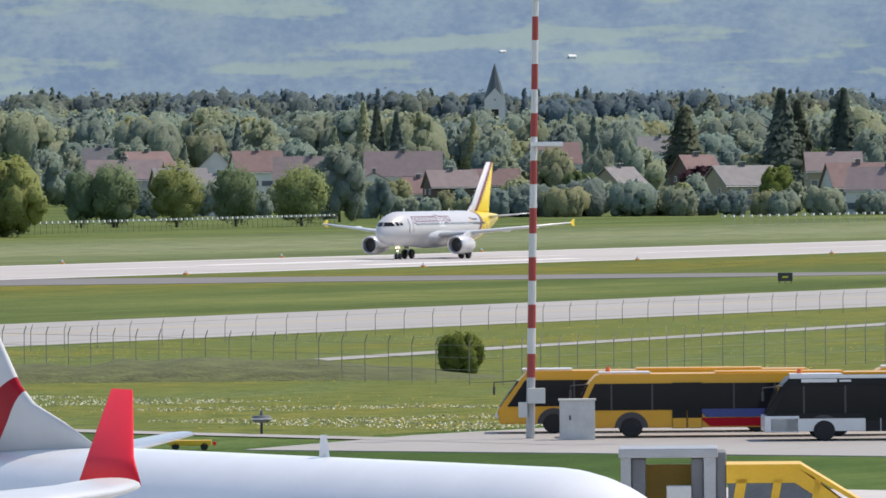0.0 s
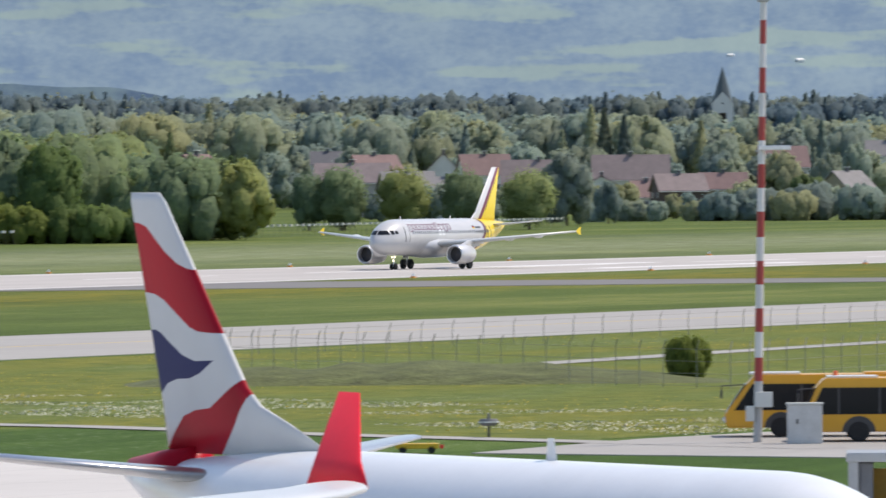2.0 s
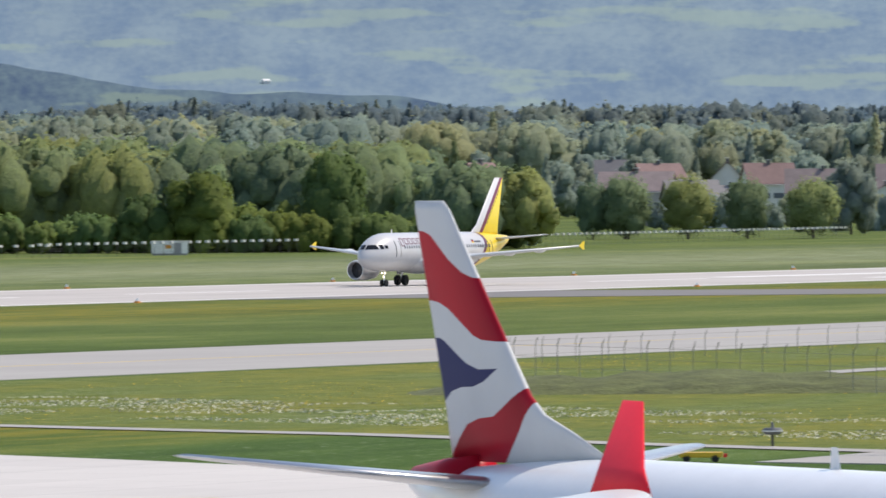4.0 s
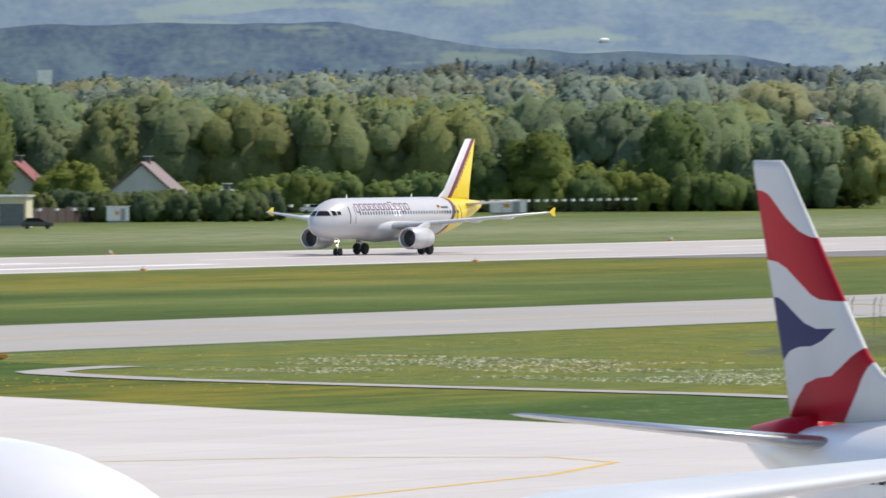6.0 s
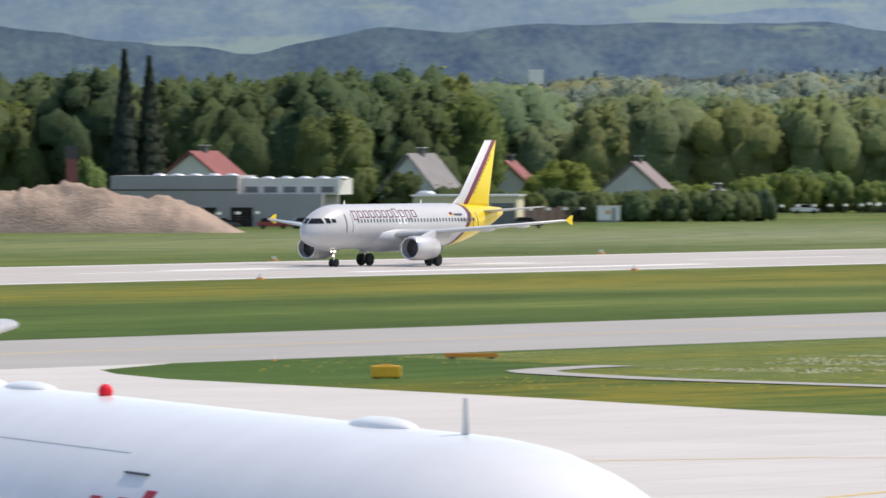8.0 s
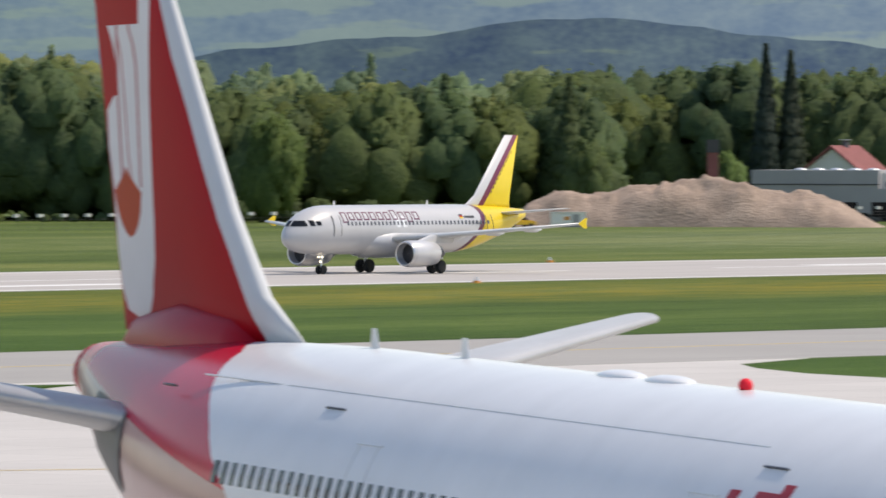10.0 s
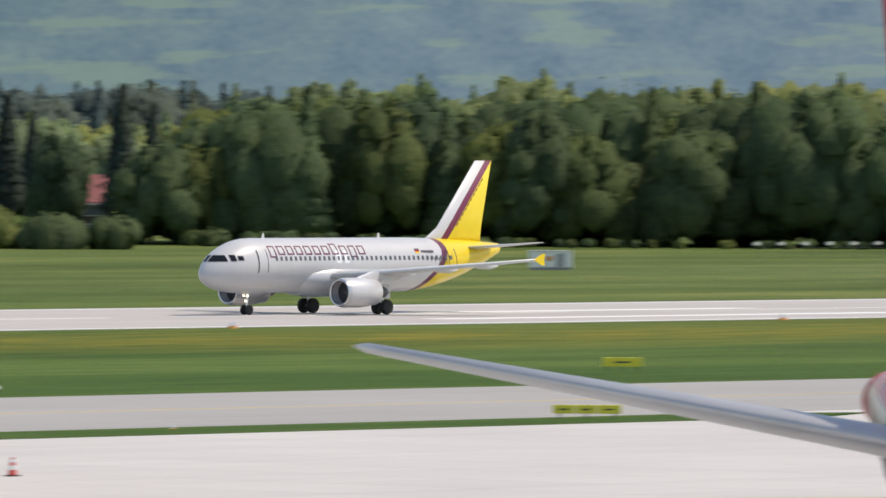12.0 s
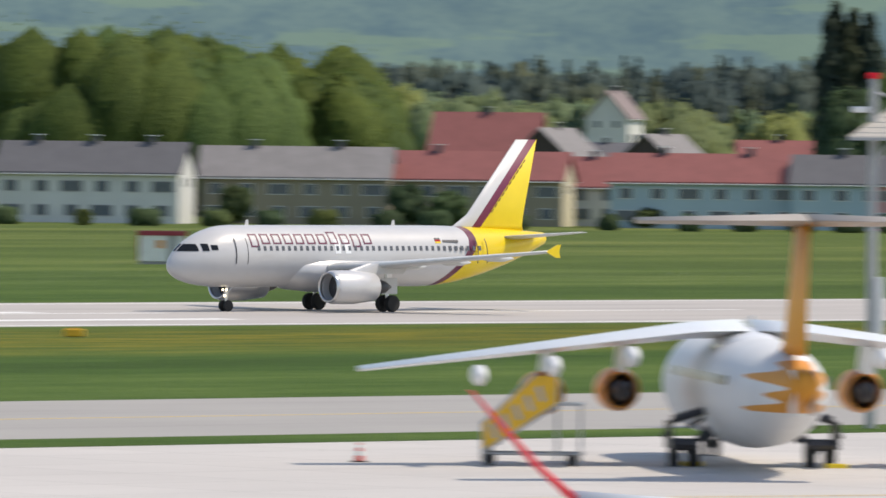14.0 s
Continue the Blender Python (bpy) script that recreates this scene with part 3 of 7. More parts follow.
def nose_pane(x0, x1, z0, z1, radius, zc, nose, drop, side, n=5, tall=1.035):
    """A level pane on the nose: on its side from x0 to x1, or across the front as far back as x1."""
    def half(x, z):
        u = 1 - x / nose
        r, c = radius * (1 - u ** 2.1) ** 0.62, zc - drop * u ** 1.8
        return r * math.sqrt(max(0.0, 1 - ((z - c) / (tall * r)) ** 2))

    def station(y, z):
        lo, hi = 0.05, nose
        for k in range(30):
            mid = (lo + hi) / 2
            lo, hi = (lo, mid) if half(mid, z) > y else (mid, hi)
        return hi

    bm = bmesh.new()
    outer, inner = [], []
    for i in range(n + 1):
        z = z0 + (z1 - z0) * i / n
        a, b = [], []
        for j in range(n + 1):
            if x0 is None:
                y = 0.05 + (half(x1, z) - 0.05) * j / n
                x = station(y, z)
            else:
                x = x0 + (x1 - x0) * j / n
                y = half(x, z)
            a.append(bm.verts.new((-x + 0.015, side * (y + 0.015), z + 0.012)))
            b.append(bm.verts.new((-x - 0.03, side * max(0.0, y - 0.03), z - 0.02)))
        outer.append(a)
        inner.append(b)
    for i in range(n):
        for j in range(n):
            bm.faces.new((outer[i][j], outer[i][j + 1], outer[i + 1][j + 1], outer[i + 1][j]))
            bm.faces.new((inner[i][j], inner[i + 1][j], inner[i + 1][j + 1], inner[i][j + 1]))
    return bm


AIRLINER = moving_airliner()


# ---------------------------------------------------------------- parked aircraft
def narrow_fin(nt, x, y, z):
    """White fin with red and blue waves."""
    def line(pairs):
        return edge_of(nt, x, -37.0, -29.0, pairs, 4.0, 12.0)

    red1 = both(nt, less(nt, z, line([(-36.0, 10.65), (-35.4, 10.62), (-35.0, 10.53), (-34.6, 10.3), (-34.0, 9.94), (-33.3, 9.63), (-32.8, 9.5), (-32.0, 9.45)])),
                less(nt, line([(-35.5, 8.86), (-35.1, 8.92), (-34.6, 8.88), (-34.04, 8.73), (-33.3, 8.39), (-32.65, 8.09), (-32.2, 7.98), (-31.5, 7.95)]), z))
    blue = both(nt, less(nt, z, line([(-35.0, 8.0), (-34.6, 8.0), (-34.3, 7.93), (-33.75, 7.69), (-33.05, 7.40), (-32.36, 7.26), (-31.37, 7.29), (-31.0, 7.0)])),
                less(nt, line([(-34.8, 6.0), (-34.36, 6.45), (-33.96, 6.69), (-33.36, 6.81), (-32.66, 6.83), (-32.06, 6.97), (-31.37, 7.29), (-31.0, 7.6)]), z))
    red2 = both(nt, less(nt, z, line([(-34.2, 4.9), (-33.97, 5.18), (-33.67, 5.51), (-33.17, 5.9), (-32.47, 6.06), (-31.68, 6.12), (-31.08, 6.37), (-30.0, 6.9)])),
                less(nt, x, maths(nt, "ADD", z, -36.2)))
    # Painted sheen: the red runs lighter and darker in slanting bands.
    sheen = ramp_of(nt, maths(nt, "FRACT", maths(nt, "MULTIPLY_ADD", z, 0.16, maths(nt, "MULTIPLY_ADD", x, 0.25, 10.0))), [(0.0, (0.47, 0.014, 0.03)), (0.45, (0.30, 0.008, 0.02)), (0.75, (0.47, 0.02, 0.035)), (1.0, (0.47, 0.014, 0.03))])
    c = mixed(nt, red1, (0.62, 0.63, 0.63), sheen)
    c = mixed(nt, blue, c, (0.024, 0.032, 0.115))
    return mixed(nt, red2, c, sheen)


def wide_fin(nt, x, y, z):
    """Red fin with a pale leading edge and a white oval of streamers that ends in an orange drop."""
    red, white = (0.37, 0.003, 0.011), (0.70, 0.69, 0.68)

    def line(pairs):
        return edge_of(nt, z, 7.0, 17.0, pairs, -60.0, -50.0)

    def stripe(pairs, half):
        return less(nt, maths(nt, "ABSOLUTE", maths(nt, "SUBTRACT", x, line(pairs))), half)

    right = line([(7.99, -55.3), (8.12, -54.48), (8.5, -54.01), (9.12, -53.77), (9.85, -53.75), (10.88, -53.92), (11.91, -54.09), (13.98, -54.32), (16.8, -54.6)])
    left = line([(7.99, -55.3), (8.12, -56.15), (8.53, -56.61), (9.25, -56.93), (10.3, -57.14), (11.13, -57.56), (11.8, -57.62), (12.06, -57.0), (12.1, -56.64)])
    upper = line([(11.9, -56.58), (12.62, -56.7), (13.03, -57.01), (13.37, -57.48), (13.40, -54.98), (16.9, -55.3)])
    low_part = both(nt, less(nt, z, 12.08), both(nt, less(nt, left, x), less(nt, 7.99, z)))
    high_part = both(nt, less(nt, 12.0, z), less(nt, upper, x))
    c = mixed(nt, both(nt, maths(nt, "MAXIMUM", low_part, high_part), less(nt, x, right)), red, white)
    within = both(nt, less(nt, 10.4, z), less(nt, z, 13.5))
    seams = maths(nt, "MAXIMUM", stripe([(10.42, -56.35), (11.36, -56.49), (11.99, -56.6), (12.3, -56.66)], 0.1), stripe([(10.49, -55.53), (11.06, -55.81), (11.89, -56.01), (12.83, -56.33), (13.33, -56.72)], 0.07))
    seams = maths(nt, "MAXIMUM", seams, stripe([(10.34, -54.75), (11.07, -54.86), (11.9, -54.97), (12.63, -55.1), (13.04, -55.36), (13.32, -55.7)], 0.085))
    seams = both(nt, both(nt, seams, within), less(nt, x, -54.7))
    c = mixed(nt, maths(nt, "MULTIPLY", seams, 0.75), c, red)
    half = edge_of(nt, z, 9.0, 11.0, [(9.45, 0.0), (9.55, 0.42), (9.7, 0.72), (9.93, 1.0), (10.3, 1.2), (10.45, 0.75), (10.6, 0.3), (10.78, 0.0)], 0.0, 2.0)
    drop = less(nt, maths(nt, "ABSOLUTE", maths(nt, "SUBTRACT", x, line([(9.4, -55.7), (10.3, -55.92), (10.8, -56.05)]))), half)
    c = mixed(nt, drop, c, (0.42, 0.055, 0.02))
    pale = less(nt, maths(nt, "ADD", line([(7.88, -51.3), (8.57, -52.17), (9.25, -53.04), (9.93, -53.93), (10.93, -55.0), (11.83, -55.91), (12.85, -57.01), (13.98, -58.02), (15.9, -60.0)]), 4.06), x)
    return mixed(nt, pale, c, (0.60, 0.62, 0.63))


def wide_body(nt, x, y, z):
    """White body, red towards the tail behind a slanting edge, pale under the tail."""
    red = less(nt, x, edge_of(nt, z, 2.0, 9.0, [(2.2, -37.0), (5.0, -39.8), (5.63, -41.1), (6.06, -42.2), (6.59, -43.25), (7.11, -44.7), (7.42, -45.5), (7.7, -46.1), (7.82, -47.4)], -50.0, -35.0))
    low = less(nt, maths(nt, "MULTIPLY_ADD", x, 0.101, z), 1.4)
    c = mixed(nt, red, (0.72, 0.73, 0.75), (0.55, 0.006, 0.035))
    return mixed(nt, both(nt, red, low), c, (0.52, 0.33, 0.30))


def crown_blade(parent, x, z, tall=0.55, mat=None):
    part("antenna", foil([(x, 0, z - 0.05, 0.5, 0.12), (x - 0.15, 0, z + tall, 0.28, 0.12)], True, 4), mat or WHITE, parent, "white blade antenna")


TAIL_METAL = surface("tail_metal", (0.50, 0.50, 0.50), 0.42, 0.35, 0.8, 0.1)


def widebody():
    """The large parked twin-aisle jet whose tail stands nearest to the camera."""
    t = thing("widebody_airliner", "white wide-body airliner with a red tail, parked", "airliner", pose(104.0, 63.4, -0.1, 0, 0.7, 235))
    R, ZC, L = 2.82, 5.1, 57.6
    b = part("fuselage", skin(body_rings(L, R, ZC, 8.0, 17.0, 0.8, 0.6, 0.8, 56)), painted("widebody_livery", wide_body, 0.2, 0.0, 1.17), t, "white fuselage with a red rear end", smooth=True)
    win = mesh_of("window", side_patch(-0.12, 0.12, 11.0, 19.0, R, ZC, -1, 0.012, 2))
    for i in range(62):
        x = -9.0 - 0.535 * i
        part("window", win, GLASS_DARK, b, m=Matrix.Translation((x, 0, 0)))
    for x0 in (-7.0, -17.5, -33.5):
        for a, c in ((x0, x0 - 0.06), (x0 - 1.0, x0 - 1.06)):
            part("door_seam", side_patch(a, c, -12, 32, R, ZC, -1, 0.008, 8), WING_GREY, b)
        part("door_sill", side_patch(x0 + 0.15, x0 - 1.2, 32, 32.5, R, ZC, -1, 0.02, 2), WING_GREY, b)
    for x0, x1 in ((-40.6, -17.0), (-45.5, -41.0)):
        part("skin_seam", side_patch(x0, x1, 52, 52.5, R, ZC, -1, 0.006, 1), WING_GREY, b)
    for x0, x1 in ((-36.5, -37.5), (-46.4, -47.1), (-15.4, -16.4)):
        part("door_rail", side_patch(x0, x1, 44, 44.5, R if x0 > -40 else R * 0.985, ZC + (0 if x0 > -40 else 0.06), -1, 0.03, 1), DARK_METAL, b, "dark gutter over a door")
    # brand on the side as plain strokes
    for k in range(5):
        x0 = -8.6 - 2.0 * k
        part("brand_stroke", side_patch(x0, x0 - 0.4, 20, 35 + 4 * (k % 2), R, ZC, -1, 0.012, 6), RED, b, "red stroke of unreadable lettering")
        part("brand_stroke", side_patch(x0 - 0.4, x0 - 1.3, 20 + 12 * (k % 2), 23.5 + 12 * (k % 2), R, ZC, -1, 0.012, 2), RED, b)
    for x in (-41.0, -36.1):
        crown_blade(b, x, ZC + R, 0.33)
    part("antenna", foil([(-8.2, 0, ZC + R - 0.06, 0.28, 0.1), (-8.3, 0, ZC + R + 0.5, 0.14, 0.1)], True, 4), WING_GREY, b, "slim grey blade antenna")
    for x in (-28.5, -26.2, -11.4):
        dome = bmesh.new()
        bmesh.ops.create_uvsphere(dome, u_segments=16, v_segments=8, radius=1.0, matrix=Matrix.Translation((x, 0, ZC + R - 0.02)) @ Matrix.Diagonal((0.85 if x < -20 else 1.1, 0.32, 0.12 if x < -20 else 0.15, 1)))
        part("satellite_dome", dome, WHITE, b, smooth=True)
    beacon = bmesh.new()
    bmesh.ops.create_uvsphere(beacon, u_segments=10, v_segments=6, radius=0.12, matrix=Matrix.Translation((-22.8, 0, ZC + R + 0.06)))
    part("beacon", beacon, BRIGHT_RED, b, "red beacon", smooth=True)
    fin = part("fin", foil([(-44.9, 0, 7.75, 11.5, 0.012), (-46.2, 0, 8.2, 10.35, 0.045), (-47.4, 0, 8.6, 9.3, 0.07), (-49.4, 0, 10.05, 7.85, 0.08), (-53.55, 0, 13.98, 5.1, 0.08), (-56.6, 0, 16.9, 3.15, 0.075)], True, 14), painted("widebody_fin", wide_fin, 0.42, 0.0, 1.1), t, "red fin with a white oval and a pale leading edge", smooth=True)
    part("fin_fillet", lathe_x([(-47.2, 0.05), (-49.0, 0.5), (-52.0, 0.62), (-55.2, 0.35), (-56.4, 0.05)], 16, (0, 0, 7.55), 1.4), RED, fin, "red fillet at the foot of the fin", smooth=True)
    for side in (1, -1):
        tip = 29.9 - 0.6 * side
        tp = part("tailplane", foil([(-48.9, side * 0.8, 6.15, 6.6, 0.1), (-50.0, side * 2.2, 6.45, 5.7, 0.1), (-55.9, side * 10.3, 7.9, 2.2, 0.09)]), TAIL_METAL, t, "dull bare metal tailplane", smooth=True)
        w = part("wing", foil([(-17.0, side * 0.5, 3.5, 12.0, 0.14), (-21.8, side * 9.0, 4.35, 7.6, 0.12), (-28.3, side * 20.5, 5.62, 4.7, 0.11), (-32.6, side * (28.9 - 0.5 * side), 5.98, 2.7, 0.1), (-33.4, side * tip, 6.05, 2.3, 0.1)]), WING_GREY, t, "pale grey swept wing", smooth=True)
        part("winglet", foil([(-33.4, side * tip, 6.05, 2.3, 0.08), (-34.5, side * (tip + 0.45), 6.5, 1.7, 0.07), (-36.2, side * (tip + 1.35), 7.62, 0.8, 0.06)], True), BRIGHT_RED, w, "bright red winglet", smooth=True)
        e = engine(t, -16.6, side * 9.4, 2.2, 1.6, 5.6, WHITE, BARE_METAL)
        part("pylon", foil([(-17.5, side * 9.4, 3.6, 7.0, 0.06), (-19.8, side * 9.4, 4.4, 6.0, 0.06)], True), WHITE, e)
        g = part("main_gear", tubes([((-28.4, side * 5.3, 0.4), (-28.2, side * 5.0, 4.0), 0.24)]), BARE_METAL, t)
        for dx in (-1.0, 1.0):
            for dy in (-0.7, 0.7):
                wheel(g, "wheel", -28.4 + dx, side * 5.3 + dy, 0.68, 0.5)
        for ob in g.children:
            ob.location.z = -0.24
    g = part("nose_gear", tubes([((-6.7, 0, 0.5), (-6.8, 0, 3.2), 0.14)]), BARE_METAL, t)
    for dy in (-0.4, 0.4):
        wheel(g, "wheel", -6.7, dy, 0.52, 0.36)
    plate = bmesh.new()
    grid = []
    for i in range(5):
        x = -53.4 + 0.95 * i
        u = (-x - 40.6) / 17.0
        r = R + (0.6 - R) * u ** 1.75
        c = ZC + 0.8 * (R - r)
        grid.append([plate.verts.new((x, -(r + 0.03) * math.cos(radians(q)), c + (r + 0.03) * math.sin(radians(q)))) for q in (-18, -8, 2, 12, 22)])
    for a, d in zip(grid, grid[1:]):
        for i in range(4):
            plate.faces.new((a[i], a[i + 1], d[i + 1], d[i]))
    part("seal_plate", plate, surface("seal_grey", (0.10, 0.104, 0.11), 0.5, 0.2), b, "dark grey metal plate at the tailplane's root", smooth=True)
    part("tail_cone", lathe_x([(-57.5, 0.6), (-58.0, 0.56), (-58.5, 0.42), (-58.75, 0.2)], 20, (0, 0, 6.88)), RED, t, "rounded red tail end", smooth=True)
    return t


def narrowbody():
    """The parked single-aisle jet with the waved fin."""
    t = thing("parked_airliner", "white single-aisle airliner with red and blue waves on its fin, parked", "airliner", pose(185.9, 80.2, 0, 0, 0, 236))
    R, ZC, L = 1.9, 3.28, 36.0
    b = part("fuselage", skin(body_rings(L, R, ZC, 5.6, 12.0, 0.55, 0.2, 0.66, 48, 1.03)), WHITE, t, smooth=True)
    win = mesh_of("window", side_patch(-0.12, 0.12, 12.0, 21.0, R, ZC, -1, 0.012, 2, 1.03))
    for i in range(44):
        part("window", win, GLASS_DARK, b, m=Matrix.Translation((-6.2 - 0.508 * i, 0, 0)))
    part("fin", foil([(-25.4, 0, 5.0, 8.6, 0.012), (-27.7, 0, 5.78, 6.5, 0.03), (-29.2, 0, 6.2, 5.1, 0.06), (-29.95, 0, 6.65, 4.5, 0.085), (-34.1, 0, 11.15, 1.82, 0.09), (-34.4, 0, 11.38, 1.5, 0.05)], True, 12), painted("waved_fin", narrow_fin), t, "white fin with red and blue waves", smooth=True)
    part("tail_end", lathe_x([(-32.6, 0.62), (-34.2, 0.5), (-35.8, 0.28), (-36.15, 0.1)], 20, (0, 0, 4.55)), RED, t, "red and metal tail end", smooth=True)
    for side in (1, -1):
        part("tailplane", foil([(-29.9, side * 0.5, 4.48, 3.9, 0.1), (-33.9, side * 7.1, 5.22, 1.35, 0.09)]), BARE_METAL, t, "bare metal tailplane", smooth=True)
        part("wing", foil([(-11.5, side * 0.5, 2.1, 7.6, 0.13), (-14.8, side * 5.0, 2.5, 4.6, 0.12), (-19.4, side * 14.4, 3.3, 1.5, 0.1)]), WING_GREY, t, "pale grey swept wing", smooth=True)
        engine(t, -10.6, side * 4.9, 1.35, 0.95, 3.6, WHITE, BARE_METAL)
        g = part("main_gear", tubes([((-17.4, side * 2.7, 0.5), (-17.3, side * 2.5, 2.2), 0.12)]), BARE_METAL, t)
        for dy in (-0.4, 0.4):
            wheel(g, "wheel", -17.4, side * 2.7 + dy, 0.52, 0.38)
    g = part("nose_gear", tubes([((-4.6, 0, 0.34), (-4.7, 0, 1.8), 0.08)]), BARE_METAL, t)
    for dy in (-0.22, 0.22):
        wheel(g, "wheel", -4.6, dy, 0.34, 0.2)
    crown_blade(b, -15.2, ZC + R * 1.03, 0.5)
    return t


def regional_tail(nt, x, y, z):
    k = maths(nt, "SUBTRACT", z, maths(nt, "MULTIPLY_ADD", maths(nt, "SINE", maths(nt, "MULTIPLY", x, 5.0)), 0.5, 3.4))
    return mixed(nt, maths(nt, "GREATER_THAN", k, 0.0), (0.72, 0.72, 0.73), (0.80, 0.33, 0.02))


def regional_body(nt, x, y, z):
    """White body with ragged orange fingers running forward from the tail."""
    wave = maths(nt, "ADD", maths(nt, "SINE", maths(nt, "MULTIPLY", z, 11.0)), maths(nt, "SINE", maths(nt, "MULTIPLY_ADD", z, 5.3, 1.0)))
    reach = less(nt, x, maths(nt, "MULTIPLY_ADD", wave, 1.5, -26.3))
    band = both(nt, less(nt, 2.35, z), less(nt, z, 4.4))
    return mixed(nt, both(nt, reach, band), (0.70, 0.71, 0.72), (0.66, 0.29, 0.05))


def regional():
    """The parked four-engined high-wing jet, seen from behind."""
    t = thing("regional_jet", "white high-wing four-engine jet with an orange T-tail, parked", "airliner", pose(243.9, 262.1, 0, 0, 0, 54.3))
    R, ZC, L = 1.95, 2.85, 29.5
    b = part("fuselage", skin(body_rings(L, R, ZC, 4.5, 11.0, 0.4, 0.35, 0.35, 40)), painted("regional_livery", regional_body), t, "white fuselage with orange stripes at the rear", smooth=True)
    win = mesh_of("window", side_patch(-0.14, 0.14, 10.0, 20.0, R, ZC, 1, 0.012, 2))
    for side in (1, -1):
        for i in range(22):
            part("window", win, GLASS_DARK, b, m=Matrix.Translation((-6.0 - 0.75 * i, 0, 0)) @ Matrix.Diagonal((1, side, 1, 1)))
        w = part("wing", foil([(-10.8, side * 0.2, 5.0, 4.6, 0.16), (-11.4, side * 2.0, 4.95, 4.2, 0.15), (-14.6, side * 14.4, 3.5, 1.7, 0.12)]), WHITE, t, "white high-mounted wing", smooth=True)
        for yy in (4.6, 7.5, 10.2):
            part("flap_fairing", lathe_x([(0.9, 0.03), (0.4, 0.24), (-0.9, 0.27), (-1.5, 0.06)], 10, (-15.4 - 0.1 * yy, side * yy, 4.62 - 0.125 * yy), 1.5), WHITE, w, smooth=True)
        for yy, xx in ((4.5, -10.2), (7.35, -10.9)):
            e = engine(t, xx, side * yy, 2.95 - 0.05 * yy, 0.78, 2.9, ORANGE, BARE_METAL)
            part("pylon", foil([(xx - 0.4, side * yy, 3.4, 3.6, 0.09), (xx - 1.2, side * yy, 4.4, 3.4, 0.09)], True), WHITE, e, "white pylon")
        g = part("main_gear", tubes([((-15.0, side * 2.4, 0.5), (-14.9, side * 1.4, 1.7), 0.13), ((-15.0, side * 2.3, 1.5), (-14.2, side * 1.3, 2.0), 0.09)]), DARK_METAL, t)
        for dy in (-0.36, 0.36):
            wheel(g, "wheel", -15.0, side * 2.5 + dy, 0.5, 0.36)
        part("gear_door", boxes((-16.0, -14.0, side * 3.05 - 0.03, side * 3.05 + 0.03, 0.7, 1.7)), DARK_METAL, g)
        part("brace", tubes([((-15.2, side * 2.9, 1.75), (-15.0, side * 1.7, 2.1), 0.16), ((-15.2, side * 2.9, 1.75), (-15.1, side * 3.25, 1.1), 0.1), ((-15.0, side * 1.8, 0.95), (-14.9, side * 0.9, 1.8), 0.14), ((-15.3, side * 2.0, 0.85), (-15.3, side * 3.0, 0.85), 0.22)], 8), DARK_METAL, g, "dark gear linkage")
        part("air_brake", foil([(-27.6, side * 0.35, 2.3, 1.6, 0.05), (-27.6, side * 0.4, 3.9, 1.6, 0.05)], True), WHITE, b)
        part("tailplane", foil([(-27.6, side * 0.1, 9.15, 3.0, 0.15), (-29.2, side * 6.1, 9.1, 1.6, 0.14)]), surface("tailplane_grey", (0.34, 0.30, 0.26), 0.5), t, "grey tailplane on top of the fin", smooth=True)
    part("wing_box", lathe_x([(-9.2, 0.1), (-10.6, 1.0), (-13.5, 1.35), (-16.8, 0.9), (-18.2, 0.1)], 20, (0, 0, 4.35), 0.55), WHITE, t, smooth=True)
    part("gear_fairing", lathe_x([(-11.0, 0.2), (-13.0, 1.7), (-16.0, 1.75), (-18.0, 0.3)], 20, (0, 0, 1.8), 0.6), WHITE, t, smooth=True)
    part("fin", foil([(-22.6, 0, 4.4, 6.6, 0.05), (-24.2, 0, 4.9, 5.0, 0.1), (-26.6, 0, 9.15, 3.2, 0.1)], True), painted("regional_fin", regional_tail), t, "orange fin", smooth=True)
    g = part("nose_gear", tubes([((-3.6, 0, 0.35), (-3.7, 0, 1.5), 0.08)]), BARE_METAL, t)
    for dy in (-0.2, 0.2):
        wheel(g, "wheel", -3.6, dy, 0.35, 0.2)
    for x, y in ((-14.3, 2.1), (-15.8, -3.0)):
        part("wheel_chock", boxes((x - 0.12, x + 0.12, y - 0.4, y + 0.4, 0.0, 0.2), bevel=0.03), YELLOW, t, "yellow wheel chock")
    return t


widebody()
narrowbody()
regional()


# ---------------------------------------------------------------- distance: hills, woods, trees
def way(az, d):
    """The place d metres off in the compass direction az (degrees from the runway's axis)."""
    return d * math.cos(radians(az)), d * math.sin(radians(az))


def raw_mesh(name, verts, quads, normals=None, shades=None):
    me = bpy.data.meshes.new(name)
    me.vertices.add(len(verts))
    me.vertices.foreach_set("co", np.asarray(verts, dtype=np.float32).ravel())
    n = len(quads)
    me.loops.add(4 * n)
    me.polygons.add(n)
    me.polygons.foreach_set("loop_start", np.arange(0, 4 * n, 4, dtype=np.int32))
    me.loops.foreach_set("vertex_index", np.asarray(quads, dtype=np.int32).ravel())
    me.update(calc_edges=True)
    me.validate()
    if shades is not None:
        me.attributes.new("own_shade", "FLOAT", "POINT").data.foreach_set("value", np.asarray(shades, dtype=np.float32))
    if normals is not None:
        me.polygons.foreach_set("use_smooth", [True] * n)
        me.normals_split_custom_set_from_vertices(np.asarray(normals, dtype=np.float32))
    return me


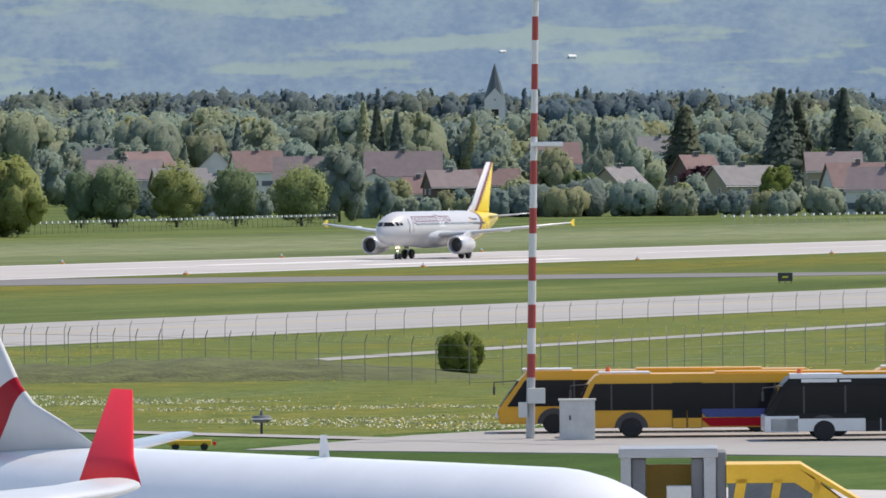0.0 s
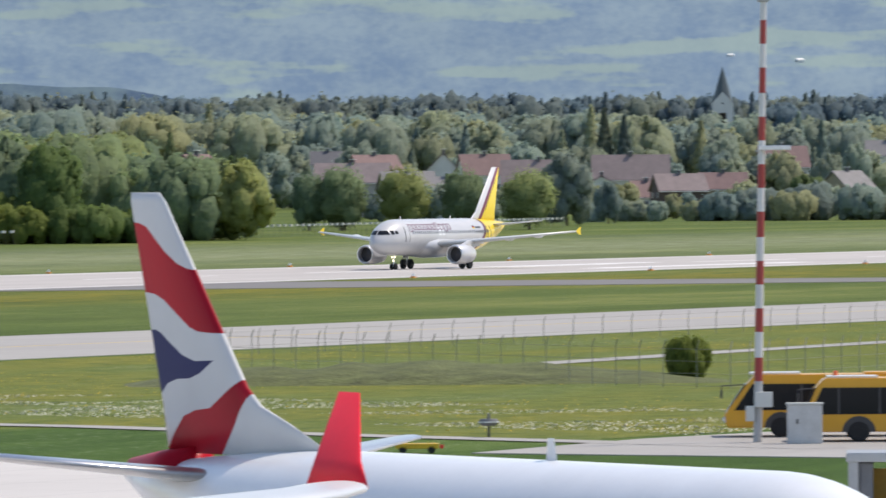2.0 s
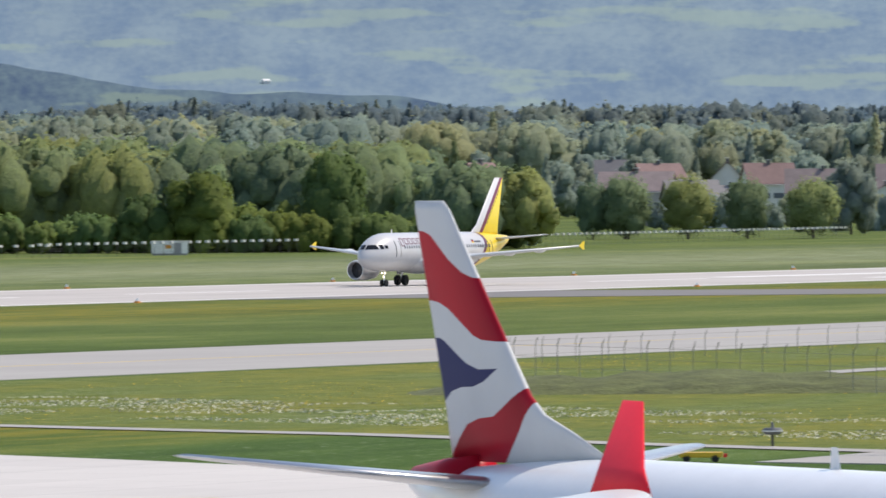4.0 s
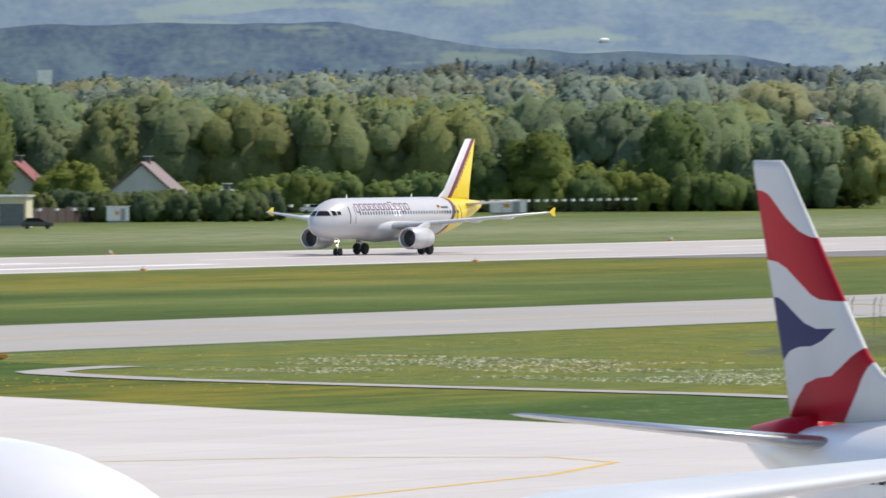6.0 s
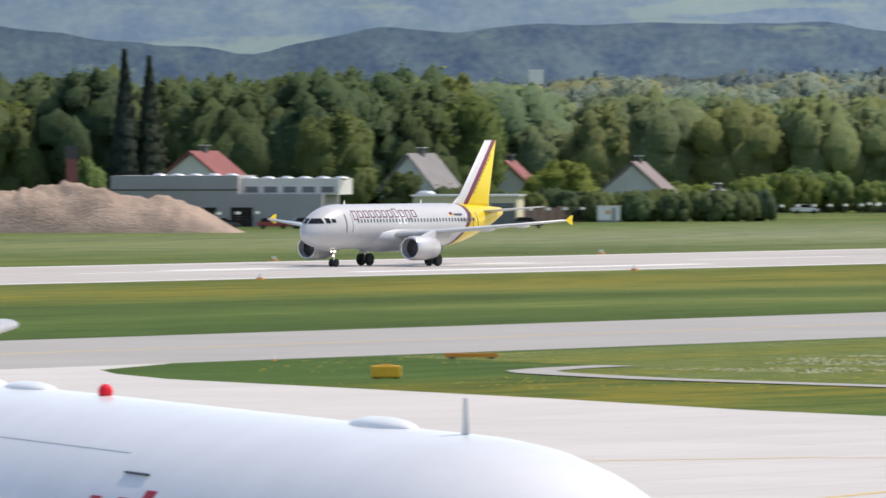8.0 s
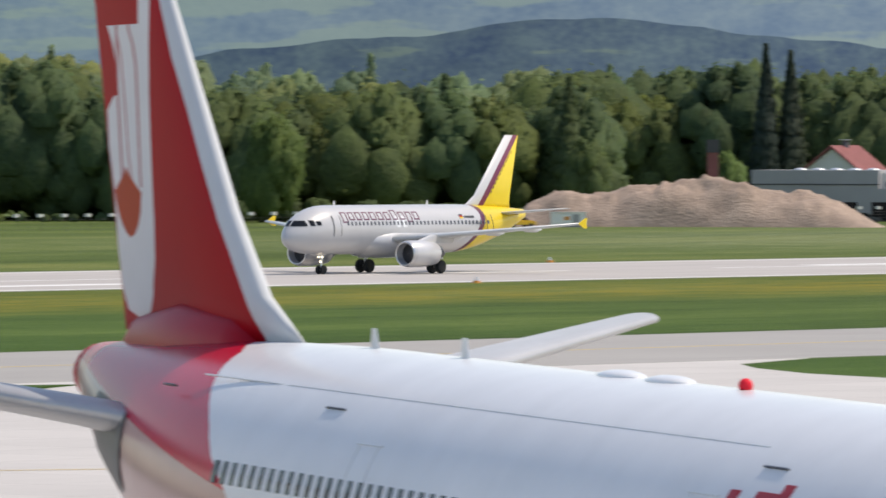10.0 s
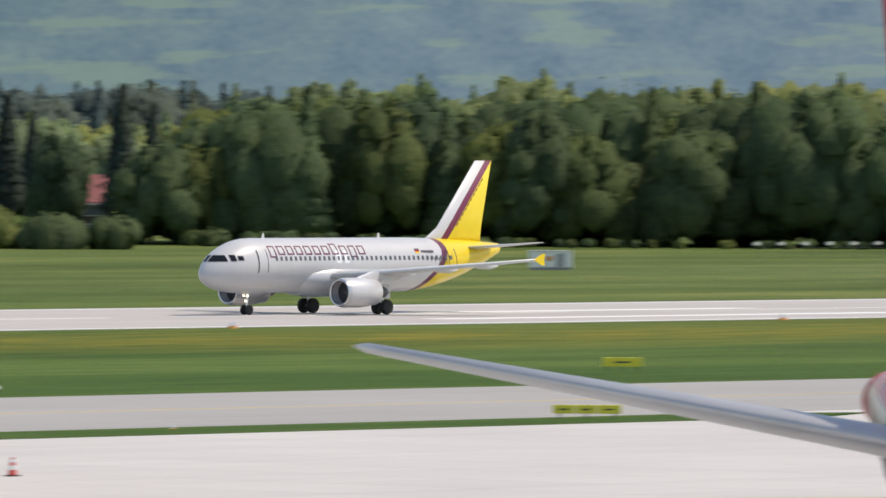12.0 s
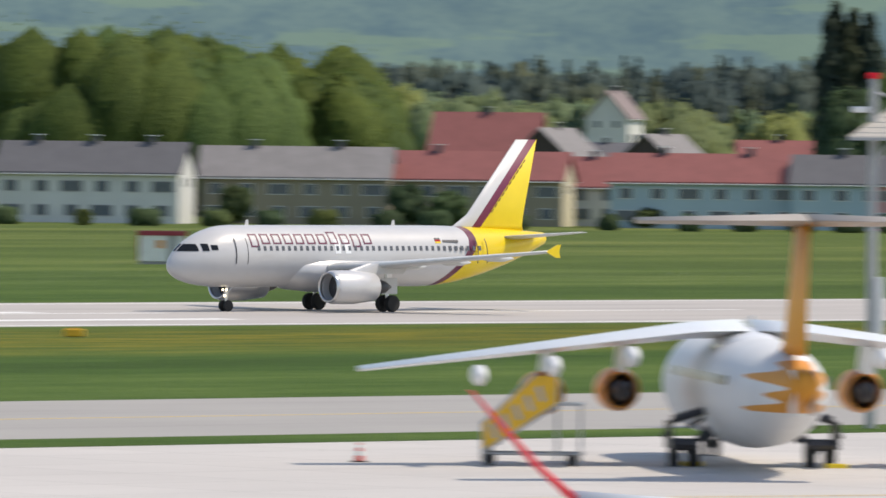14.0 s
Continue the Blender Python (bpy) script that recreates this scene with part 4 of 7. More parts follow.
def hill_paint(name, woods, field, shade, scale, open_from=0.54):
    m, nt, sh = nodes_of(name)
    co = nt.nodes.new("ShaderNodeTexCoord").outputs["Object"]
    sep = nt.nodes.new("ShaderNodeSeparateXYZ")
    nt.links.new(co, sep.inputs[0])
    round_to = maths(nt, "ARCTAN2", sep.outputs[1], sep.outputs[0])
    mp = nt.nodes.new("ShaderNodeCombineXYZ")
    nt.links.new(maths(nt, "MULTIPLY", round_to, 4000.0), mp.inputs[0])
    nt.links.new(maths(nt, "MULTIPLY", sep.outputs[2], 1.3), mp.inputs[1])
    flat = nt.nodes.new("ShaderNodeMapping")
    flat.inputs["Scale"].default_value = (0.28, 1.2, 1.0)
    nt.links.new(mp.outputs[0], flat.inputs[0])
    a, b, c = noise_of(nt, flat.outputs[0], scale * 2.6, 3.0, 0.5), noise_of(nt, mp.outputs[0], scale * 2.2, 3.0, 0.5), noise_of(nt, mp.outputs[0], scale * 14, 2.0, 0.5)
    mottle = maths(nt, "ADD", maths(nt, "MULTIPLY", b, 0.65), maths(nt, "MULTIPLY", c, 0.35))
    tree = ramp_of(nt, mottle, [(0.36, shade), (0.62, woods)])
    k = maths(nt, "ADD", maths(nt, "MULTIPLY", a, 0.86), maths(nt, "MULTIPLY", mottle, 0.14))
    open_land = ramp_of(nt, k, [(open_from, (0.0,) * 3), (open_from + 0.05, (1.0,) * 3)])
    # Haze that thins with bearing, painted as a tint over the hillside colour.
    haze_tint = ramp_of(nt, round_to, [(radians(31), (1.16, 1.14, 1.16)), (radians(37), (0.82, 0.84, 0.85)), (radians(42), (0.86, 0.92, 0.86)), (radians(46), (0.74, 0.82, 0.70))])
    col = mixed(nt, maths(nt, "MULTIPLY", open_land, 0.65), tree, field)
    nt.links.new(mixed(nt, 1.0, col, haze_tint, "MULTIPLY"), sh.inputs["Base Color"])
    sh.inputs["Roughness"].default_value = 1.0
    sh.inputs["Specular IOR Level"].default_value = 0.0
    bumped(nt, sh, mottle, 0.15, 4.0)
    return m


def hill_height(az, d, d0, d1, top):
    u = (d - d0) / (d1 - d0)
    x, y = way(az, d)
    bumps = noise.noise(Vector((x * 0.0045, y * 0.0045, 3.0))) * 9 + noise.noise(Vector((x * 0.018, y * 0.018, 7.0))) * 3.0 + noise.noise(Vector((x * 0.06, y * 0.06, 1.0))) * 1.6
    return -2 + (top(az) * d + EYE + 2) * (u ** 0.85) + bumps * min(1.0, 4 * u)


def hill(name, az0, az1, d0, d1, top, material, label, rows=26):
    """A slope that rises from d0 to d1; top gives the crest's height over the eye as a share of the distance."""
    cols = 150
    verts, quads = [], []
    for j in range(rows + 1):
        u = j / rows
        for i in range(cols + 1):
            az = az0 + (az1 - az0) * i / cols
            d = d0 + (d1 - d0) * u
            x, y = way(az, d)
            verts.append((x, y, hill_height(az, d, d0, d1, top)))
    for j in range(rows):
        for i in range(cols):
            a = j * (cols + 1) + i
            quads.append((a, a + 1, a + cols + 2, a + cols + 1))
    me = raw_mesh(name, verts, quads)
    me.polygons.foreach_set("use_smooth", [True] * len(me.polygons))
    return structure(name, me, material, label, "hill")


def between(pairs):
    xs, ys = zip(*pairs)
    return lambda v: float(np.interp(v, xs, ys))


def far_crest(az):
    return 0.032 + 0.006 * math.sin(az * 0.5)


# Both hill paints hold aerial haze in their base colours: pale, blue, low contrast.
FAR_HILL = hill_paint("far_hillside_hazed", (0.168, 0.23, 0.262), (0.205, 0.272, 0.24), (0.112, 0.168, 0.228), 0.016, 0.54)
NEAR_HILL = hill_paint("near_hillside_hazed", (0.094, 0.138, 0.154), (0.14, 0.19, 0.155), (0.046, 0.074, 0.115), 0.02, 0.62)
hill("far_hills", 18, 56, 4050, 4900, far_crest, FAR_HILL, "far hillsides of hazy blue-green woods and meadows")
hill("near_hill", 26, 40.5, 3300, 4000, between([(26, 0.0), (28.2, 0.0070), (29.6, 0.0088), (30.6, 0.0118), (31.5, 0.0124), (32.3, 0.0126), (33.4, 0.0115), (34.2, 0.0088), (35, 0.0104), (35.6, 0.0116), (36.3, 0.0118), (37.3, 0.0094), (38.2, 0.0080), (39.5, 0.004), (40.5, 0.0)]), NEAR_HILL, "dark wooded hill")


def tilted_quads(points, normals, size, rng):
    """Small leaf clumps at the points, each turned near its normal."""
    n = len(points)
    nrm = normals + rng.normal(0, 0.4, (n, 3))
    nrm /= np.linalg.norm(nrm, axis=1, keepdims=True) + 1e-9
    ref = rng.normal(0, 1, (n, 3))
    a = np.cross(nrm, ref)
    a /= np.linalg.norm(a, axis=1, keepdims=True) + 1e-9
    b = np.cross(nrm, a)
    s = size * rng.uniform(0.55, 1.25, (n, 1))
    t = size * rng.uniform(0.45, 1.0, (n, 1))
    corners = np.stack([points - a * s - b * t * 0.6, points + a * s * 0.5 - b * t, points + a * s + b * t * 0.6, points - a * s * 0.5 + b * t], axis=1)
    return corners.reshape(-1, 3)


def soft_normals(normals, lift=0.35):
    """Normals for the leaf clumps that follow the crown's form."""
    n = normals + np.array([0, 0, lift])
    n /= np.linalg.norm(n, axis=1, keepdims=True) + 1e-9
    return np.repeat(n, 4, axis=0)


def out_of(p, height):
    """Directions from the middle of the crown."""
    v = p - np.array([0, 0, height * 0.42])
    return v / (np.linalg.norm(v, axis=1, keepdims=True) + 1e-9)


def ball_grid(n):
    """Directions of a ball's points and its quads, n by n on each of six sides."""
    points, quads, seen = [], [], {}
    for axis in range(3):
        for sign in (-1, 1):
            ids = []
            for i in range(n + 1):
                for j in range(n + 1):
                    p = [2 * i / n - 1, 2 * j / n - 1]
                    p.insert(axis, sign)
                    key = tuple(round(c, 4) for c in p)
                    if key not in seen:
                        seen[key] = len(points)
                        points.append(key)
                    ids.append(seen[key])
            for i in range(n):
                for j in range(n):
                    a, b = i * (n + 1) + j, (i + 1) * (n + 1) + j
                    q = (ids[a], ids[b], ids[b + 1], ids[a + 1])
                    quads.append(q if (sign > 0) == (axis != 1) else q[::-1])
    p = np.array(points, dtype=float)
    return p / np.linalg.norm(p, axis=1, keepdims=True), np.array(quads)


BALLS = {n: ball_grid(n) for n in (2, 3)}


def dented(v, k):
    return 1 + 0.18 * np.sin(4 * v[:, 0] + 3 * k) * np.sin(5 * v[:, 2] + 4 * v[:, 1] + k)


def crown_mesh(name, trees):
    """One mesh of many crowns: trees are (place, lobes, leaf points, leaf normals, leaf size, shade), with lobes as (middle, radii, number, fineness)."""
    verts, norms, quads, shades, at = [], [], [], [], 0
    for place, lobes, p, nr, size, shade, height, rng in trees:
        for c, rad, k, fine in lobes:
            v, q = BALLS[fine]
            w = c + v * (0.88 * dented(v, k))[:, None] * rad
            n = 0.6 * v + 0.5 * out_of(w, height) + np.array([0, 0, 0.3])
            verts.append(w + place)
            norms.append(n / np.linalg.norm(n, axis=1, keepdims=True))
            quads.append(q + at)
            shades.append(np.full(len(w), shade))
            at += len(w)
        w = tilted_quads(p, nr, size, rng) + place
        verts.append(w)
        norms.append(soft_normals(nr))
        quads.append(np.arange(len(w)).reshape(-1, 4) + at)
        shades.append(np.full(len(w), shade))
        at += len(w)
    return raw_mesh(name, np.concatenate(verts), np.concatenate(quads), np.concatenate(norms), np.concatenate(shades))


def crown_points(kind, height, width, count, rng):
    """Points and outward normals of a crown that stands on z = 0."""
    if kind == "fir":
        u = rng.uniform(0.03, 1, count) ** 0.75
        ring = np.floor(u * 13) / 13
        r = width * 0.5 * (1 - ring * 0.97) * (0.55 + 0.45 * (1 - (u * 13) % 1)) * np.sqrt(rng.uniform(0.35, 1, count))
        ang = rng.uniform(0, 2 * math.pi, count)
        r *= 1 + 0.18 * np.sin(3 * ang + 5 * ring)
        p = np.stack([r * np.cos(ang), r * np.sin(ang), height * (0.06 + 0.94 * u)], 1)
        nr = np.stack([np.cos(ang), np.sin(ang), np.full(count, 0.35)], 1)
        tiers = [(np.array([0.0, 0.0, height * (0.14 + 0.78 * k / 8)]), np.array([width * 0.44 * (1 - k / 8.6)] * 2 + [height * 0.1]), k, 2) for k in range(9)]
        return p, nr, tiers
    if kind == "clipped":
        v = rng.normal(0, 1, (count, 3))
        v /= np.linalg.norm(v, axis=1, keepdims=True)
        ang = np.arctan2(v[:, 1], v[:, 0])
        bulge = 0.9 + 0.09 * np.sin(5 * ang + 9 * v[:, 2]) + 0.07 * np.sin(11 * ang - 13 * v[:, 2])
        r = (bulge * rng.uniform(0.88, 1.04, count))[:, None]
        p = v * r * np.array([width * 0.5, width * 0.5, height * 0.49]) + np.array([0, 0, height * 0.5])
        turn = rng.uniform(0, 6)
        lobes = [(np.array([0, 0, height * 0.5]), np.array([width * 0.4, width * 0.4, height * 0.42]), 1, 3)]
        lobes += [(np.array([width * 0.27 * math.cos(2.4 * k + turn), width * 0.27 * math.sin(2.4 * k + turn), height * (0.24 + 0.05 * k)]), np.array([width * 0.2, width * 0.2, height * 0.17]), k, 2) for k in range(11)]
        return p, v, lobes
    lobes = 14 if kind == "poplar" else 32
    base = 0.12 if kind == "bush" else 0.14
    fine = 3 if count > 2000 else 2
    pts, nrs = [], []
    forms = [(np.array([0, 0, height * 0.47]), np.array([width * 0.3, width * 0.3, height * 0.36]), 1, 2)]
    for k in range(lobes):
        a, e = 2.4 * k + rng.uniform(-0.5, 0.5), (k + 0.5) / lobes
        spread = width * 0.5 * (1 - (abs(e - 0.40) / 0.70) ** 2.4)
        off = spread * rng.uniform(0.35, 0.82)
        c = np.array([off * math.cos(a), off * math.sin(a), height * (base + (0.88 - base) * e)])
        ball = spread * rng.uniform(0.24, 0.46)
        rad = np.array([ball, ball, ball * rng.uniform(0.9, 1.7)])
        if kind == "poplar":
            c, rad = c * np.array([0.5, 0.5, 1.0]), np.array([spread * 0.72, spread * 0.72, height * 0.09])
        forms.append((c, rad, k, fine))
        v = rng.normal(0, 1, (count // lobes, 3))
        v /= np.linalg.norm(v, axis=1, keepdims=True)
        away = out_of(c[None, :], height)[0]
        v[v @ away < -0.2] *= -1
        q = v * (dented(v, k) * rng.uniform(0.84, 1.1, len(v)))[:, None]
        pts.append(c + q * rad)
        nrs.append(0.6 * v + 0.5 * out_of(c + q * rad, height))
    return np.concatenate(pts), np.concatenate(nrs), forms


def tree_meshes(kind, height, width, count, size, seed):
    rng = np.random.default_rng(seed)
    p, nr, lobes = crown_points(kind, height, width, count, rng)
    crown = crown_mesh("crown", [(np.zeros(3), lobes, p, nr, size, 0.0, height, rng)])
    trunk = bmesh.new()
    tr = 0.022 * height
    tube(trunk, (0, 0, 0), (0.1, 0, height * 0.35), tr, tr * 0.7)
    tube(trunk, (0.1, 0, height * 0.33), (0, 0.1, height * 0.85), tr * 0.72, tr * 0.2)
    for k in range(6):
        a, z = k * 1.05 + seed, height * (0.26 + 0.08 * k)
        tube(trunk, (0, 0, z), (math.cos(a) * width * 0.3, math.sin(a) * width * 0.3, z + height * 0.12), tr * 0.35, tr * 0.1, 6)
    return crown, mesh_of("trunk", trunk)


BARK = surface("bark", (0.11, 0.085, 0.065), 0.9, bump=0.05)
LEAF = leafy("leaves_broad", (0.098, 0.145, 0.068), (0.18, 0.245, 0.092))
# Lightened in colour for the haze over the middle-distance woods.
LEAF_MID_HAZE = leafy("leaves_mid_haze", (0.205, 0.27, 0.155), (0.325, 0.405, 0.185))
LEAF_BRIGHT = leafy("leaves_fresh", (0.13, 0.2, 0.06), (0.24, 0.33, 0.095))
LEAF_GROVE = leafy("leaves_grove", (0.085, 0.14, 0.04), (0.2, 0.275, 0.075))
LEAF_DARK = leafy("needles_dark", (0.055, 0.08, 0.062), (0.10, 0.132, 0.088))
# Haze is painted into the next three: paler, bluer leaves for distant trees.
LEAF_HAZE = leafy("leaves_hazed", (0.27, 0.335, 0.29), (0.39, 0.46, 0.34), 0.03, grain=0.6)
LEAF_FAR = leafy("leaves_far_hazed", (0.165, 0.225, 0.245), (0.23, 0.295, 0.295), 0.015, grain=0.5)
LEAF_PINE = leafy("needles_hazed", (0.115, 0.16, 0.15), (0.16, 0.21, 0.18), 0.03)
# Row-tree leaves, with the haze before them mixed into the colour.
LEAF_ROW = leafy("leaves_row", (0.215, 0.29, 0.155), (0.30, 0.385, 0.19))
LEAF_RED = leafy("leaves_copper", (0.08, 0.035, 0.045), (0.17, 0.085, 0.09))
KINDS = {}


def tree(kind, az, d, height, width, leaf=None, label="", z=0.0, category="tree"):
    """One tree of a kind: trunk with limbs, and a crown of leaf clumps."""
    x, y = way(az, d)
    leaf = leaf or {"fir": LEAF_DARK}.get(kind, LEAF)
    variant = int(az * 97 + d) % 3
    key = (kind, variant, leaf.name)
    turn = (az * 131 + d) % 360
    if key not in KINDS:
        t = thing({"fir": "fir_tree", "poplar": "poplar_tree", "bush": "bush"}.get(kind, "broadleaf_tree"), label, category)
        crown, trunk = tree_meshes(kind, 10.0, {"fir": 5.0, "poplar": 2.6, "bush": 12.0}.get(kind, 8.0), 2600, {"fir": 0.2, "poplar": 0.15, "bush": 0.3, "clipped": 0.17}.get(kind, 0.17), 11 + 7 * len(KINDS))
        part("crown", crown, leaf, t)
        part("trunk", trunk, BARK, t)
        KINDS[key] = t
        made = t
    else:
        made = copy_thing(KINDS[key], Matrix())
    k = height / 10.0
    w = width / {"fir": 5.0, "poplar": 2.6, "bush": 12.0}.get(kind, 8.0)
    made.matrix_basis = pose(x, y, z, 0, 0, turn) @ Matrix.Diagonal((w, w, k, 1))
    tagged(made, label or {"fir": "tall dark green fir tree", "poplar": "slender dark green poplar tree", "bush": "low dense green bush"}.get(kind, "broad green leafy tree in full leaf"), category)
    return made


def forest(name, az0, az1, d0, d1, spacing, top, leaf, label, count=300, size=0.9, firs=0.15, base=0.0, seed=1, swell=1.0, least=0.62):
    """A wood: many crowns of leaf clumps in one piece; top gives the height of the trees over the ground by direction."""
    rng = np.random.default_rng(seed)
    trees = []
    d = d0
    while d <= d1:
        step = math.degrees(spacing / d)
        az = az0 + rng.uniform(0, step)
        while az < az1:
            dd = d + rng.uniform(-0.4, 0.4) * spacing
            x, y = way(az, dd)
            h = max(min(4.0, top(az)), top(az) * rng.uniform(least, 1.06) - base)
            fir = rng.uniform() < firs
            wide = (h * 0.46 if fir else h * rng.uniform(0.6, 1.05)) * swell
            p, nr, lobes = crown_points("fir" if fir else "broad", h, wide, int(count * 0.8), rng)
            trees.append((np.array([x, y, base]), lobes, p, nr, size * 0.66, rng.uniform(), h, rng))
            az += step * rng.uniform(0.6, 1.4)
        d += spacing * 1.1
    me = crown_mesh(name, trees)
    return structure(name, me, leaf, label, "woods", "stuff")


forest("woods.004", 32.9, 36.3, 1420, 1500, 9.0, between([(32.9, 23), (34, 23), (34.8, 24), (36.3, 21)]), LEAF, "tall mixed wood behind the hall", 800, 0.55, 0.03, 0.0, 16, 1.1, 0.74)
forest("woods", 36.0, 43.4, 1270, 1330, 8.0, between([(33, 19), (34.5, 21), (36, 19.5), (37.5, 18.5), (38.6, 20), (39.4, 22.5), (40.5, 22), (42.5, 21.5), (43.2, 20), (44, 14)]), LEAF, "dense wood of dark green broadleaf and fir trees", 900, 0.48, 0.2, 0.0, 2, 1.05, 0.74)
forest("woods.001", 27.4, 33.6, 1540, 1610, 9.0, between([(27.4, 14), (28.3, 19), (29.5, 18), (30.5, 20), (31.5, 19), (33, 22), (33.6, 22)]), LEAF_MID_HAZE, "tall green broadleaf wood behind the airfield fence", 850, 0.55, 0.03, 0.0, 3, 1.15, 0.72)
forest("undergrowth", 28.0, 33.4, 1490, 1505, 5.0, between([(28, 6), (29, 8), (30, 6), (31, 7), (32, 4), (33.4, 4)]), LEAF_BRIGHT, "lower fresh green shrubs at the wood's edge", 260, 0.55, 0.0, 0.0, 8, 1.5)
forest("undergrowth.001", 36.2, 43.2, 1252, 1262, 5.0, between([(36, 1.6), (38, 3.6), (39, 0.9), (41, 1.1), (43.2, 2.2)]), LEAF, "low green shrubs along the dark wood", 220, 0.4, 0.0, 0.0, 19, 1.7, 0.3)
forest("woods.002", 43.0, 52.0, 1750, 1900, 11.0, between([(43, 19), (45, 20), (46.5, 18), (48, 20), (50, 24), (52, 25)]), LEAF_MID_HAZE, "distant green wood behind the houses", 420, 0.75, 0.1, 0.0, 4)
forest("woods.003", 48.9, 52.5, 1360, 1430, 13.0, between([(48.8, 17), (49.3, 24), (50.0, 27), (51, 26), (52.5, 24)]), LEAF_GROVE, "tall fresh green broadleaf grove", 1500, 0.5, 0.0, 0.0, 5, 1.35, 0.8)
forest("far_woods", 20.5, 34.0, 2750, 3000, 14.0, between([(20.5, 27), (22.5, 28), (24, 26), (25.5, 28), (27, 29), (28.5, 30), (30, 32), (34, 28)]), LEAF_HAZE, "distant broadleaf woods in a haze-paled green", 480, 0.9, 0.05, 4.0, 6, 1.15, 0.6)
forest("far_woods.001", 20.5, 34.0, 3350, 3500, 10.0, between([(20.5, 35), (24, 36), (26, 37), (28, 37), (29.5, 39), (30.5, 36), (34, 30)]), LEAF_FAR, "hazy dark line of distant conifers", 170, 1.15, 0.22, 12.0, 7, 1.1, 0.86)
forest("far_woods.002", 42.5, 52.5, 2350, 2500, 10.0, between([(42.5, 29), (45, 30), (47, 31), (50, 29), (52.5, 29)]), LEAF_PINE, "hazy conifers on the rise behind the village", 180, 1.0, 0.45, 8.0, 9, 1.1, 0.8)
forest("far_woods.003", 35.5, 43.0, 1900, 2000, 12.0, between([(35.5, 26), (38, 27), (39, 29), (41, 30), (43, 27)]), LEAF_MID_HAZE, "further wood behind the edge of the trees", 300, 0.85, 0.3, 2.0, 10)
forest("hedge.002", 31.0, 33.0, 1338, 1345, 5.0, between([(31, 4.3), (33, 4.6)]), LEAF, "dark clipped hedge before the gabled houses", 160, 0.5, 0.0, 0.0, 15, 1.6, 0.95)
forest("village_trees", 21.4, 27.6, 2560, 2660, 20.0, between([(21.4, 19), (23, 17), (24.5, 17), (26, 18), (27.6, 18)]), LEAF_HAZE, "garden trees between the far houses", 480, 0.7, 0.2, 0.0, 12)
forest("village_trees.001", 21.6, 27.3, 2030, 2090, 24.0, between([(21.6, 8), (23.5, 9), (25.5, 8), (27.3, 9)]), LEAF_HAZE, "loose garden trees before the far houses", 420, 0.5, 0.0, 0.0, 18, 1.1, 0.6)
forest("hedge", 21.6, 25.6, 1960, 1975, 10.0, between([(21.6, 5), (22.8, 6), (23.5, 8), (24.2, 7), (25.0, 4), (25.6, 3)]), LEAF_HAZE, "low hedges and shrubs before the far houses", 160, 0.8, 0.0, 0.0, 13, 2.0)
forest("hedge.001", 43.3, 51.5, 1205, 1210, 9.0, between([(43.3, 4), (44.5, 5), (45.3, 3), (46, 2), (51.5, 2)]), LEAF, "low garden hedge before the row houses", 200, 0.5, 0.0, 0.0, 14, 2.2)

for az, h, w in ((27.42, 10.5, 7.5), (27.02, 9.6, 7), (26.82, 10.6, 10.5), (26.8, 9, 8), (26.44, 10.2, 11), (26.08, 10.0, 9), (25.68, 9.8, 11), (28.05, 12.0, 12), (27.7, 10.5, 9)):
    tree("clipped", az, 1745, h * 1.2, w, LEAF_ROW, "round clipped green tree beyond the airfield fence")
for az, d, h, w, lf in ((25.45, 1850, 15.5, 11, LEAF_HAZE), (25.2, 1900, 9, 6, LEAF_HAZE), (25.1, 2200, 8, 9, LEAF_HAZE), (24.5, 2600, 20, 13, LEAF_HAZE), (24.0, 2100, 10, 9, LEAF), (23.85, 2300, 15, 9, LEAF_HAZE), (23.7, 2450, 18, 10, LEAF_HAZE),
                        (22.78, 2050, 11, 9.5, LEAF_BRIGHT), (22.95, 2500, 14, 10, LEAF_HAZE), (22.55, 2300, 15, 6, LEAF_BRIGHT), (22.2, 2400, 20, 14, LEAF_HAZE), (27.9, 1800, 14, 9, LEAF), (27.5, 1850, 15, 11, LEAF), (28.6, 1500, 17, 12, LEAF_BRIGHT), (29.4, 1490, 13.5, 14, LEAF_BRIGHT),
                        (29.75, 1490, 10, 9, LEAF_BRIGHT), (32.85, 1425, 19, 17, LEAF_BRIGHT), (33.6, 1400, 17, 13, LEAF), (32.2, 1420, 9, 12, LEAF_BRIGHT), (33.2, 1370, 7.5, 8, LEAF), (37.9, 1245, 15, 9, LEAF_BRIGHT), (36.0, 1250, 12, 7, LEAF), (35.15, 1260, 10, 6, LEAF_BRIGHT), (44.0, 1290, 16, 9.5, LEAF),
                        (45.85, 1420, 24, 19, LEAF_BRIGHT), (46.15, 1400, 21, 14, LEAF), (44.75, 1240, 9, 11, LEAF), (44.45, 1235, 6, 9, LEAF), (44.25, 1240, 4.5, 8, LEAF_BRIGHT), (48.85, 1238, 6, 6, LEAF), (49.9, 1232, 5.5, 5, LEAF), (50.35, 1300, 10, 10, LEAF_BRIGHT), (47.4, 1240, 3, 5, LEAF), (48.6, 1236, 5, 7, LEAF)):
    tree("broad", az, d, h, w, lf)
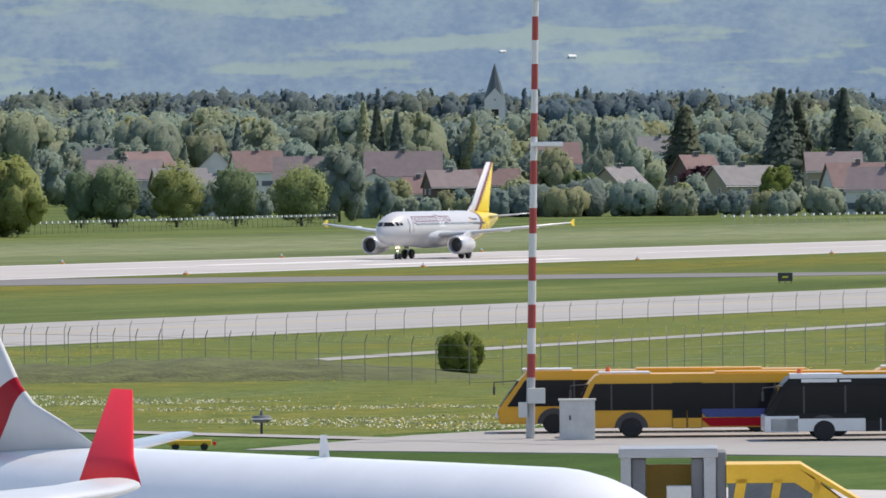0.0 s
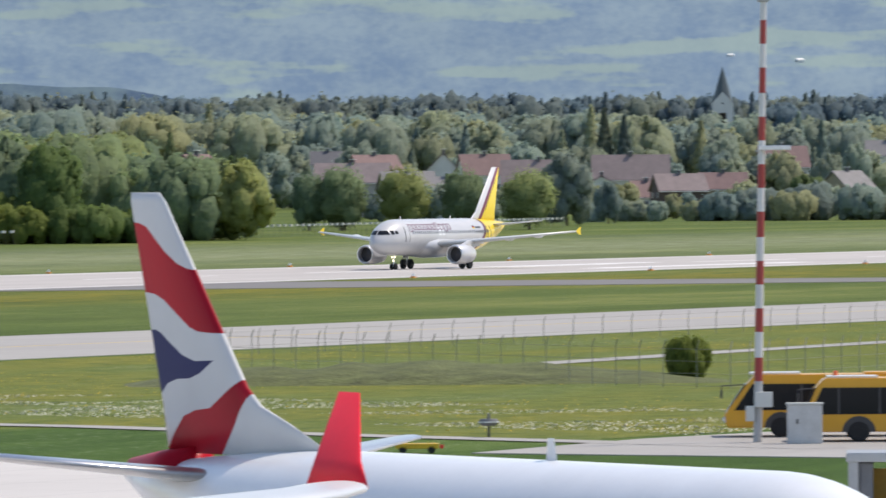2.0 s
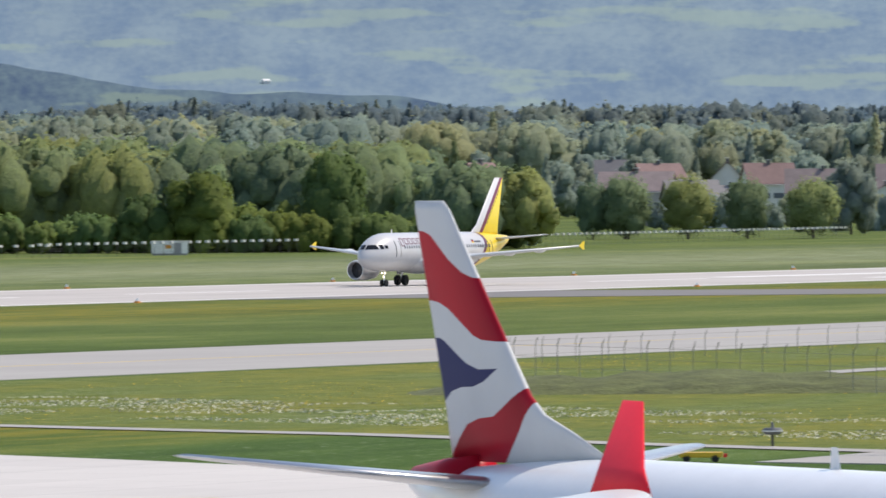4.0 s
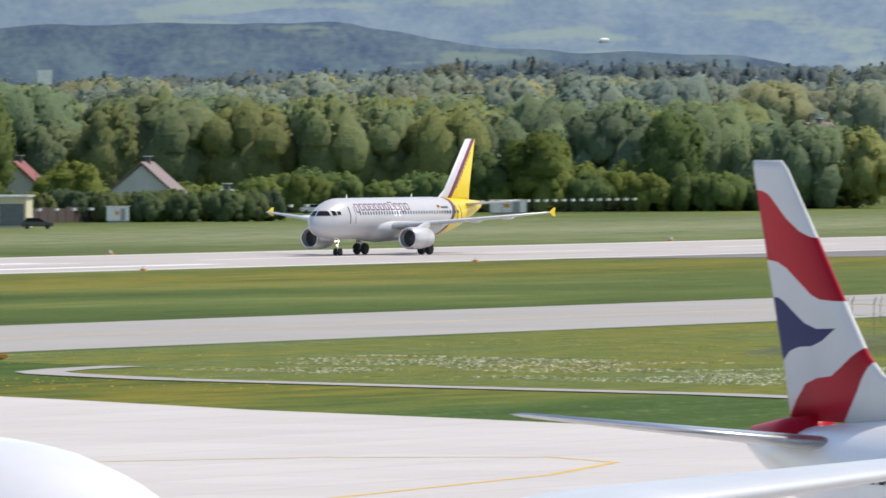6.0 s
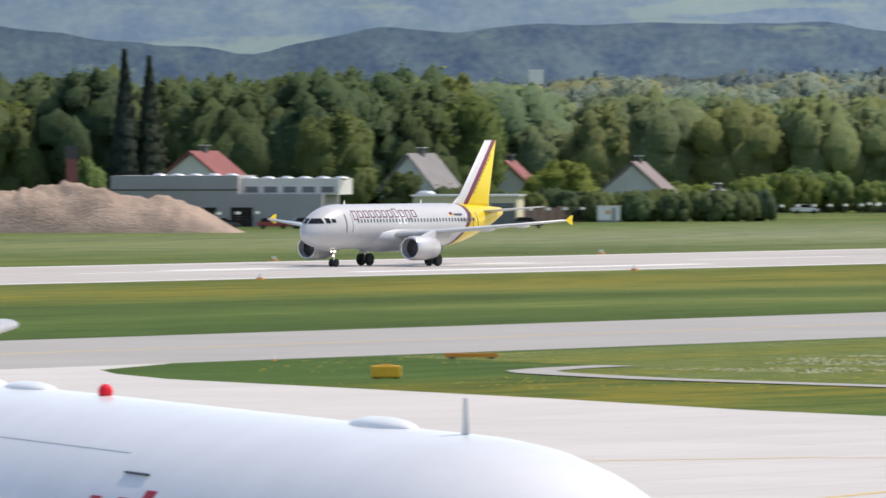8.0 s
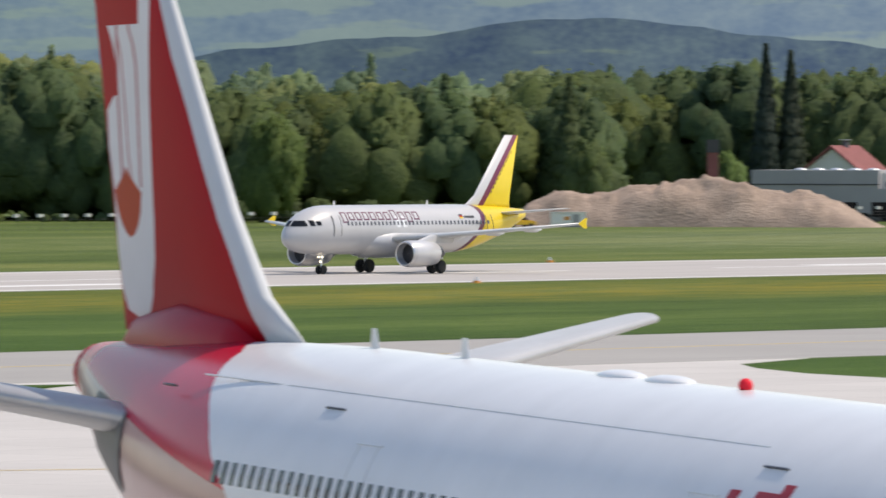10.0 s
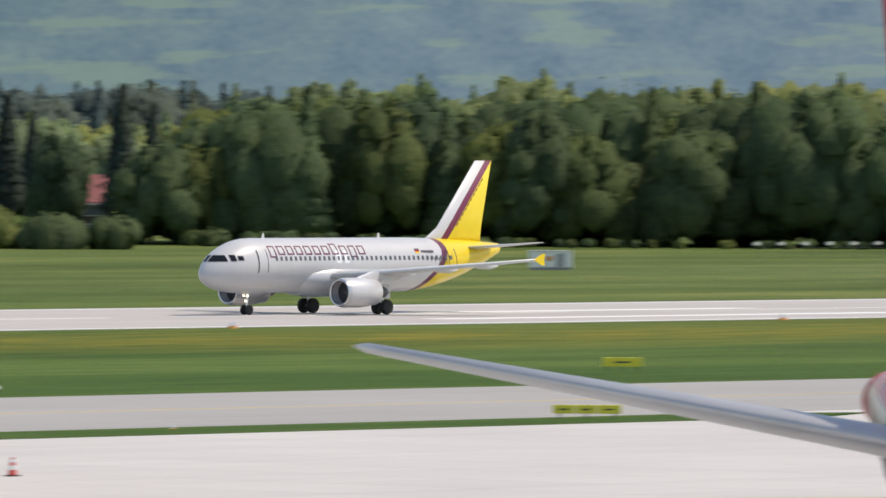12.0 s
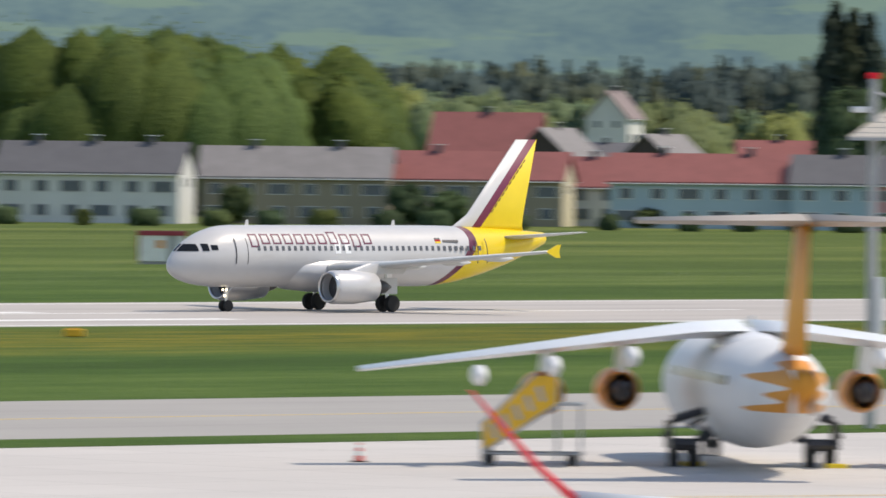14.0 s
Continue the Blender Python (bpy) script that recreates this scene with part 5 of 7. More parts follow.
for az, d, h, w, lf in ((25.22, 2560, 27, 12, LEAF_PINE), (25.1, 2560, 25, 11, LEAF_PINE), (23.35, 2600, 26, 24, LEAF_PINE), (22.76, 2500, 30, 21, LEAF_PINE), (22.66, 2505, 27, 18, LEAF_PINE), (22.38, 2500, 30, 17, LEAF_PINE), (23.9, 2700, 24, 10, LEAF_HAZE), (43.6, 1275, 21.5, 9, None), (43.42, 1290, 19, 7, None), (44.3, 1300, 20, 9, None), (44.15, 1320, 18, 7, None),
                        (34.9, 1410, 25, 8, None), (34.75, 1412, 24, 8, None)):
    tree("fir", az, d, h, w, lf)
for az in (46.06, 46.17, 46.28):
    tree("poplar", az, 1480, 34 + 8 * (az - 46.1), 6.5, LEAF_DARK)
tree("fir", 24.33, 2300, 9, 8, LEAF_DARK)
tree("broad", 23.2, 2200, 11, 17, LEAF_RED, "broad copper-red leafy tree beside the farmhouse")
bx, by = 473.1, 217.7
tree("bush", math.degrees(math.atan2(by, bx)), math.hypot(bx, by), 2.5, 2.5, LEAF_BRIGHT, "green bush standing beside the wire fence", category="bush")


# ---------------------------------------------------------------- buildings
WALL_WHITE = surface("wall_white", (0.62, 0.62, 0.59), 0.9, scale=0.3, vary=0.1)
WALL_CREAM = surface("wall_cream", (0.58, 0.53, 0.38), 0.9, scale=0.3, vary=0.1)
WALL_BEIGE = surface("wall_beige", (0.29, 0.255, 0.185), 0.9, scale=0.3, vary=0.1)
WALL_BLUE = surface("wall_blue", (0.36, 0.47, 0.52), 0.9, scale=0.3, vary=0.08)
WALL_PINK = surface("wall_pink", (0.58, 0.30, 0.29), 0.9, scale=0.3, vary=0.08)
WALL_GREY = surface("wall_grey", (0.36, 0.35, 0.35), 0.9, scale=0.15, vary=0.12)
WOOD_DARK = surface("timber_dark", (0.095, 0.07, 0.06), 0.85, scale=0.8, vary=0.2, stretch=(6, 6, 0.5))
ROOF_RED = surface("tiles_red", (0.245, 0.085, 0.08), 0.85, scale=0.5, vary=0.15, fine=6.0, bump=0.05)
# Haze over the far village is mixed into the next two tile colours.
ROOF_HAZED = surface("tiles_red_hazed", (0.215, 0.14, 0.132), 0.85, scale=0.5, vary=0.15, fine=6.0, bump=0.05)
ROOF_BROWN = surface("tiles_brown", (0.225, 0.18, 0.178), 0.85, scale=0.5, vary=0.15, fine=6.0, bump=0.05)
ROOF_GREY = surface("tiles_grey", (0.215, 0.205, 0.205), 0.85, scale=0.5, vary=0.15, fine=6.0, bump=0.05)
ROOF_DARK = surface("tiles_dark", (0.11, 0.11, 0.12), 0.8, scale=0.5, vary=0.12, fine=6.0, bump=0.05)
PANE = surface("window_pane", (0.10, 0.125, 0.15), 0.15, vary=0.2)
METAL_BRIGHT = surface("sheet_metal", (0.72, 0.73, 0.74), 0.35, 0.5)


def facing(az, d, turn=0.0, z=0.0):
    """A pose whose x axis runs to the right for a viewer at the camera's stand, and whose -y side faces him."""
    x, y = way(az, d)
    return pose(x, y, z, 0, 0, az - 90 + turn)


def house(az, d, length, depth, eaves, ridge, wall, roof, label, turn=0.0, floors=2, gable=None, chimneys=1, name="house", bay=3.2, base=0.0, hidden=1.0):
    """A gabled house: walls, two roof slopes, chimneys, windows with frames and a door."""
    t = thing(name, label, "house", facing(az, d, turn, base))
    L, D = length / 2, depth / 2
    w = bmesh.new()
    ring = [(-D, -hidden), (D, -hidden), (D, eaves), (0, ridge - 0.25), (-D, eaves)]
    a = [w.verts.new((-L, y, z)) for y, z in ring]
    b = [w.verts.new((L, y, z)) for y, z in ring]
    for i in range(5):
        w.faces.new((a[i], a[(i + 1) % 5], b[(i + 1) % 5], b[i]))
    w.faces.new(a[::-1])
    w.faces.new(b)
    body = part("wall", w, wall, t)
    if gable is not None:
        for side in (-1, 1):
            part("gable_wall", skin([[(side * (L + e), -D + 0.02, -hidden), (side * (L + e), D - 0.02, -hidden), (side * (L + e), D - 0.02, eaves), (side * (L + e), 0, ridge - 0.4), (side * (L + e), -D + 0.02, eaves)] for e in (-0.05, 0.06)]), gable, body)
    run = math.hypot(D, ridge - eaves)
    for side in (-1, 1):
        over = 0.6
        oy, oz = over * D / run, over * (ridge - eaves) / run
        r = bmesh.new()
        pts = [(0.0, ridge), (side * (D + oy), eaves - oz), (side * (D + oy), eaves - oz + 0.28), (0.0, ridge + 0.3)]
        p = [r.verts.new((-L - 0.5, y, z)) for y, z in pts]
        q = [r.verts.new((L + 0.5, y, z)) for y, z in pts]
        for i in range(4):
            r.faces.new((p[i], p[(i + 1) % 4], q[(i + 1) % 4], q[i]))
        r.faces.new(p[::-1])
        r.faces.new(q)
        slope = part("roof", r, roof, t)
        part("gutter", tubes([((-L - 0.5, side * (D + oy + 0.06), eaves - oz), (L + 0.5, side * (D + oy + 0.06), eaves - oz), 0.08)], 6), METAL_BRIGHT, slope)
    for k in range(chimneys):
        x = -L + (k + 0.6) * length / (chimneys + 0.2)
        c = part("chimney", boxes((x - 0.4, x + 0.4, -0.5, 0.3, ridge - 0.5, ridge + 1.0)), ROOF_DARK, t)
        part("chimney_cap", boxes((x - 0.7, x + 0.7, -0.7, 0.5, ridge + 1.05, ridge + 1.16)), METAL_BRIGHT, c, "bright metal chimney cap")
    frame_mesh, pane_mesh = None, None
    n = max(1, int(length / bay))
    tall = (eaves - 0.4) / floors
    for f in range(floors):
        for k in range(n):
            x = -L + (k + 0.5) * length / n
            z = f * tall + 0.9
            wide = 0.9 if (k + f) % 3 else 1.5
            win = part("window", boxes((x - wide, x + wide, -D - 0.06, -D + 0.1, z, z + min(1.5, tall - 1.0))), WALL_WHITE if wall != WALL_WHITE else WALL_GREY, body)
            part("pane", boxes((x - wide + 0.12, x + wide - 0.12, -D - 0.09, -D - 0.03, z + 0.12, z + min(1.5, tall - 1.0) - 0.1)), PANE, win, "dark window pane")
    for k in (-1, 1):
        for side in (-1, 1):
            z = max(1.0, eaves - 2.0)
            win = part("window", boxes((side * L - 0.1, side * L + 0.1, k * D * 0.45 - 0.6, k * D * 0.45 + 0.6, z, z + 1.4)), WALL_WHITE, body)
            part("pane", boxes((side * L - 0.13, side * L + 0.13, k * D * 0.45 - 0.48, k * D * 0.45 + 0.48, z + 0.12, z + 1.28)), PANE, win, "dark window pane")
    return t


VILLAGE = [
    (25.06, 2500, 20, 10, 8.0, 14.2, WALL_WHITE, ROOF_BROWN, "large white farmhouse with a brown tiled roof", 0, 2),
    (25.24, 2400, 9, 10.5, 6.0, 9.0, WALL_WHITE, ROOF_BROWN, "white gabled house with a brown roof", 90, 2),
    (25.42, 2420, 12, 8, 5.0, 8.6, WALL_WHITE, ROOF_BROWN, "long white farm wing with a brown roof", 0, 1),
    (24.97, 2440, 8, 7, 3.6, 7.4, WALL_WHITE, ROOF_HAZED, "small white house with a red roof", 20, 1),
    (24.77, 2420, 12.5, 10, 5.2, 9.2, WOOD_DARK, ROOF_BROWN, "dark timber barn with a brown roof", 15, 1),
    (24.5, 2440, 12, 9, 5.5, 9.4, WALL_BEIGE, ROOF_HAZED, "plain house with a red roof greyed by haze", 0, 1),
    (24.14, 2600, 13, 11, 11.0, 16.4, WALL_WHITE, ROOF_HAZED, "tall white house with a red hipped roof", 10, 3),
    (26.75, 2200, 17, 11, 8.2, 12.4, WALL_GREY, ROOF_BROWN, "long low building with a weathered brown roof", -8, 2),
    (26.42, 2180, 12, 10, 6.5, 10.4, WALL_GREY, ROOF_GREY, "grey building with a weathered grey roof", 12, 2),
    (26.18, 2100, 12, 9, 6.6, 9.2, WALL_WHITE, ROOF_GREY, "white house with a flat grey roof", 0, 2),
    (26.62, 2480, 12, 9, 11.0, 14.6, WALL_WHITE, ROOF_HAZED, "white house with a bright red roof", 25, 2),
    (26.9, 2600, 9, 9, 12.5, 15.8, WALL_WHITE, ROOF_DARK, "white house with a dark roof", 0, 2),
    (26.2, 2520, 12, 10, 10.0, 15.2, WALL_WHITE, ROOF_BROWN, "white house with a brown tiled roof", 90, 2),
    (25.95, 2500, 13, 9, 9.5, 14.6, WALL_WHITE, ROOF_HAZED, "white house with a dull red roof", 15, 2),
    (25.62, 2460, 19, 10, 7.0, 13.0, WALL_WHITE, ROOF_BROWN, "long white house with a brown roof", 0, 2),
    (27.7, 2000, 10, 9, 9.5, 14.4, WALL_WHITE, ROOF_HAZED, "house with a bright red roof between trees", 60, 2),
    (23.5, 2700, 12, 9, 14.0, 18.0, WALL_WHITE, ROOF_GREY, "pale house with a grey roof", 0, 2),
    (23.28, 2400, 10, 9, 8.0, 12.6, WOOD_DARK, ROOF_HAZED, "dark timber house with a red roof", 35, 2),
    (23.0, 2150, 15, 12, 5.8, 10.0, WALL_BEIGE, ROOF_GREY, "chalet with a wide grey roof and balcony", 30, 2),
    (23.75, 2250, 10, 9, 6.0, 9.8, WALL_BEIGE, ROOF_GREY, "half-hidden house with a grey roof", 50, 2),
    (22.45, 2250, 13, 10, 8.8, 13.0, WALL_BEIGE, ROOF_BROWN, "house with a weathered brown roof", 5, 2),
    (22.3, 2050, 14, 9, 5.6, 10.5, WALL_WHITE, ROOF_HAZED, "house with several red-brown gables", 20, 2),
    (22.12, 1990, 16, 9, 5.2, 9.6, WALL_WHITE, ROOF_BROWN, "low white house with a brown roof", -10, 1),
    (32.56, 1450, 8.5, 10, 3.6, 8.2, WALL_WHITE, ROOF_RED, "white gabled house with a steep red roof", 80, 2),
    (31.78, 1450, 8.5, 10.4, 3.4, 8.0, WALL_WHITE, ROOF_BROWN, "white gabled house with a steep brown roof", 78, 2),
    (33.1, 1385, 8, 9, 4.4, 9.4, WALL_WHITE, ROOF_GREY, "white house with a wide grey roof", 62, 2),
    (34.42, 1390, 9, 10, 6.0, 9.8, WALL_WHITE, ROOF_RED, "white house with a red hipped roof", 65, 2),
    (31.3, 1400, 5, 4.2, 1.8, 4.0, WOOD_DARK, ROOF_GREY, "small timber shed with a grey roof", 70, 1),
    (37.38, 1330, 8, 8, 9.0, 12.6, WALL_WHITE, ROOF_GREY, "house at the wood's edge with a grey roof", 40, 2),
    (45.15, 1500, 24, 12, 6.5, 12.6, WALL_WHITE, ROOF_RED, "large white house with a broad red roof", -8, 2),
    (43.95, 1330, 12, 9, 5.5, 9.0, WOOD_DARK, ROOF_RED, "timber house behind trees with a red roof", 0, 2),
    (45.0, 1700, 26, 12, 13.5, 15.5, WALL_WHITE, ROOF_GREY, "long pale building with a flat grey roof", 0, 3),
    (45.3, 1800, 14, 9, 15.5, 18.5, WALL_GREY, ROOF_BROWN, "tall house with a brown roof", 0, 3),
    (48.36, 1500, 17, 12, 9.5, 15.4, WALL_WHITE, ROOF_RED, "house with a large bright red roof", -10, 2),
    (47.95, 1450, 12, 12, 7.8, 13.0, WOOD_DARK, ROOF_GREY, "dark timber-gabled house with a grey roof", 65, 2),
    (47.3, 1440, 11, 11, 7.8, 12.2, WOOD_DARK, ROOF_GREY, "dark gabled house with a pale roof", 60, 2),
    (47.65, 1460, 18, 9, 8.6, 10.8, WALL_GREY, ROOF_DARK, "low house with a dark roof", 0, 2),
    (46.6, 1420, 12, 9, 8.6, 11.4, WALL_WHITE, ROOF_RED, "house with a red roof behind the row", 0, 2),
    (47.6, 1700, 8, 8, 15.5, 20.0, WALL_WHITE, ROOF_BROWN, "tall pale house among trees", 70, 3),
]
for az, d, ln, dp, ea, ri, wa, ro, la, tu, fl in VILLAGE:
    house(az, d, ln, dp, ea, ri, wa, ro, la, tu, fl)
ROW = [
    (50.75, 1240, 24.5, 10, 6.7, 10.4, WALL_WHITE, ROOF_DARK, "white row house with a dark roof and bright gable", WALL_WHITE, 3, -13),
    (49.52, 1250, 25.0, 10, 6.3, 10.0, WALL_BEIGE, ROOF_GREY, "beige row house with a grey tiled roof", None, 2, -5),
    (48.42, 1252, 24.0, 10, 6.2, 9.6, WALL_BEIGE, ROOF_RED, "beige row house with a red roof and cream gable", WALL_CREAM, 2, -10),
    (47.72, 1262, 8.0, 9, 5.4, 9.0, WALL_WHITE, ROOF_RED, "small link house with a red roof", None, 1, 0),
    (47.03, 1244, 25.0, 10, 6.2, 9.6, WALL_BLUE, ROOF_RED, "pale blue row house with a red roof", None, 2, -4),
    (46.2, 1240, 13.0, 10, 6.2, 9.6, WALL_BLUE, ROOF_DARK, "pale grey-blue row house with a dark roof", None, 1, -4),
    (45.62, 1238, 15.5, 10, 6.2, 9.6, WALL_PINK, ROOF_DARK, "pink row house with a dark roof", WALL_PINK, 1, -12),
]
for az, d, ln, dp, ea, ri, wa, ro, la, ga, ch, tu in ROW:
    tagged(house(az, d, ln, dp, ea, ri, wa, ro, la, tu, 2, ga, ch, "row_house", 3.6), group="row houses beyond the runway")


def church():
    t = thing("church", "pale village church with a dark pointed spire", "church", facing(24.5, 2900))
    part("nave", boxes((-14, -3.2, -5, 5, -1, 14)), WALL_WHITE, t)
    part("nave_roof", plate_y([(-14.5, 13.8), (-3.0, 13.8), (-3.0, 20), (-14.0, 20)], -3.0, 3.0), ROOF_BROWN, t)
    tower = part("tower", boxes((-3.2, 3.2, -3.2, 3.2, -1, 30.5)), WALL_WHITE, t)
    for side in (-1, 1):
        part("tower_gable", plate_y([(-3.2, 30.5), (3.2, 30.5), (0, 34.0)], side * 3.1 - 0.15, side * 3.1 + 0.15), WALL_WHITE, tower)
    part("belfry_opening", boxes((-1.1, 1.1, -3.3, -3.0, 23.5, 27.5)), GLASS_DARK, tower)
    spire = bmesh.new()
    bmesh.ops.create_cone(spire, cap_ends=True, segments=8, radius1=3.4, radius2=0.05, depth=11.5, matrix=Matrix.Translation((0, 0, 36.0)))
    part("spire", spire, surface("spire_copper", (0.07, 0.095, 0.105), 0.6), t, "dark grey-green spire")


church()


def hall():
    t = thing("industrial_hall", "low grey industrial hall with roof domes and white window band", "building", facing(34.3, 1272, -10))
    part("wall", boxes((-15.5, 2.0, 0, 14, 0, 6.9)), WALL_GREY, t)
    part("wall", boxes((2.0, 13.5, 0, 14, 0, 4.4)), WALL_GREY, t)
    band = part("window_band", boxes((2.0, 15.5, 2.0, 13, 4.3, 6.5)), WALL_WHITE, t, "white upper storey")
    for k in range(5):
        part("pane", boxes((2.6 + 2.6 * k, 4.4 + 2.6 * k, 1.95, 2.05, 4.6, 5.4)), PANE, band)
    part("eaves_line", boxes((-15.6, 2.05, -0.08, 0.1, 4.9, 5.05)), DARK_METAL, t)
    for k in range(11):
        dome = bmesh.new()
        x = -9.5 + 2.5 * k
        z = 6.85 if x < 14 else 6.0
        bmesh.ops.create_uvsphere(dome, u_segments=14, v_segments=8, radius=1.0, matrix=Matrix.Translation((x, 4.0, 6.5 if x > 2 else 6.9)) @ Matrix.Diagonal((0.95, 0.95, 0.3, 1)))
        part("roof_dome", dome, METAL_BRIGHT, t, smooth=True)
    for k in range(3):
        part("dark_door", boxes((-9 + 5 * k, -6 + 5 * k, -0.06, 0.05, 0.0, 2.6)), GLASS_DARK, t)
    u = thing("workshop", "flat cream workshop with a wide garage front", "building", facing(32.9, 1262, -6))
    part("wall", boxes((-5.5, 8.5, 0, 9, 0, 4.1)), WALL_CREAM, u)
    part("roof", boxes((-5.8, 8.8, -0.3, 9.2, 4.1, 4.35)), METAL_BRIGHT, u)
    part("garage_front", boxes((-4.6, 4.4, -0.07, 0.05, 0.3, 2.9)), surface("pale_panels", (0.45, 0.44, 0.42), 0.7), u)
    part("glass_front", boxes((4.9, 8.2, -0.07, 0.05, 0.3, 3.2)), PANE, u)
    for k in range(3):
        dome = bmesh.new()
        bmesh.ops.create_uvsphere(dome, u_segments=14, v_segments=8, radius=1.0, matrix=Matrix.Translation((-8.2 + 3.0 * k - 2.0, 4.0, 4.5)) @ Matrix.Diagonal((1.3, 1.0, 0.35, 1)))
        if k > 1:
            part("roof_dome", dome, METAL_BRIGHT, u, smooth=True)
        else:
            dome.free()
    c = thing("freight_container", "dark freight container beside the hall", "container", facing(33.52, 1245, -6))
    part("box", boxes((-2.6, 2.4, 0, 2.4, 0, 2.6)), DARK_METAL, c)
    part("roof", boxes((-2.7, 2.5, -0.1, 2.5, 2.6, 2.7)), METAL_BRIGHT, c)
    s = thing("storage_tank", "pale grey sheet-metal storage hut", "hut", facing(33.2, 1245, -6))
    part("shell", boxes((-2.4, 2.4, 0, 2.6, 0, 2.5)), METAL_BRIGHT, s)
    part("lid", boxes((-2.5, 2.5, -0.1, 2.7, 2.5, 2.65)), WALL_GREY, s)


hall()


def gravel_mound():
    """An uneven heap of gravel and soil."""
    cols, rows = 90, 26
    verts, quads = [], []
    for j in range(rows + 1):
        for i in range(cols + 1):
            u, v = i / cols, j / rows
            h = max(0.0, math.sin(math.pi * v)) ** 0.8 * np.interp(u, [0, 0.06, 0.16, 0.28, 0.42, 0.5, 0.62, 0.74, 0.84, 1.0], [0, 3.2, 4.6, 4.2, 6.0, 5.6, 5.5, 4.2, 4.1, 0])
            h *= 1 + 0.22 * noise.noise(Vector((u * 14, v * 4, 0.3))) + 0.12 * noise.noise(Vector((u * 45, v * 14, 2.0)))
            verts.append((-24 + 48 * u, 12 * v, h - 0.05))
    for j in range(rows):
        for i in range(cols):
            a = j * (cols + 1) + i
            quads.append((a, a + 1, a + cols + 2, a + cols + 1))
    me = raw_mesh("gravel_mound", verts, quads)
    ob = structure("gravel_mound", me, surface("gravel", (0.36, 0.27, 0.21), 0.95, scale=0.35, vary=0.3, fine=3.0, bump=0.3), "long brown mound of gravel and soil", "mound", "")
    ob.matrix_basis = facing(35.35, 1192, -6)


gravel_mound()
s = thing("brick_chimney", "square red brick chimney with a black top", "chimney", facing(35.22, 1250))
part("shaft", boxes((-0.75, 0.75, -0.75, 0.75, 0, 9.3)), ROOF_RED, s)
part("cap", boxes((-0.85, 0.85, -0.85, 0.85, 9.3, 11.0)), DARK_METAL, s, "black cap")
s = thing("water_tower", "distant red and white tower over the woods", "tower", facing(32.4, 3200))
part("shaft", boxes((-2.2, 2.2, -2.2, 2.2, 0, 30)), ROOF_RED, s)
part("head", boxes((-2.5, 2.5, -2.5, 2.5, 30, 35)), METAL_BRIGHT, s, "pale head")
for az, share in ((24.03, 0.0107), (29.0, 0.0099), (24.45, 0.0112)):
    far = min(range(4060, 4800, 5), key=lambda d: abs((hill_height(az, d, 4050, 4900, far_crest) - EYE) / d - share))
    s = thing("hillside_house", "small bright house on the far hillside", "house", facing(az, far, 20, hill_height(az, far, 4050, 4900, far_crest)))
    k = 0.45 if share < 0.011 else 0.35
    part("wall", boxes((-3.4 * k, 3.4 * k, -3 * k, 3 * k, -2.5, 1.2)), WALL_WHITE, s)
    part("roof", skin([[(e * 4.0 * k, y, z) for y, z in ((-3.6 * k, 0.9), (0, 0.9 + 2.1 * k), (3.6 * k, 0.9), (3.6 * k, 0.75), (-3.6 * k, 0.75))] for e in (-1, 1)]), LINE_WHITE, s, "bright sunlit roof")


# ---------------------------------------------------------------- vehicles and apron equipment
BUS_YELLOW = surface("bus_yellow", (0.72, 0.36, 0.018), 0.38, coat=0.2, scale=0.6, vary=0.08)
BUS_WHITE = surface("bus_white", (0.70, 0.71, 0.72), 0.35, coat=0.2, vary=0.06)
BLUE = surface("blue_paint", (0.03, 0.055, 0.22), 0.4)
GREY_STEEL = surface("grey_steel", (0.36, 0.37, 0.38), 0.45, 0.3)
STAIR_YELLOW = surface("stair_yellow", (0.74, 0.43, 0.02), 0.4, vary=0.1)
RUBBER_GREY = surface("bellows_grey", (0.16, 0.165, 0.175), 0.8)


def bus_outline(lean):
    return [(0.0, 0.45), (0.12, 1.05), (-0.05, 1.3), (-lean, 2.55), (-lean - 0.35, 2.95), (-13.5, 2.98), (-13.8, 2.6), (-13.8, 0.45)]


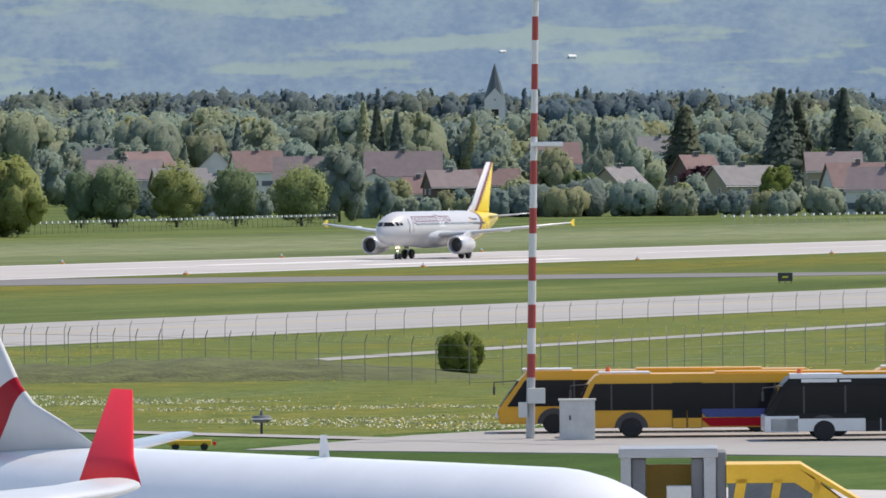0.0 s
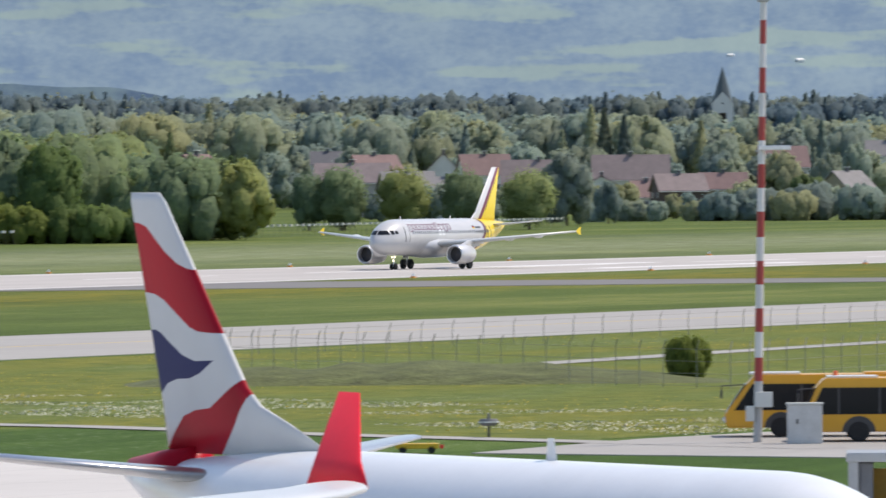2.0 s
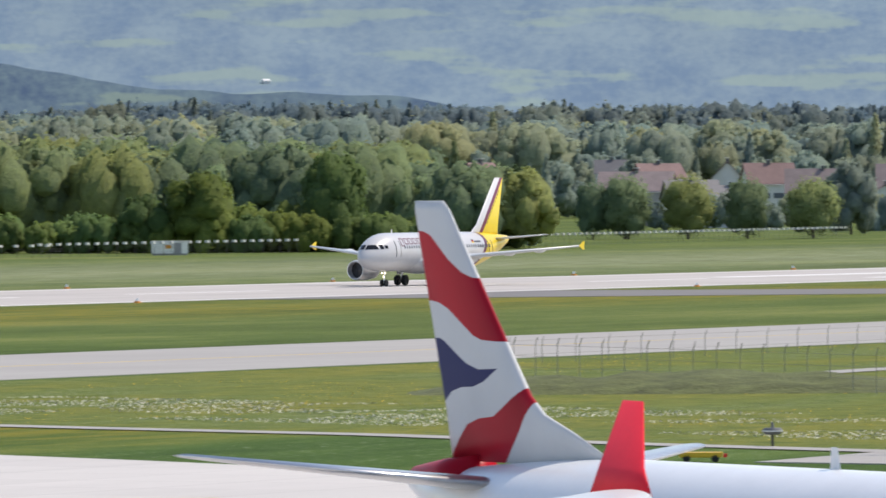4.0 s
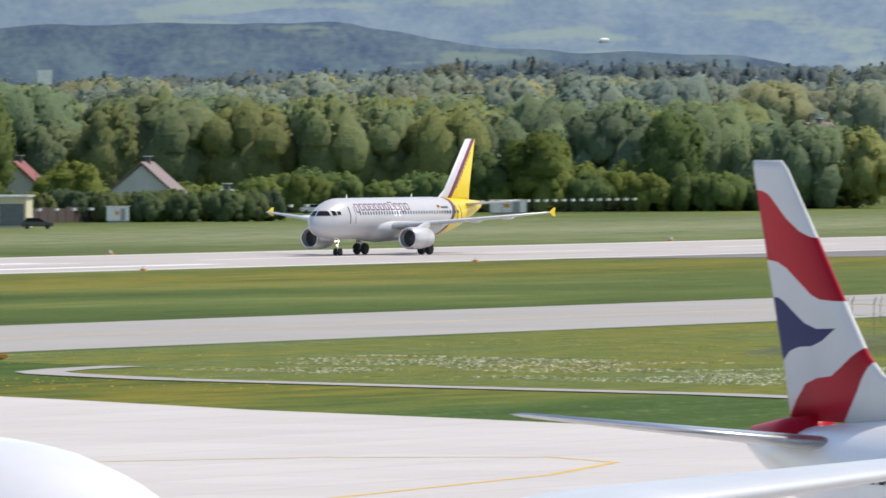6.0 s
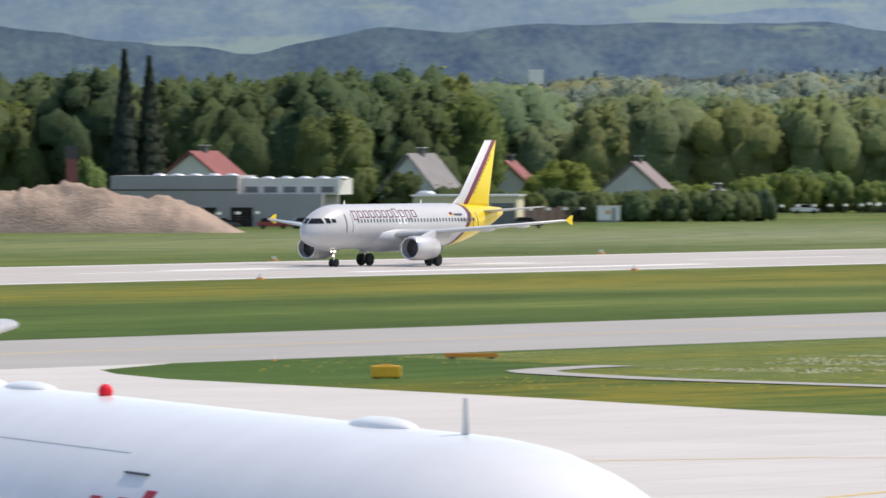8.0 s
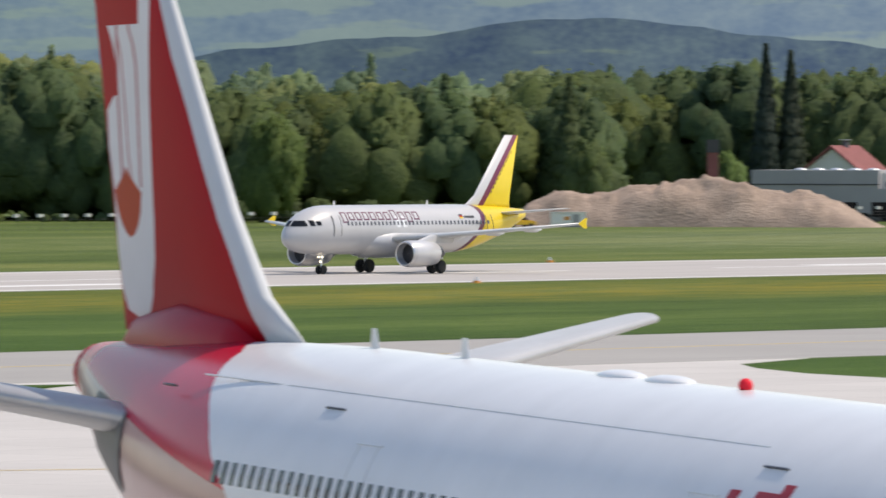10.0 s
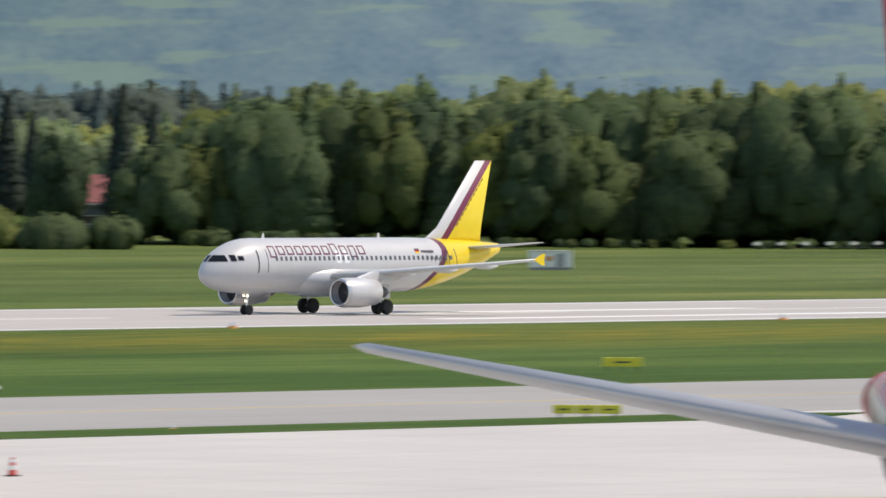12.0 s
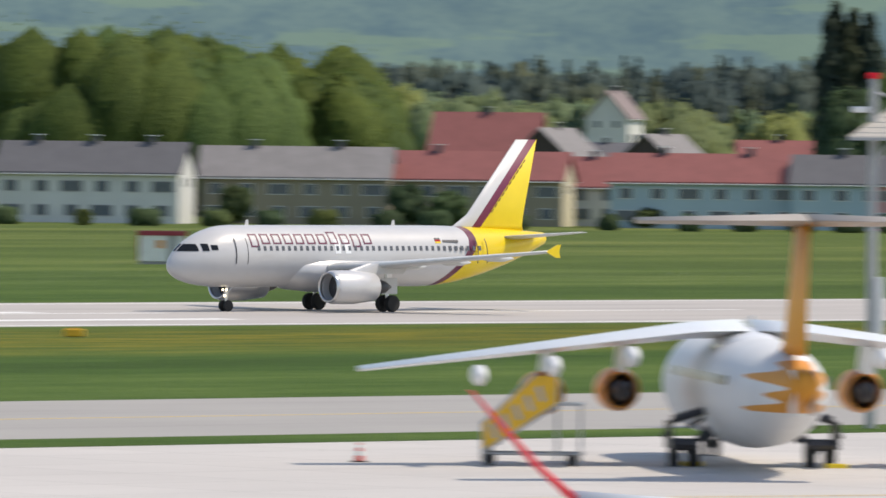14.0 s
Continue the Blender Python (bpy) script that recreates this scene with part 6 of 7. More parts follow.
def bus(name, label, m, paint, skirt, lean, stripes):
    """An apron bus with a low floor: body, window band, doors, wheel arches, wheels, roof unit and lamp."""
    t = thing(name, label, "bus", m @ Matrix.Diagonal((1, 1, 0.92, 1)), "apron buses")
    body = bmesh.new()
    pts = bus_outline(lean)
    a = [body.verts.new((x, 1.5, z)) for x, z in pts]
    b = [body.verts.new((x, -1.5, z)) for x, z in pts]
    n = len(pts)
    for i in range(n):
        body.faces.new((a[i], a[(i + 1) % n], b[(i + 1) % n], b[i]))
    body.faces.new(a)
    body.faces.new(b[::-1])
    bmesh.ops.bevel(body, geom=list(body.edges), offset=0.06, segments=2, affect="EDGES")
    shell = part("body", body, paint, t)
    part("windscreen", skin([[(0.02, y, 1.22), (-lean * 0.9 + 0.03, y, 2.5), (-lean * 0.9 - 0.05, y, 2.5), (-0.06, y, 1.22)] for y in (-1.38, 1.38)]), GLASS_DARK, shell, "large sloping windscreen")
    part("window_band", plate_y([(-lean * 0.25 - 0.1, 1.28), (-lean * 0.9 - 0.3, 2.52), (-13.4, 2.52), (-13.4, 1.28)], 1.47, 1.535), GLASS_DARK, shell, "dark tinted window band")
    for k in range(7):
        x = -1.5 - 1.75 * k
        part("window_pillar", boxes((x - 0.04, x + 0.04, 1.52, 1.55, 1.28, 2.52)), DARK_METAL, shell)
    for x0 in (-4.1, -9.6):
        for k in (0, 1):
            d = part("door", boxes((x0 - 0.66 * k - 0.62, x0 - 0.66 * k, 1.5, 1.565, 0.42, 2.55)), GLASS_DARK, shell, "dark glazed folding door")
            part("door_foot", boxes((x0 - 0.66 * k - 0.6, x0 - 0.66 * k - 0.02, 1.54, 1.575, 0.44, 0.9)), paint, d)
    for x in (-2.35, -11.2):
        part("wheel_arch", plate_y([(x + 0.72 * math.cos(math.pi * k / 10), 0.45 + 0.75 * math.sin(math.pi * k / 10)) for k in range(11)], 1.44, 1.54), DARK_METAL, shell, "dark wheel arch")
        for side in (1, -1):
            wheel(t, "wheel", x, side * 1.42, 0.48, 0.3)
    if stripes:
        for k, mt in enumerate((BLUE, RED)):
            z = 1.32 - 0.42 * k
            part("livery_stripe", plate_y([(-5.55 - 0.15 * k, z - 0.38), (-5.2 - 0.1 * k, z), (-9.4, z), (-9.4, z - 0.38)], 1.49, 1.545 + 0.02), mt, shell, "slanting coloured panel")
    if skirt is not None:
        part("skirt", boxes((-13.8, -0.1, 1.5, 1.545, 0.45, 1.02)), skirt, shell, "white lower side")
        part("front_panel", boxes((-1.3, 0.16, -1.45, 1.545, 0.4, 1.15), bevel=0.05), skirt, shell, "white front panel")
        part("roof_edge", boxes((-13.7, -lean - 0.3, 1.2, 1.53, 2.86, 3.0)), skirt, shell)
        part("brand_bar", boxes((-2.9, -1.4, 1.55, 1.56, 2.68, 2.84)), BUS_WHITE, shell, "white unreadable lettering")
        part("brand_bar", boxes((-3.5, -3.0, 1.55, 1.56, 2.7, 2.8)), BUS_WHITE, shell)
    part("roof_unit", boxes((-3.2, -1.0, -0.9, 0.9, 2.95, 3.06), bevel=0.05), BUS_WHITE, shell, "low white roof unit")
    part("roof_unit", boxes((-11.5, -6.0, -1.0, 1.0, 2.95, 3.05), bevel=0.05), BUS_WHITE if skirt is not None else BUS_YELLOW, shell)
    lamp = bmesh.new()
    tube(lamp, (-1.4, 0, 2.95), (-1.4, 0, 3.28), 0.12, 0.09, 12)
    part("beacon", lamp, surface("beacon_orange", (0.75, 0.12, 0.03), 0.3), shell, "orange beacon")
    for y in (1.0, -1.0):
        lamp = bmesh.new()
        bmesh.ops.create_uvsphere(lamp, u_segments=10, v_segments=6, radius=0.14, matrix=Matrix.Translation((0.05, y, 0.8)))
        part("headlamp", lamp, METAL_BRIGHT, shell)
    part("mirror_arm", tubes([((-lean * 0.8, 1.5, 2.5), (0.25, 1.75, 2.45), 0.025), ((0.25, 1.75, 2.45), (0.25, 1.75, 2.2), 0.025)], 6), DARK_METAL, shell)
    part("mirror", boxes((0.2, 0.3, 1.65, 1.85, 1.85, 2.25), bevel=0.03), DARK_METAL, shell)
    return t


bus("apron_bus", "yellow apron bus with a dark window band, parked", pose(375.9, 171.2, 0.04, 0, 0, 115), BUS_YELLOW, None, 0.9, False)
bus("apron_bus", "yellow apron bus with a blue and red panel, parked", pose(370.4, 165.1, 0.04, 0, 0, 115.5), BUS_YELLOW, None, 0.55, True)
bus("apron_bus", "white apron bus with blackened sides, parked", pose(367.8, 155.1, 0.04, 0, 0, 116), surface("bus_black", (0.018, 0.019, 0.022), 0.4, ior=1.25), BUS_WHITE, 0.6, False)
bus("apron_bus", "yellow apron bus with a white roof, parked behind the others", pose(382.9, 157.1, 0.04, 0, 0, 115), BUS_YELLOW, None, 0.55, False)


def mast():
    """The red and white banded lattice mast with its boxes."""
    t = thing("warning_mast", "tall red and white banded mast with a grey box", "mast", pose(368.3, 166.3, 0, 0, 0, 115))
    pole = tubes([((0, 0, 0), (-0.38, 0, 19.3), 0.19, 0.13)], 10)
    part("pole", pole, banded("mast_paint", (0, 0, 1 / 20.0, 0), [(0.0, (0.42, 0.43, 0.44))] + [(0.132 + 0.0515 * k, ((0.36, 0.045, 0.04), (0.66, 0.66, 0.65))[k % 2]) for k in range(17)], 0.5, 0.1, 0.0), t)
    part("lamp_head", boxes((-0.6, -0.1, -0.2, 0.2, 18.9, 19.4), bevel=0.05), GREY_STEEL, t)
    part("switch_box", boxes((-0.65, 0.1, 0.1, 0.45, 1.55, 2.2), bevel=0.02), WALL_WHITE, t, "pale switch box")
    part("switch_box", boxes((0.12, 0.5, 0.0, 0.35, 0.95, 1.6), bevel=0.02), WALL_WHITE, t)
    part("light_arm", tubes([((0, 0, 12.5), (-0.9, 0.1, 12.7), 0.05)], 6), GREY_STEEL, t)
    part("light", boxes((-1.5, -0.1, 0.0, 0.3, 12.55, 12.75), bevel=0.03), METAL_BRIGHT, t)
    c = thing("switch_cabinet", "pale concrete switch cabinet beside the mast", "cabinet", pose(367.2, 163.6, 0.03, 0, 0, 115))
    part("body", boxes((-0.75, 0.75, -0.35, 0.35, 0, 1.68), bevel=0.03), surface("cabinet_grey", (0.55, 0.55, 0.54), 0.7), c)
    part("lid", boxes((-0.8, 0.8, -0.4, 0.4, 1.68, 1.75)), WALL_WHITE, c)
    part("latch", boxes((0.28, 0.34, 0.35, 0.39, 0.85, 1.05)), DARK_METAL, c)


mast()


def boarding_stairs():
    """Covered passenger stairs on wheels: a grey portal with bellows and a yellow sloping canopy."""
    x, y = way(23.35, 229)
    t = thing("boarding_stairs", "yellow covered boarding stairs with a grey canopy portal", "stairs", pose(x, y, 0.04, 0, 0, 23.35 - 90))
    portal = part("portal", boxes((-1.6, -1.35, -1.2, 1.2, 2.4, 4.85), (0.4, 0.7, -1.2, 1.2, 2.4, 4.85), (-1.65, 0.75, -1.25, 1.25, 4.72, 4.95), bevel=0.04), GREY_STEEL, t, "grey portal frame")
    part("bellows", boxes((-1.35, -1.0, -1.05, 1.05, 2.4, 4.7), (0.1, 0.4, -1.05, 1.05, 2.4, 4.7), (0.7, 0.95, -1.1, 1.1, 2.3, 4.85), bevel=0.05), RUBBER_GREY, portal, "dark rubber bellows")
    part("inner_wall", boxes((-1.0, 0.1, 0.9, 1.05, 2.4, 4.5)), STAIR_YELLOW, portal)
    part("control_box", boxes((-0.5, 0.1, -1.3, -0.8, 2.6, 4.05), bevel=0.03), WALL_WHITE, t, "white control box")
    part("platform", boxes((-1.7, 2.6, -1.25, 1.25, 2.2, 2.4)), GREY_STEEL, t)
    for s in (-1.12, 1.12):
        frame_side = part("canopy_side", plate_y([(0.95, 4.45), (2.7, 4.45), (3.9, 3.55), (3.9, 3.25), (2.6, 4.1), (0.95, 4.1)], s - 0.05, s + 0.05), STAIR_YELLOW, t, "yellow canopy frame")
        part("side_panel", plate_y([(0.95, 3.1), (3.9, 3.1), (6.6, 1.0), (6.6, 0.5), (0.95, 0.5)], s - 0.04, s + 0.04), STAIR_YELLOW, t)
        for x0, x1 in ((1.0, 1.25), (1.9, 2.1), (2.9, 3.05)):
            part("canopy_post", plate_y([(x0, 3.1), (x1, 3.1), (x1 + 0.2, 4.2), (x0 + 0.2, 4.2)], s - 0.05, s + 0.05), STAIR_YELLOW, frame_side)
        part("pane", plate_y([(1.0, 3.1), (3.9, 3.1), (3.8, 3.4), (2.7, 4.15), (1.0, 4.15)], s - 0.015, s + 0.015), PANE, frame_side)
    part("canopy_roof", skin([[(0.95, w, 4.45), (2.7, w, 4.45), (6.4, w, 2.2), (6.4, w, 2.3), (2.75, w, 4.55), (0.95, w, 4.55)] for w in (-1.2, 1.2)]), STAIR_YELLOW, t, "yellow sloping canopy")
    part("chassis", boxes((-0.5, 7.0, -1.0, 1.0, 0.45, 0.75)), DARK_METAL, t)
    for x0 in (0.6, 5.6):
        for s in (-1.0, 1.0):
            wheel(t, "wheel", x0, s, 0.4, 0.25)


boarding_stairs()


def mobile_stairs():
    """Open mobile stairs with yellow flanks, pushed against the regional jet."""
    t = thing("mobile_stairs", "yellow and grey mobile aircraft stairs on wheels", "stairs", pose(228.0, 254.6, 0.04, 0, 0, 46.7 - 90))
    for s in (-0.7, 0.7):
        flank = part("flank", plate_y([(-1.3, 0.55), (-1.3, 1.5), (0.55, 3.25), (1.35, 3.25), (1.35, 2.3)], s - 0.05, s + 0.05), STAIR_YELLOW, t, "yellow flank panel")
        part("rail", tubes([((-1.35, s, 1.55), (0.5, s, 3.3), 0.05), ((-1.35, s, 0.5), (1.4, s, 2.25), 0.07), ((-1.35, s, 0.2), (-1.35, s, 1.6), 0.05), ((1.35, s, 0.2), (1.35, s, 3.3), 0.05)], 6), GREY_STEEL, flank, "grey rail")
        for k in range(5):
            part("flank_bar", plate_y([(-0.9 + 0.42 * k, 0.95 + 0.34 * k), (-0.75 + 0.42 * k, 1.05 + 0.34 * k), (-0.95 + 0.42 * k, 1.6 + 0.34 * k), (-1.1 + 0.42 * k, 1.45 + 0.34 * k)], s - 0.06, s + 0.06), GREY_STEEL, flank)
    for k in range(9):
        part("tread", boxes((-1.2 + 0.26 * k, -0.95 + 0.26 * k, -0.65, 0.65, 0.55 + 0.21 * k, 0.6 + 0.21 * k)), GREY_STEEL, t)
    part("platform", boxes((1.2, 2.3, -0.7, 0.7, 2.2, 2.3)), GREY_STEEL, t)
    part("leg_frame", tubes([((2.2, s, 0.1), (2.2, s, 2.2), 0.05) for s in (-0.65, 0.65)] + [((-1.3, s, 0.45), (2.3, s, 0.45), 0.06) for s in (-0.6, 0.6)], 6), GREY_STEEL, t)
    for x0 in (-1.1, 1.9):
        for s in (-0.65, 0.65):
            wheel(t, "wheel", x0, s, 0.22, 0.14, False)


mobile_stairs()


def flood_mast():
    """A lamp mast with a slatted reflector roof and an orange tug at its foot."""
    t = thing("floodlight_mast", "grey floodlight mast with a large slanting slatted reflector", "mast", pose(271.0, 280.9, 0, 0, 0, 45 - 90))
    part("pole", tubes([((0, 0, 0), (0, 0, 14.6), 0.24, 0.17)], 12), GREY_STEEL, t)
    part("top_lamp", boxes((-0.25, 0.25, -0.2, 0.2, 14.5, 14.75), bevel=0.04), BRIGHT_RED, t, "red obstruction lamp")
    part("lamp_box", boxes((-0.9, -0.2, -0.3, 0.3, 13.1, 13.35), bevel=0.04), METAL_BRIGHT, t)
    part("junction_box", boxes((0.15, 0.5, -0.3, 0.1, 3.4, 6.3), bevel=0.03), METAL_BRIGHT, t)
    refl = part("reflector", skin([[(-1.0, -1.0, 12.0), (1.6, -1.0, 12.0), (4.1, 1.3, 13.75), (1.45, 1.3, 13.75)], [(-1.0, -0.95, 12.12), (1.6, -0.95, 12.12), (4.1, 1.35, 13.87), (1.45, 1.35, 13.87)]]), surface("reflector_slats", (0.50, 0.47, 0.42), 0.5, 0.2), t, "slanting pale reflector")
    for k in range(9):
        u = k / 8
        x0, y0, z0 = -1.0 + 2.45 * u, -1.03 + 2.3 * u, 11.97 + 1.75 * u
        part("slat", boxes((x0, x0 + 2.6, y0 - 0.03, y0 + 0.03, z0 - 0.02, z0 + 0.09)), GREY_STEEL, refl)
    part("reflector_rim", tubes([((1.45, 1.33, 13.85), (4.15, 1.33, 13.85), 0.1)], 8), METAL_BRIGHT, refl)
    part("strut", tubes([((0, 0, 11.0), (1.4, 0.3, 12.6), 0.08), ((0, 0, 14.0), (1.5, 0.9, 13.5), 0.05)], 6), GREY_STEEL, t)
    s = thing("notice_board", "red and white chequered board on a stand", "board", pose(279.0, 283.0, 0.03, 0, 0, 45 - 90))
    for k in range(4):
        part("panel", boxes((-1.0 + 0.5 * k, -0.5 + 0.5 * k, -0.04, 0.04, 1.6, 2.6)), (BRIGHT_RED, WALL_WHITE)[k % 2], s)
    part("leg", tubes([((-0.8, 0, 0), (-0.8, 0, 1.7), 0.05), ((0.8, 0, 0), (0.8, 0, 1.7), 0.05)], 6), GREY_STEEL, s)
    g = thing("baggage_tug", "yellow and orange baggage tug beside the mast", "tug", pose(274.8, 278.9, 0.04, 0, 0, -40))
    part("body", boxes((-1.3, 1.2, -0.6, 0.6, 0.25, 0.75), bevel=0.06), STAIR_YELLOW, g)
    part("bonnet", boxes((0.3, 1.25, -0.55, 0.55, 0.7, 1.0), bevel=0.08), ORANGE, g)
    part("cab", boxes((-0.8, 0.1, -0.5, 0.5, 0.7, 1.5), bevel=0.06), STAIR_YELLOW, g)
    for x0 in (-0.9, 0.8):
        for q in (-0.55, 0.55):
            wheel(g, "wheel", x0, q, 0.26, 0.18, False)


flood_mast()


def cone(x, y, k=1.0):
    t = thing("traffic_cone", "red and white striped traffic cone on the apron", "cone", pose(x, y, 0.04) @ Matrix.Diagonal((k, k, k, 1)), "apron cones")
    part("foot", boxes((-0.24, 0.24, -0.24, 0.24, 0, 0.05), bevel=0.015), TYRE, t)
    part("body", tubes([((0, 0, 0.05), (0, 0, 0.75), 0.19, 0.05)], 16), banded("cone_paint", (0, 0, 1.0, 0), [(0.0, (0.62, 0.05, 0.03)), (0.25, (0.7, 0.7, 0.68)), (0.42, (0.62, 0.05, 0.03)), (0.55, (0.7, 0.7, 0.68)), (0.66, (0.62, 0.05, 0.03))], 0.5), t)
    return t


cone(251.5, 245.1, 0.95)
cone(224.9, 259.9, 0.95)


def direction_sign(x, y, w, h, panels, az):
    t = thing("taxiway_sign", "low yellow and black taxiway direction sign", "sign", pose(x, y, 0.03, 0, 0, az - 90), "taxiway signs")
    for k, (x0, x1, mat) in enumerate(panels):
        p = part("panel", boxes((w * x0, w * x1, -0.12, 0.12, 0.25, 0.25 + h), bevel=0.02), mat, t)
        bar = DARK_METAL if mat == LINE_YELLOW_SIGN else LINE_YELLOW_SIGN
        part("marking", boxes((w * (x0 + (x1 - x0) * 0.3), w * (x0 + (x1 - x0) * 0.7), -0.14, -0.1, 0.25 + h * 0.4, 0.25 + h * 0.58)), bar, p, "unreadable marking")
    for q in (-0.4, 0.0, 0.4):
        part("leg", tubes([((w * q, 0, 0), (w * q, 0, 0.3), 0.04)], 6), DARK_METAL, t)
    return t


LINE_YELLOW_SIGN = surface("sign_yellow", (0.84, 0.70, 0.05), 0.45)
direction_sign(327.0, 282.0, 3.15, 0.4, ((-0.5, -0.18, LINE_YELLOW_SIGN), (-0.17, 0.14, LINE_YELLOW_SIGN), (0.15, 0.5, LINE_YELLOW_SIGN)), 41)
direction_sign(402.5, 344.5, 2.2, 0.5, ((-0.5, 0.5, LINE_YELLOW_SIGN),), 40.5)
s = direction_sign(824.6, 345.7, 1.4, 0.8, ((-0.5, 0.5, DARK_METAL),), 23)
tagged(s, "black runway distance board on short legs")
def marker_block(x, y, turn, label, k=1.0):
    t = thing("marker_block", label, "marker", pose(x, y, 0, 0, 0, turn) @ Matrix.Diagonal((k, k, k, 1)))
    part("block", boxes((-0.75, 0.75, -0.4, 0.4, 0.05, 0.65), bevel=0.1), surface("marker_yellow", (0.78, 0.42, 0.02), 0.5), t)
    part("lid", boxes((-0.3, 0.3, -0.25, 0.25, 0.65, 0.72), bevel=0.03), surface("marker_lid", (0.6, 0.3, 0.02), 0.5), t)
    part("foot", boxes((-0.6, -0.3, -0.3, 0.3, 0, 0.06), (0.3, 0.6, -0.3, 0.3, 0, 0.06)), DARK_METAL, t)


marker_block(392.1, 257.7, -58, "yellow plastic marker block in the grass")
marker_block(346.5, 425.9, -40, "small orange marker block beside the runway", 0.75)
t = thing("barrier_board", "long low orange barrier lying in the grass", "barrier", pose(429.3, 276.6, 0, 0, 0, -58))
part("board", boxes((-1.45, 1.45, -0.08, 0.08, 0.08, 0.32), bevel=0.03), ORANGE, t)
part("foot", boxes((-1.2, -0.9, -0.25, 0.25, 0, 0.1), (0.9, 1.2, -0.25, 0.25, 0, 0.1)), DARK_METAL, t)
t = thing("ground_beacon", "dark round ground lamp on a short stand in the grass", "lamp", pose(372.2, 181.0, 0, 0, 0, -64))
part("head", lathe_z := tubes([((0, 0, 0.55), (0, 0, 0.72), 0.32, 0.45), ((0, 0, 0.72), (0, 0, 0.85), 0.45, 0.38), ((0, 0, 0.85), (0, 0, 1.1), 0.08, 0.05)], 16), RUBBER_GREY, t)
part("band", tubes([((0, 0, 0.69), (0, 0, 0.74), 0.47, 0.47)], 16), METAL_BRIGHT, t, "pale band")
part("stand", tubes([((0, 0, 0), (0, 0, 0.6), 0.06)], 8), DARK_METAL, t)
t = thing("service_cart", "low yellow service cart with a red lamp", "cart", pose(352.0, 174.5, 0, 0, 0, -64))
part("deck", boxes((-0.9, 0.9, -0.4, 0.4, 0.2, 0.42), bevel=0.04), STAIR_YELLOW, t)
part("lamp", boxes((0.95, 1.1, -0.1, 0.1, 0.2, 0.35)), BRIGHT_RED, t)
for x0 in (-0.6, 0.6):
    wheel(t, "wheel", x0, -0.35, 0.16, 0.1, False)
    wheel(t, "wheel", x0, 0.35, 0.16, 0.1, False)


def hut(x, y, w, h, az, label, end=None):
    t = thing("equipment_hut", label, "hut", pose(x, y, 0, 0, 0, az - 90))
    part("wall", boxes((-w / 2, w / 2, 0, 2.2, 0.25, h), bevel=0.03), METAL_BRIGHT, t)
    part("roof", boxes((-w / 2 - 0.12, w / 2 + 0.12, -0.12, 2.32, h, h + 0.12)), WALL_WHITE, t)
    part("plinth", boxes((-w / 2 + 0.1, w / 2 - 0.1, 0.1, 2.1, 0, 0.26)), WALL_GREY, t)
    part("door", boxes((w * 0.12, w * 0.32, -0.04, 0.02, 0.3, h * 0.9)), WALL_GREY, t)
    part("notice", boxes((-w * 0.12, w * 0.04, -0.05, 0.02, h * 0.5, h * 0.75)), ORANGE, t, "orange notice")
    if end is not None:
        for sx in (-1, 1):
            part("end_panel", boxes((sx * (w / 2) - 0.06, sx * (w / 2) + 0.06, -0.05, 2.25, 0.25, h + 0.05)), end, t, "red end panel")
        part("fascia", boxes((-w / 2 - 0.1, w / 2 + 0.1, -0.16, 0.0, h - 0.3, h + 0.14)), end, t)


hut(760.1, 660.7, 4.6, 1.95, 41.0, "white equipment hut in the airfield grass")
hut(1259.2, 715.0, 5.6, 2.1, 29.8, "white equipment hut beside the airfield fence")
hut(960.0, 700.0, 4.4, 1.8, 36.9, "pale equipment hut beside the gravel heap")
hut(1130.0, 705.0, 3.2, 2.2, 31.95, "small pale hut with an orange notice")
hut(545.7, 658.2, 4.3, 2.9, 50.3, "white hut with red ends in the airfield grass", surface("hut_red", (0.33, 0.03, 0.05), 0.5))


def car(az, d, turn, paint, label):
    t = thing("car", label, "car", facing(az, d, turn, 0.02), "parked cars")
    body = plate_y([(-2.1, 0.35), (2.15, 0.35), (2.15, 0.75), (1.2, 0.95), (-1.9, 1.0), (-2.15, 0.8)], -0.85, 0.85)
    bmesh.ops.bevel(body, geom=list(body.edges), offset=0.08, segments=2, affect="EDGES")
    b = part("body", body, paint, t)
    part("cabin", plate_y([(-1.85, 0.95), (1.15, 0.92), (0.35, 1.42), (-1.35, 1.45)], -0.72, 0.72), GLASS_DARK, b, "dark glazed cabin")
    part("roof", boxes((-1.3, 0.35, -0.7, 0.7, 1.42, 1.48), bevel=0.02), paint, b)
    for x0 in (-1.3, 1.35):
        for s in (-0.78, 0.78):
            wheel(t, "wheel", x0, s, 0.31, 0.2)
    return t


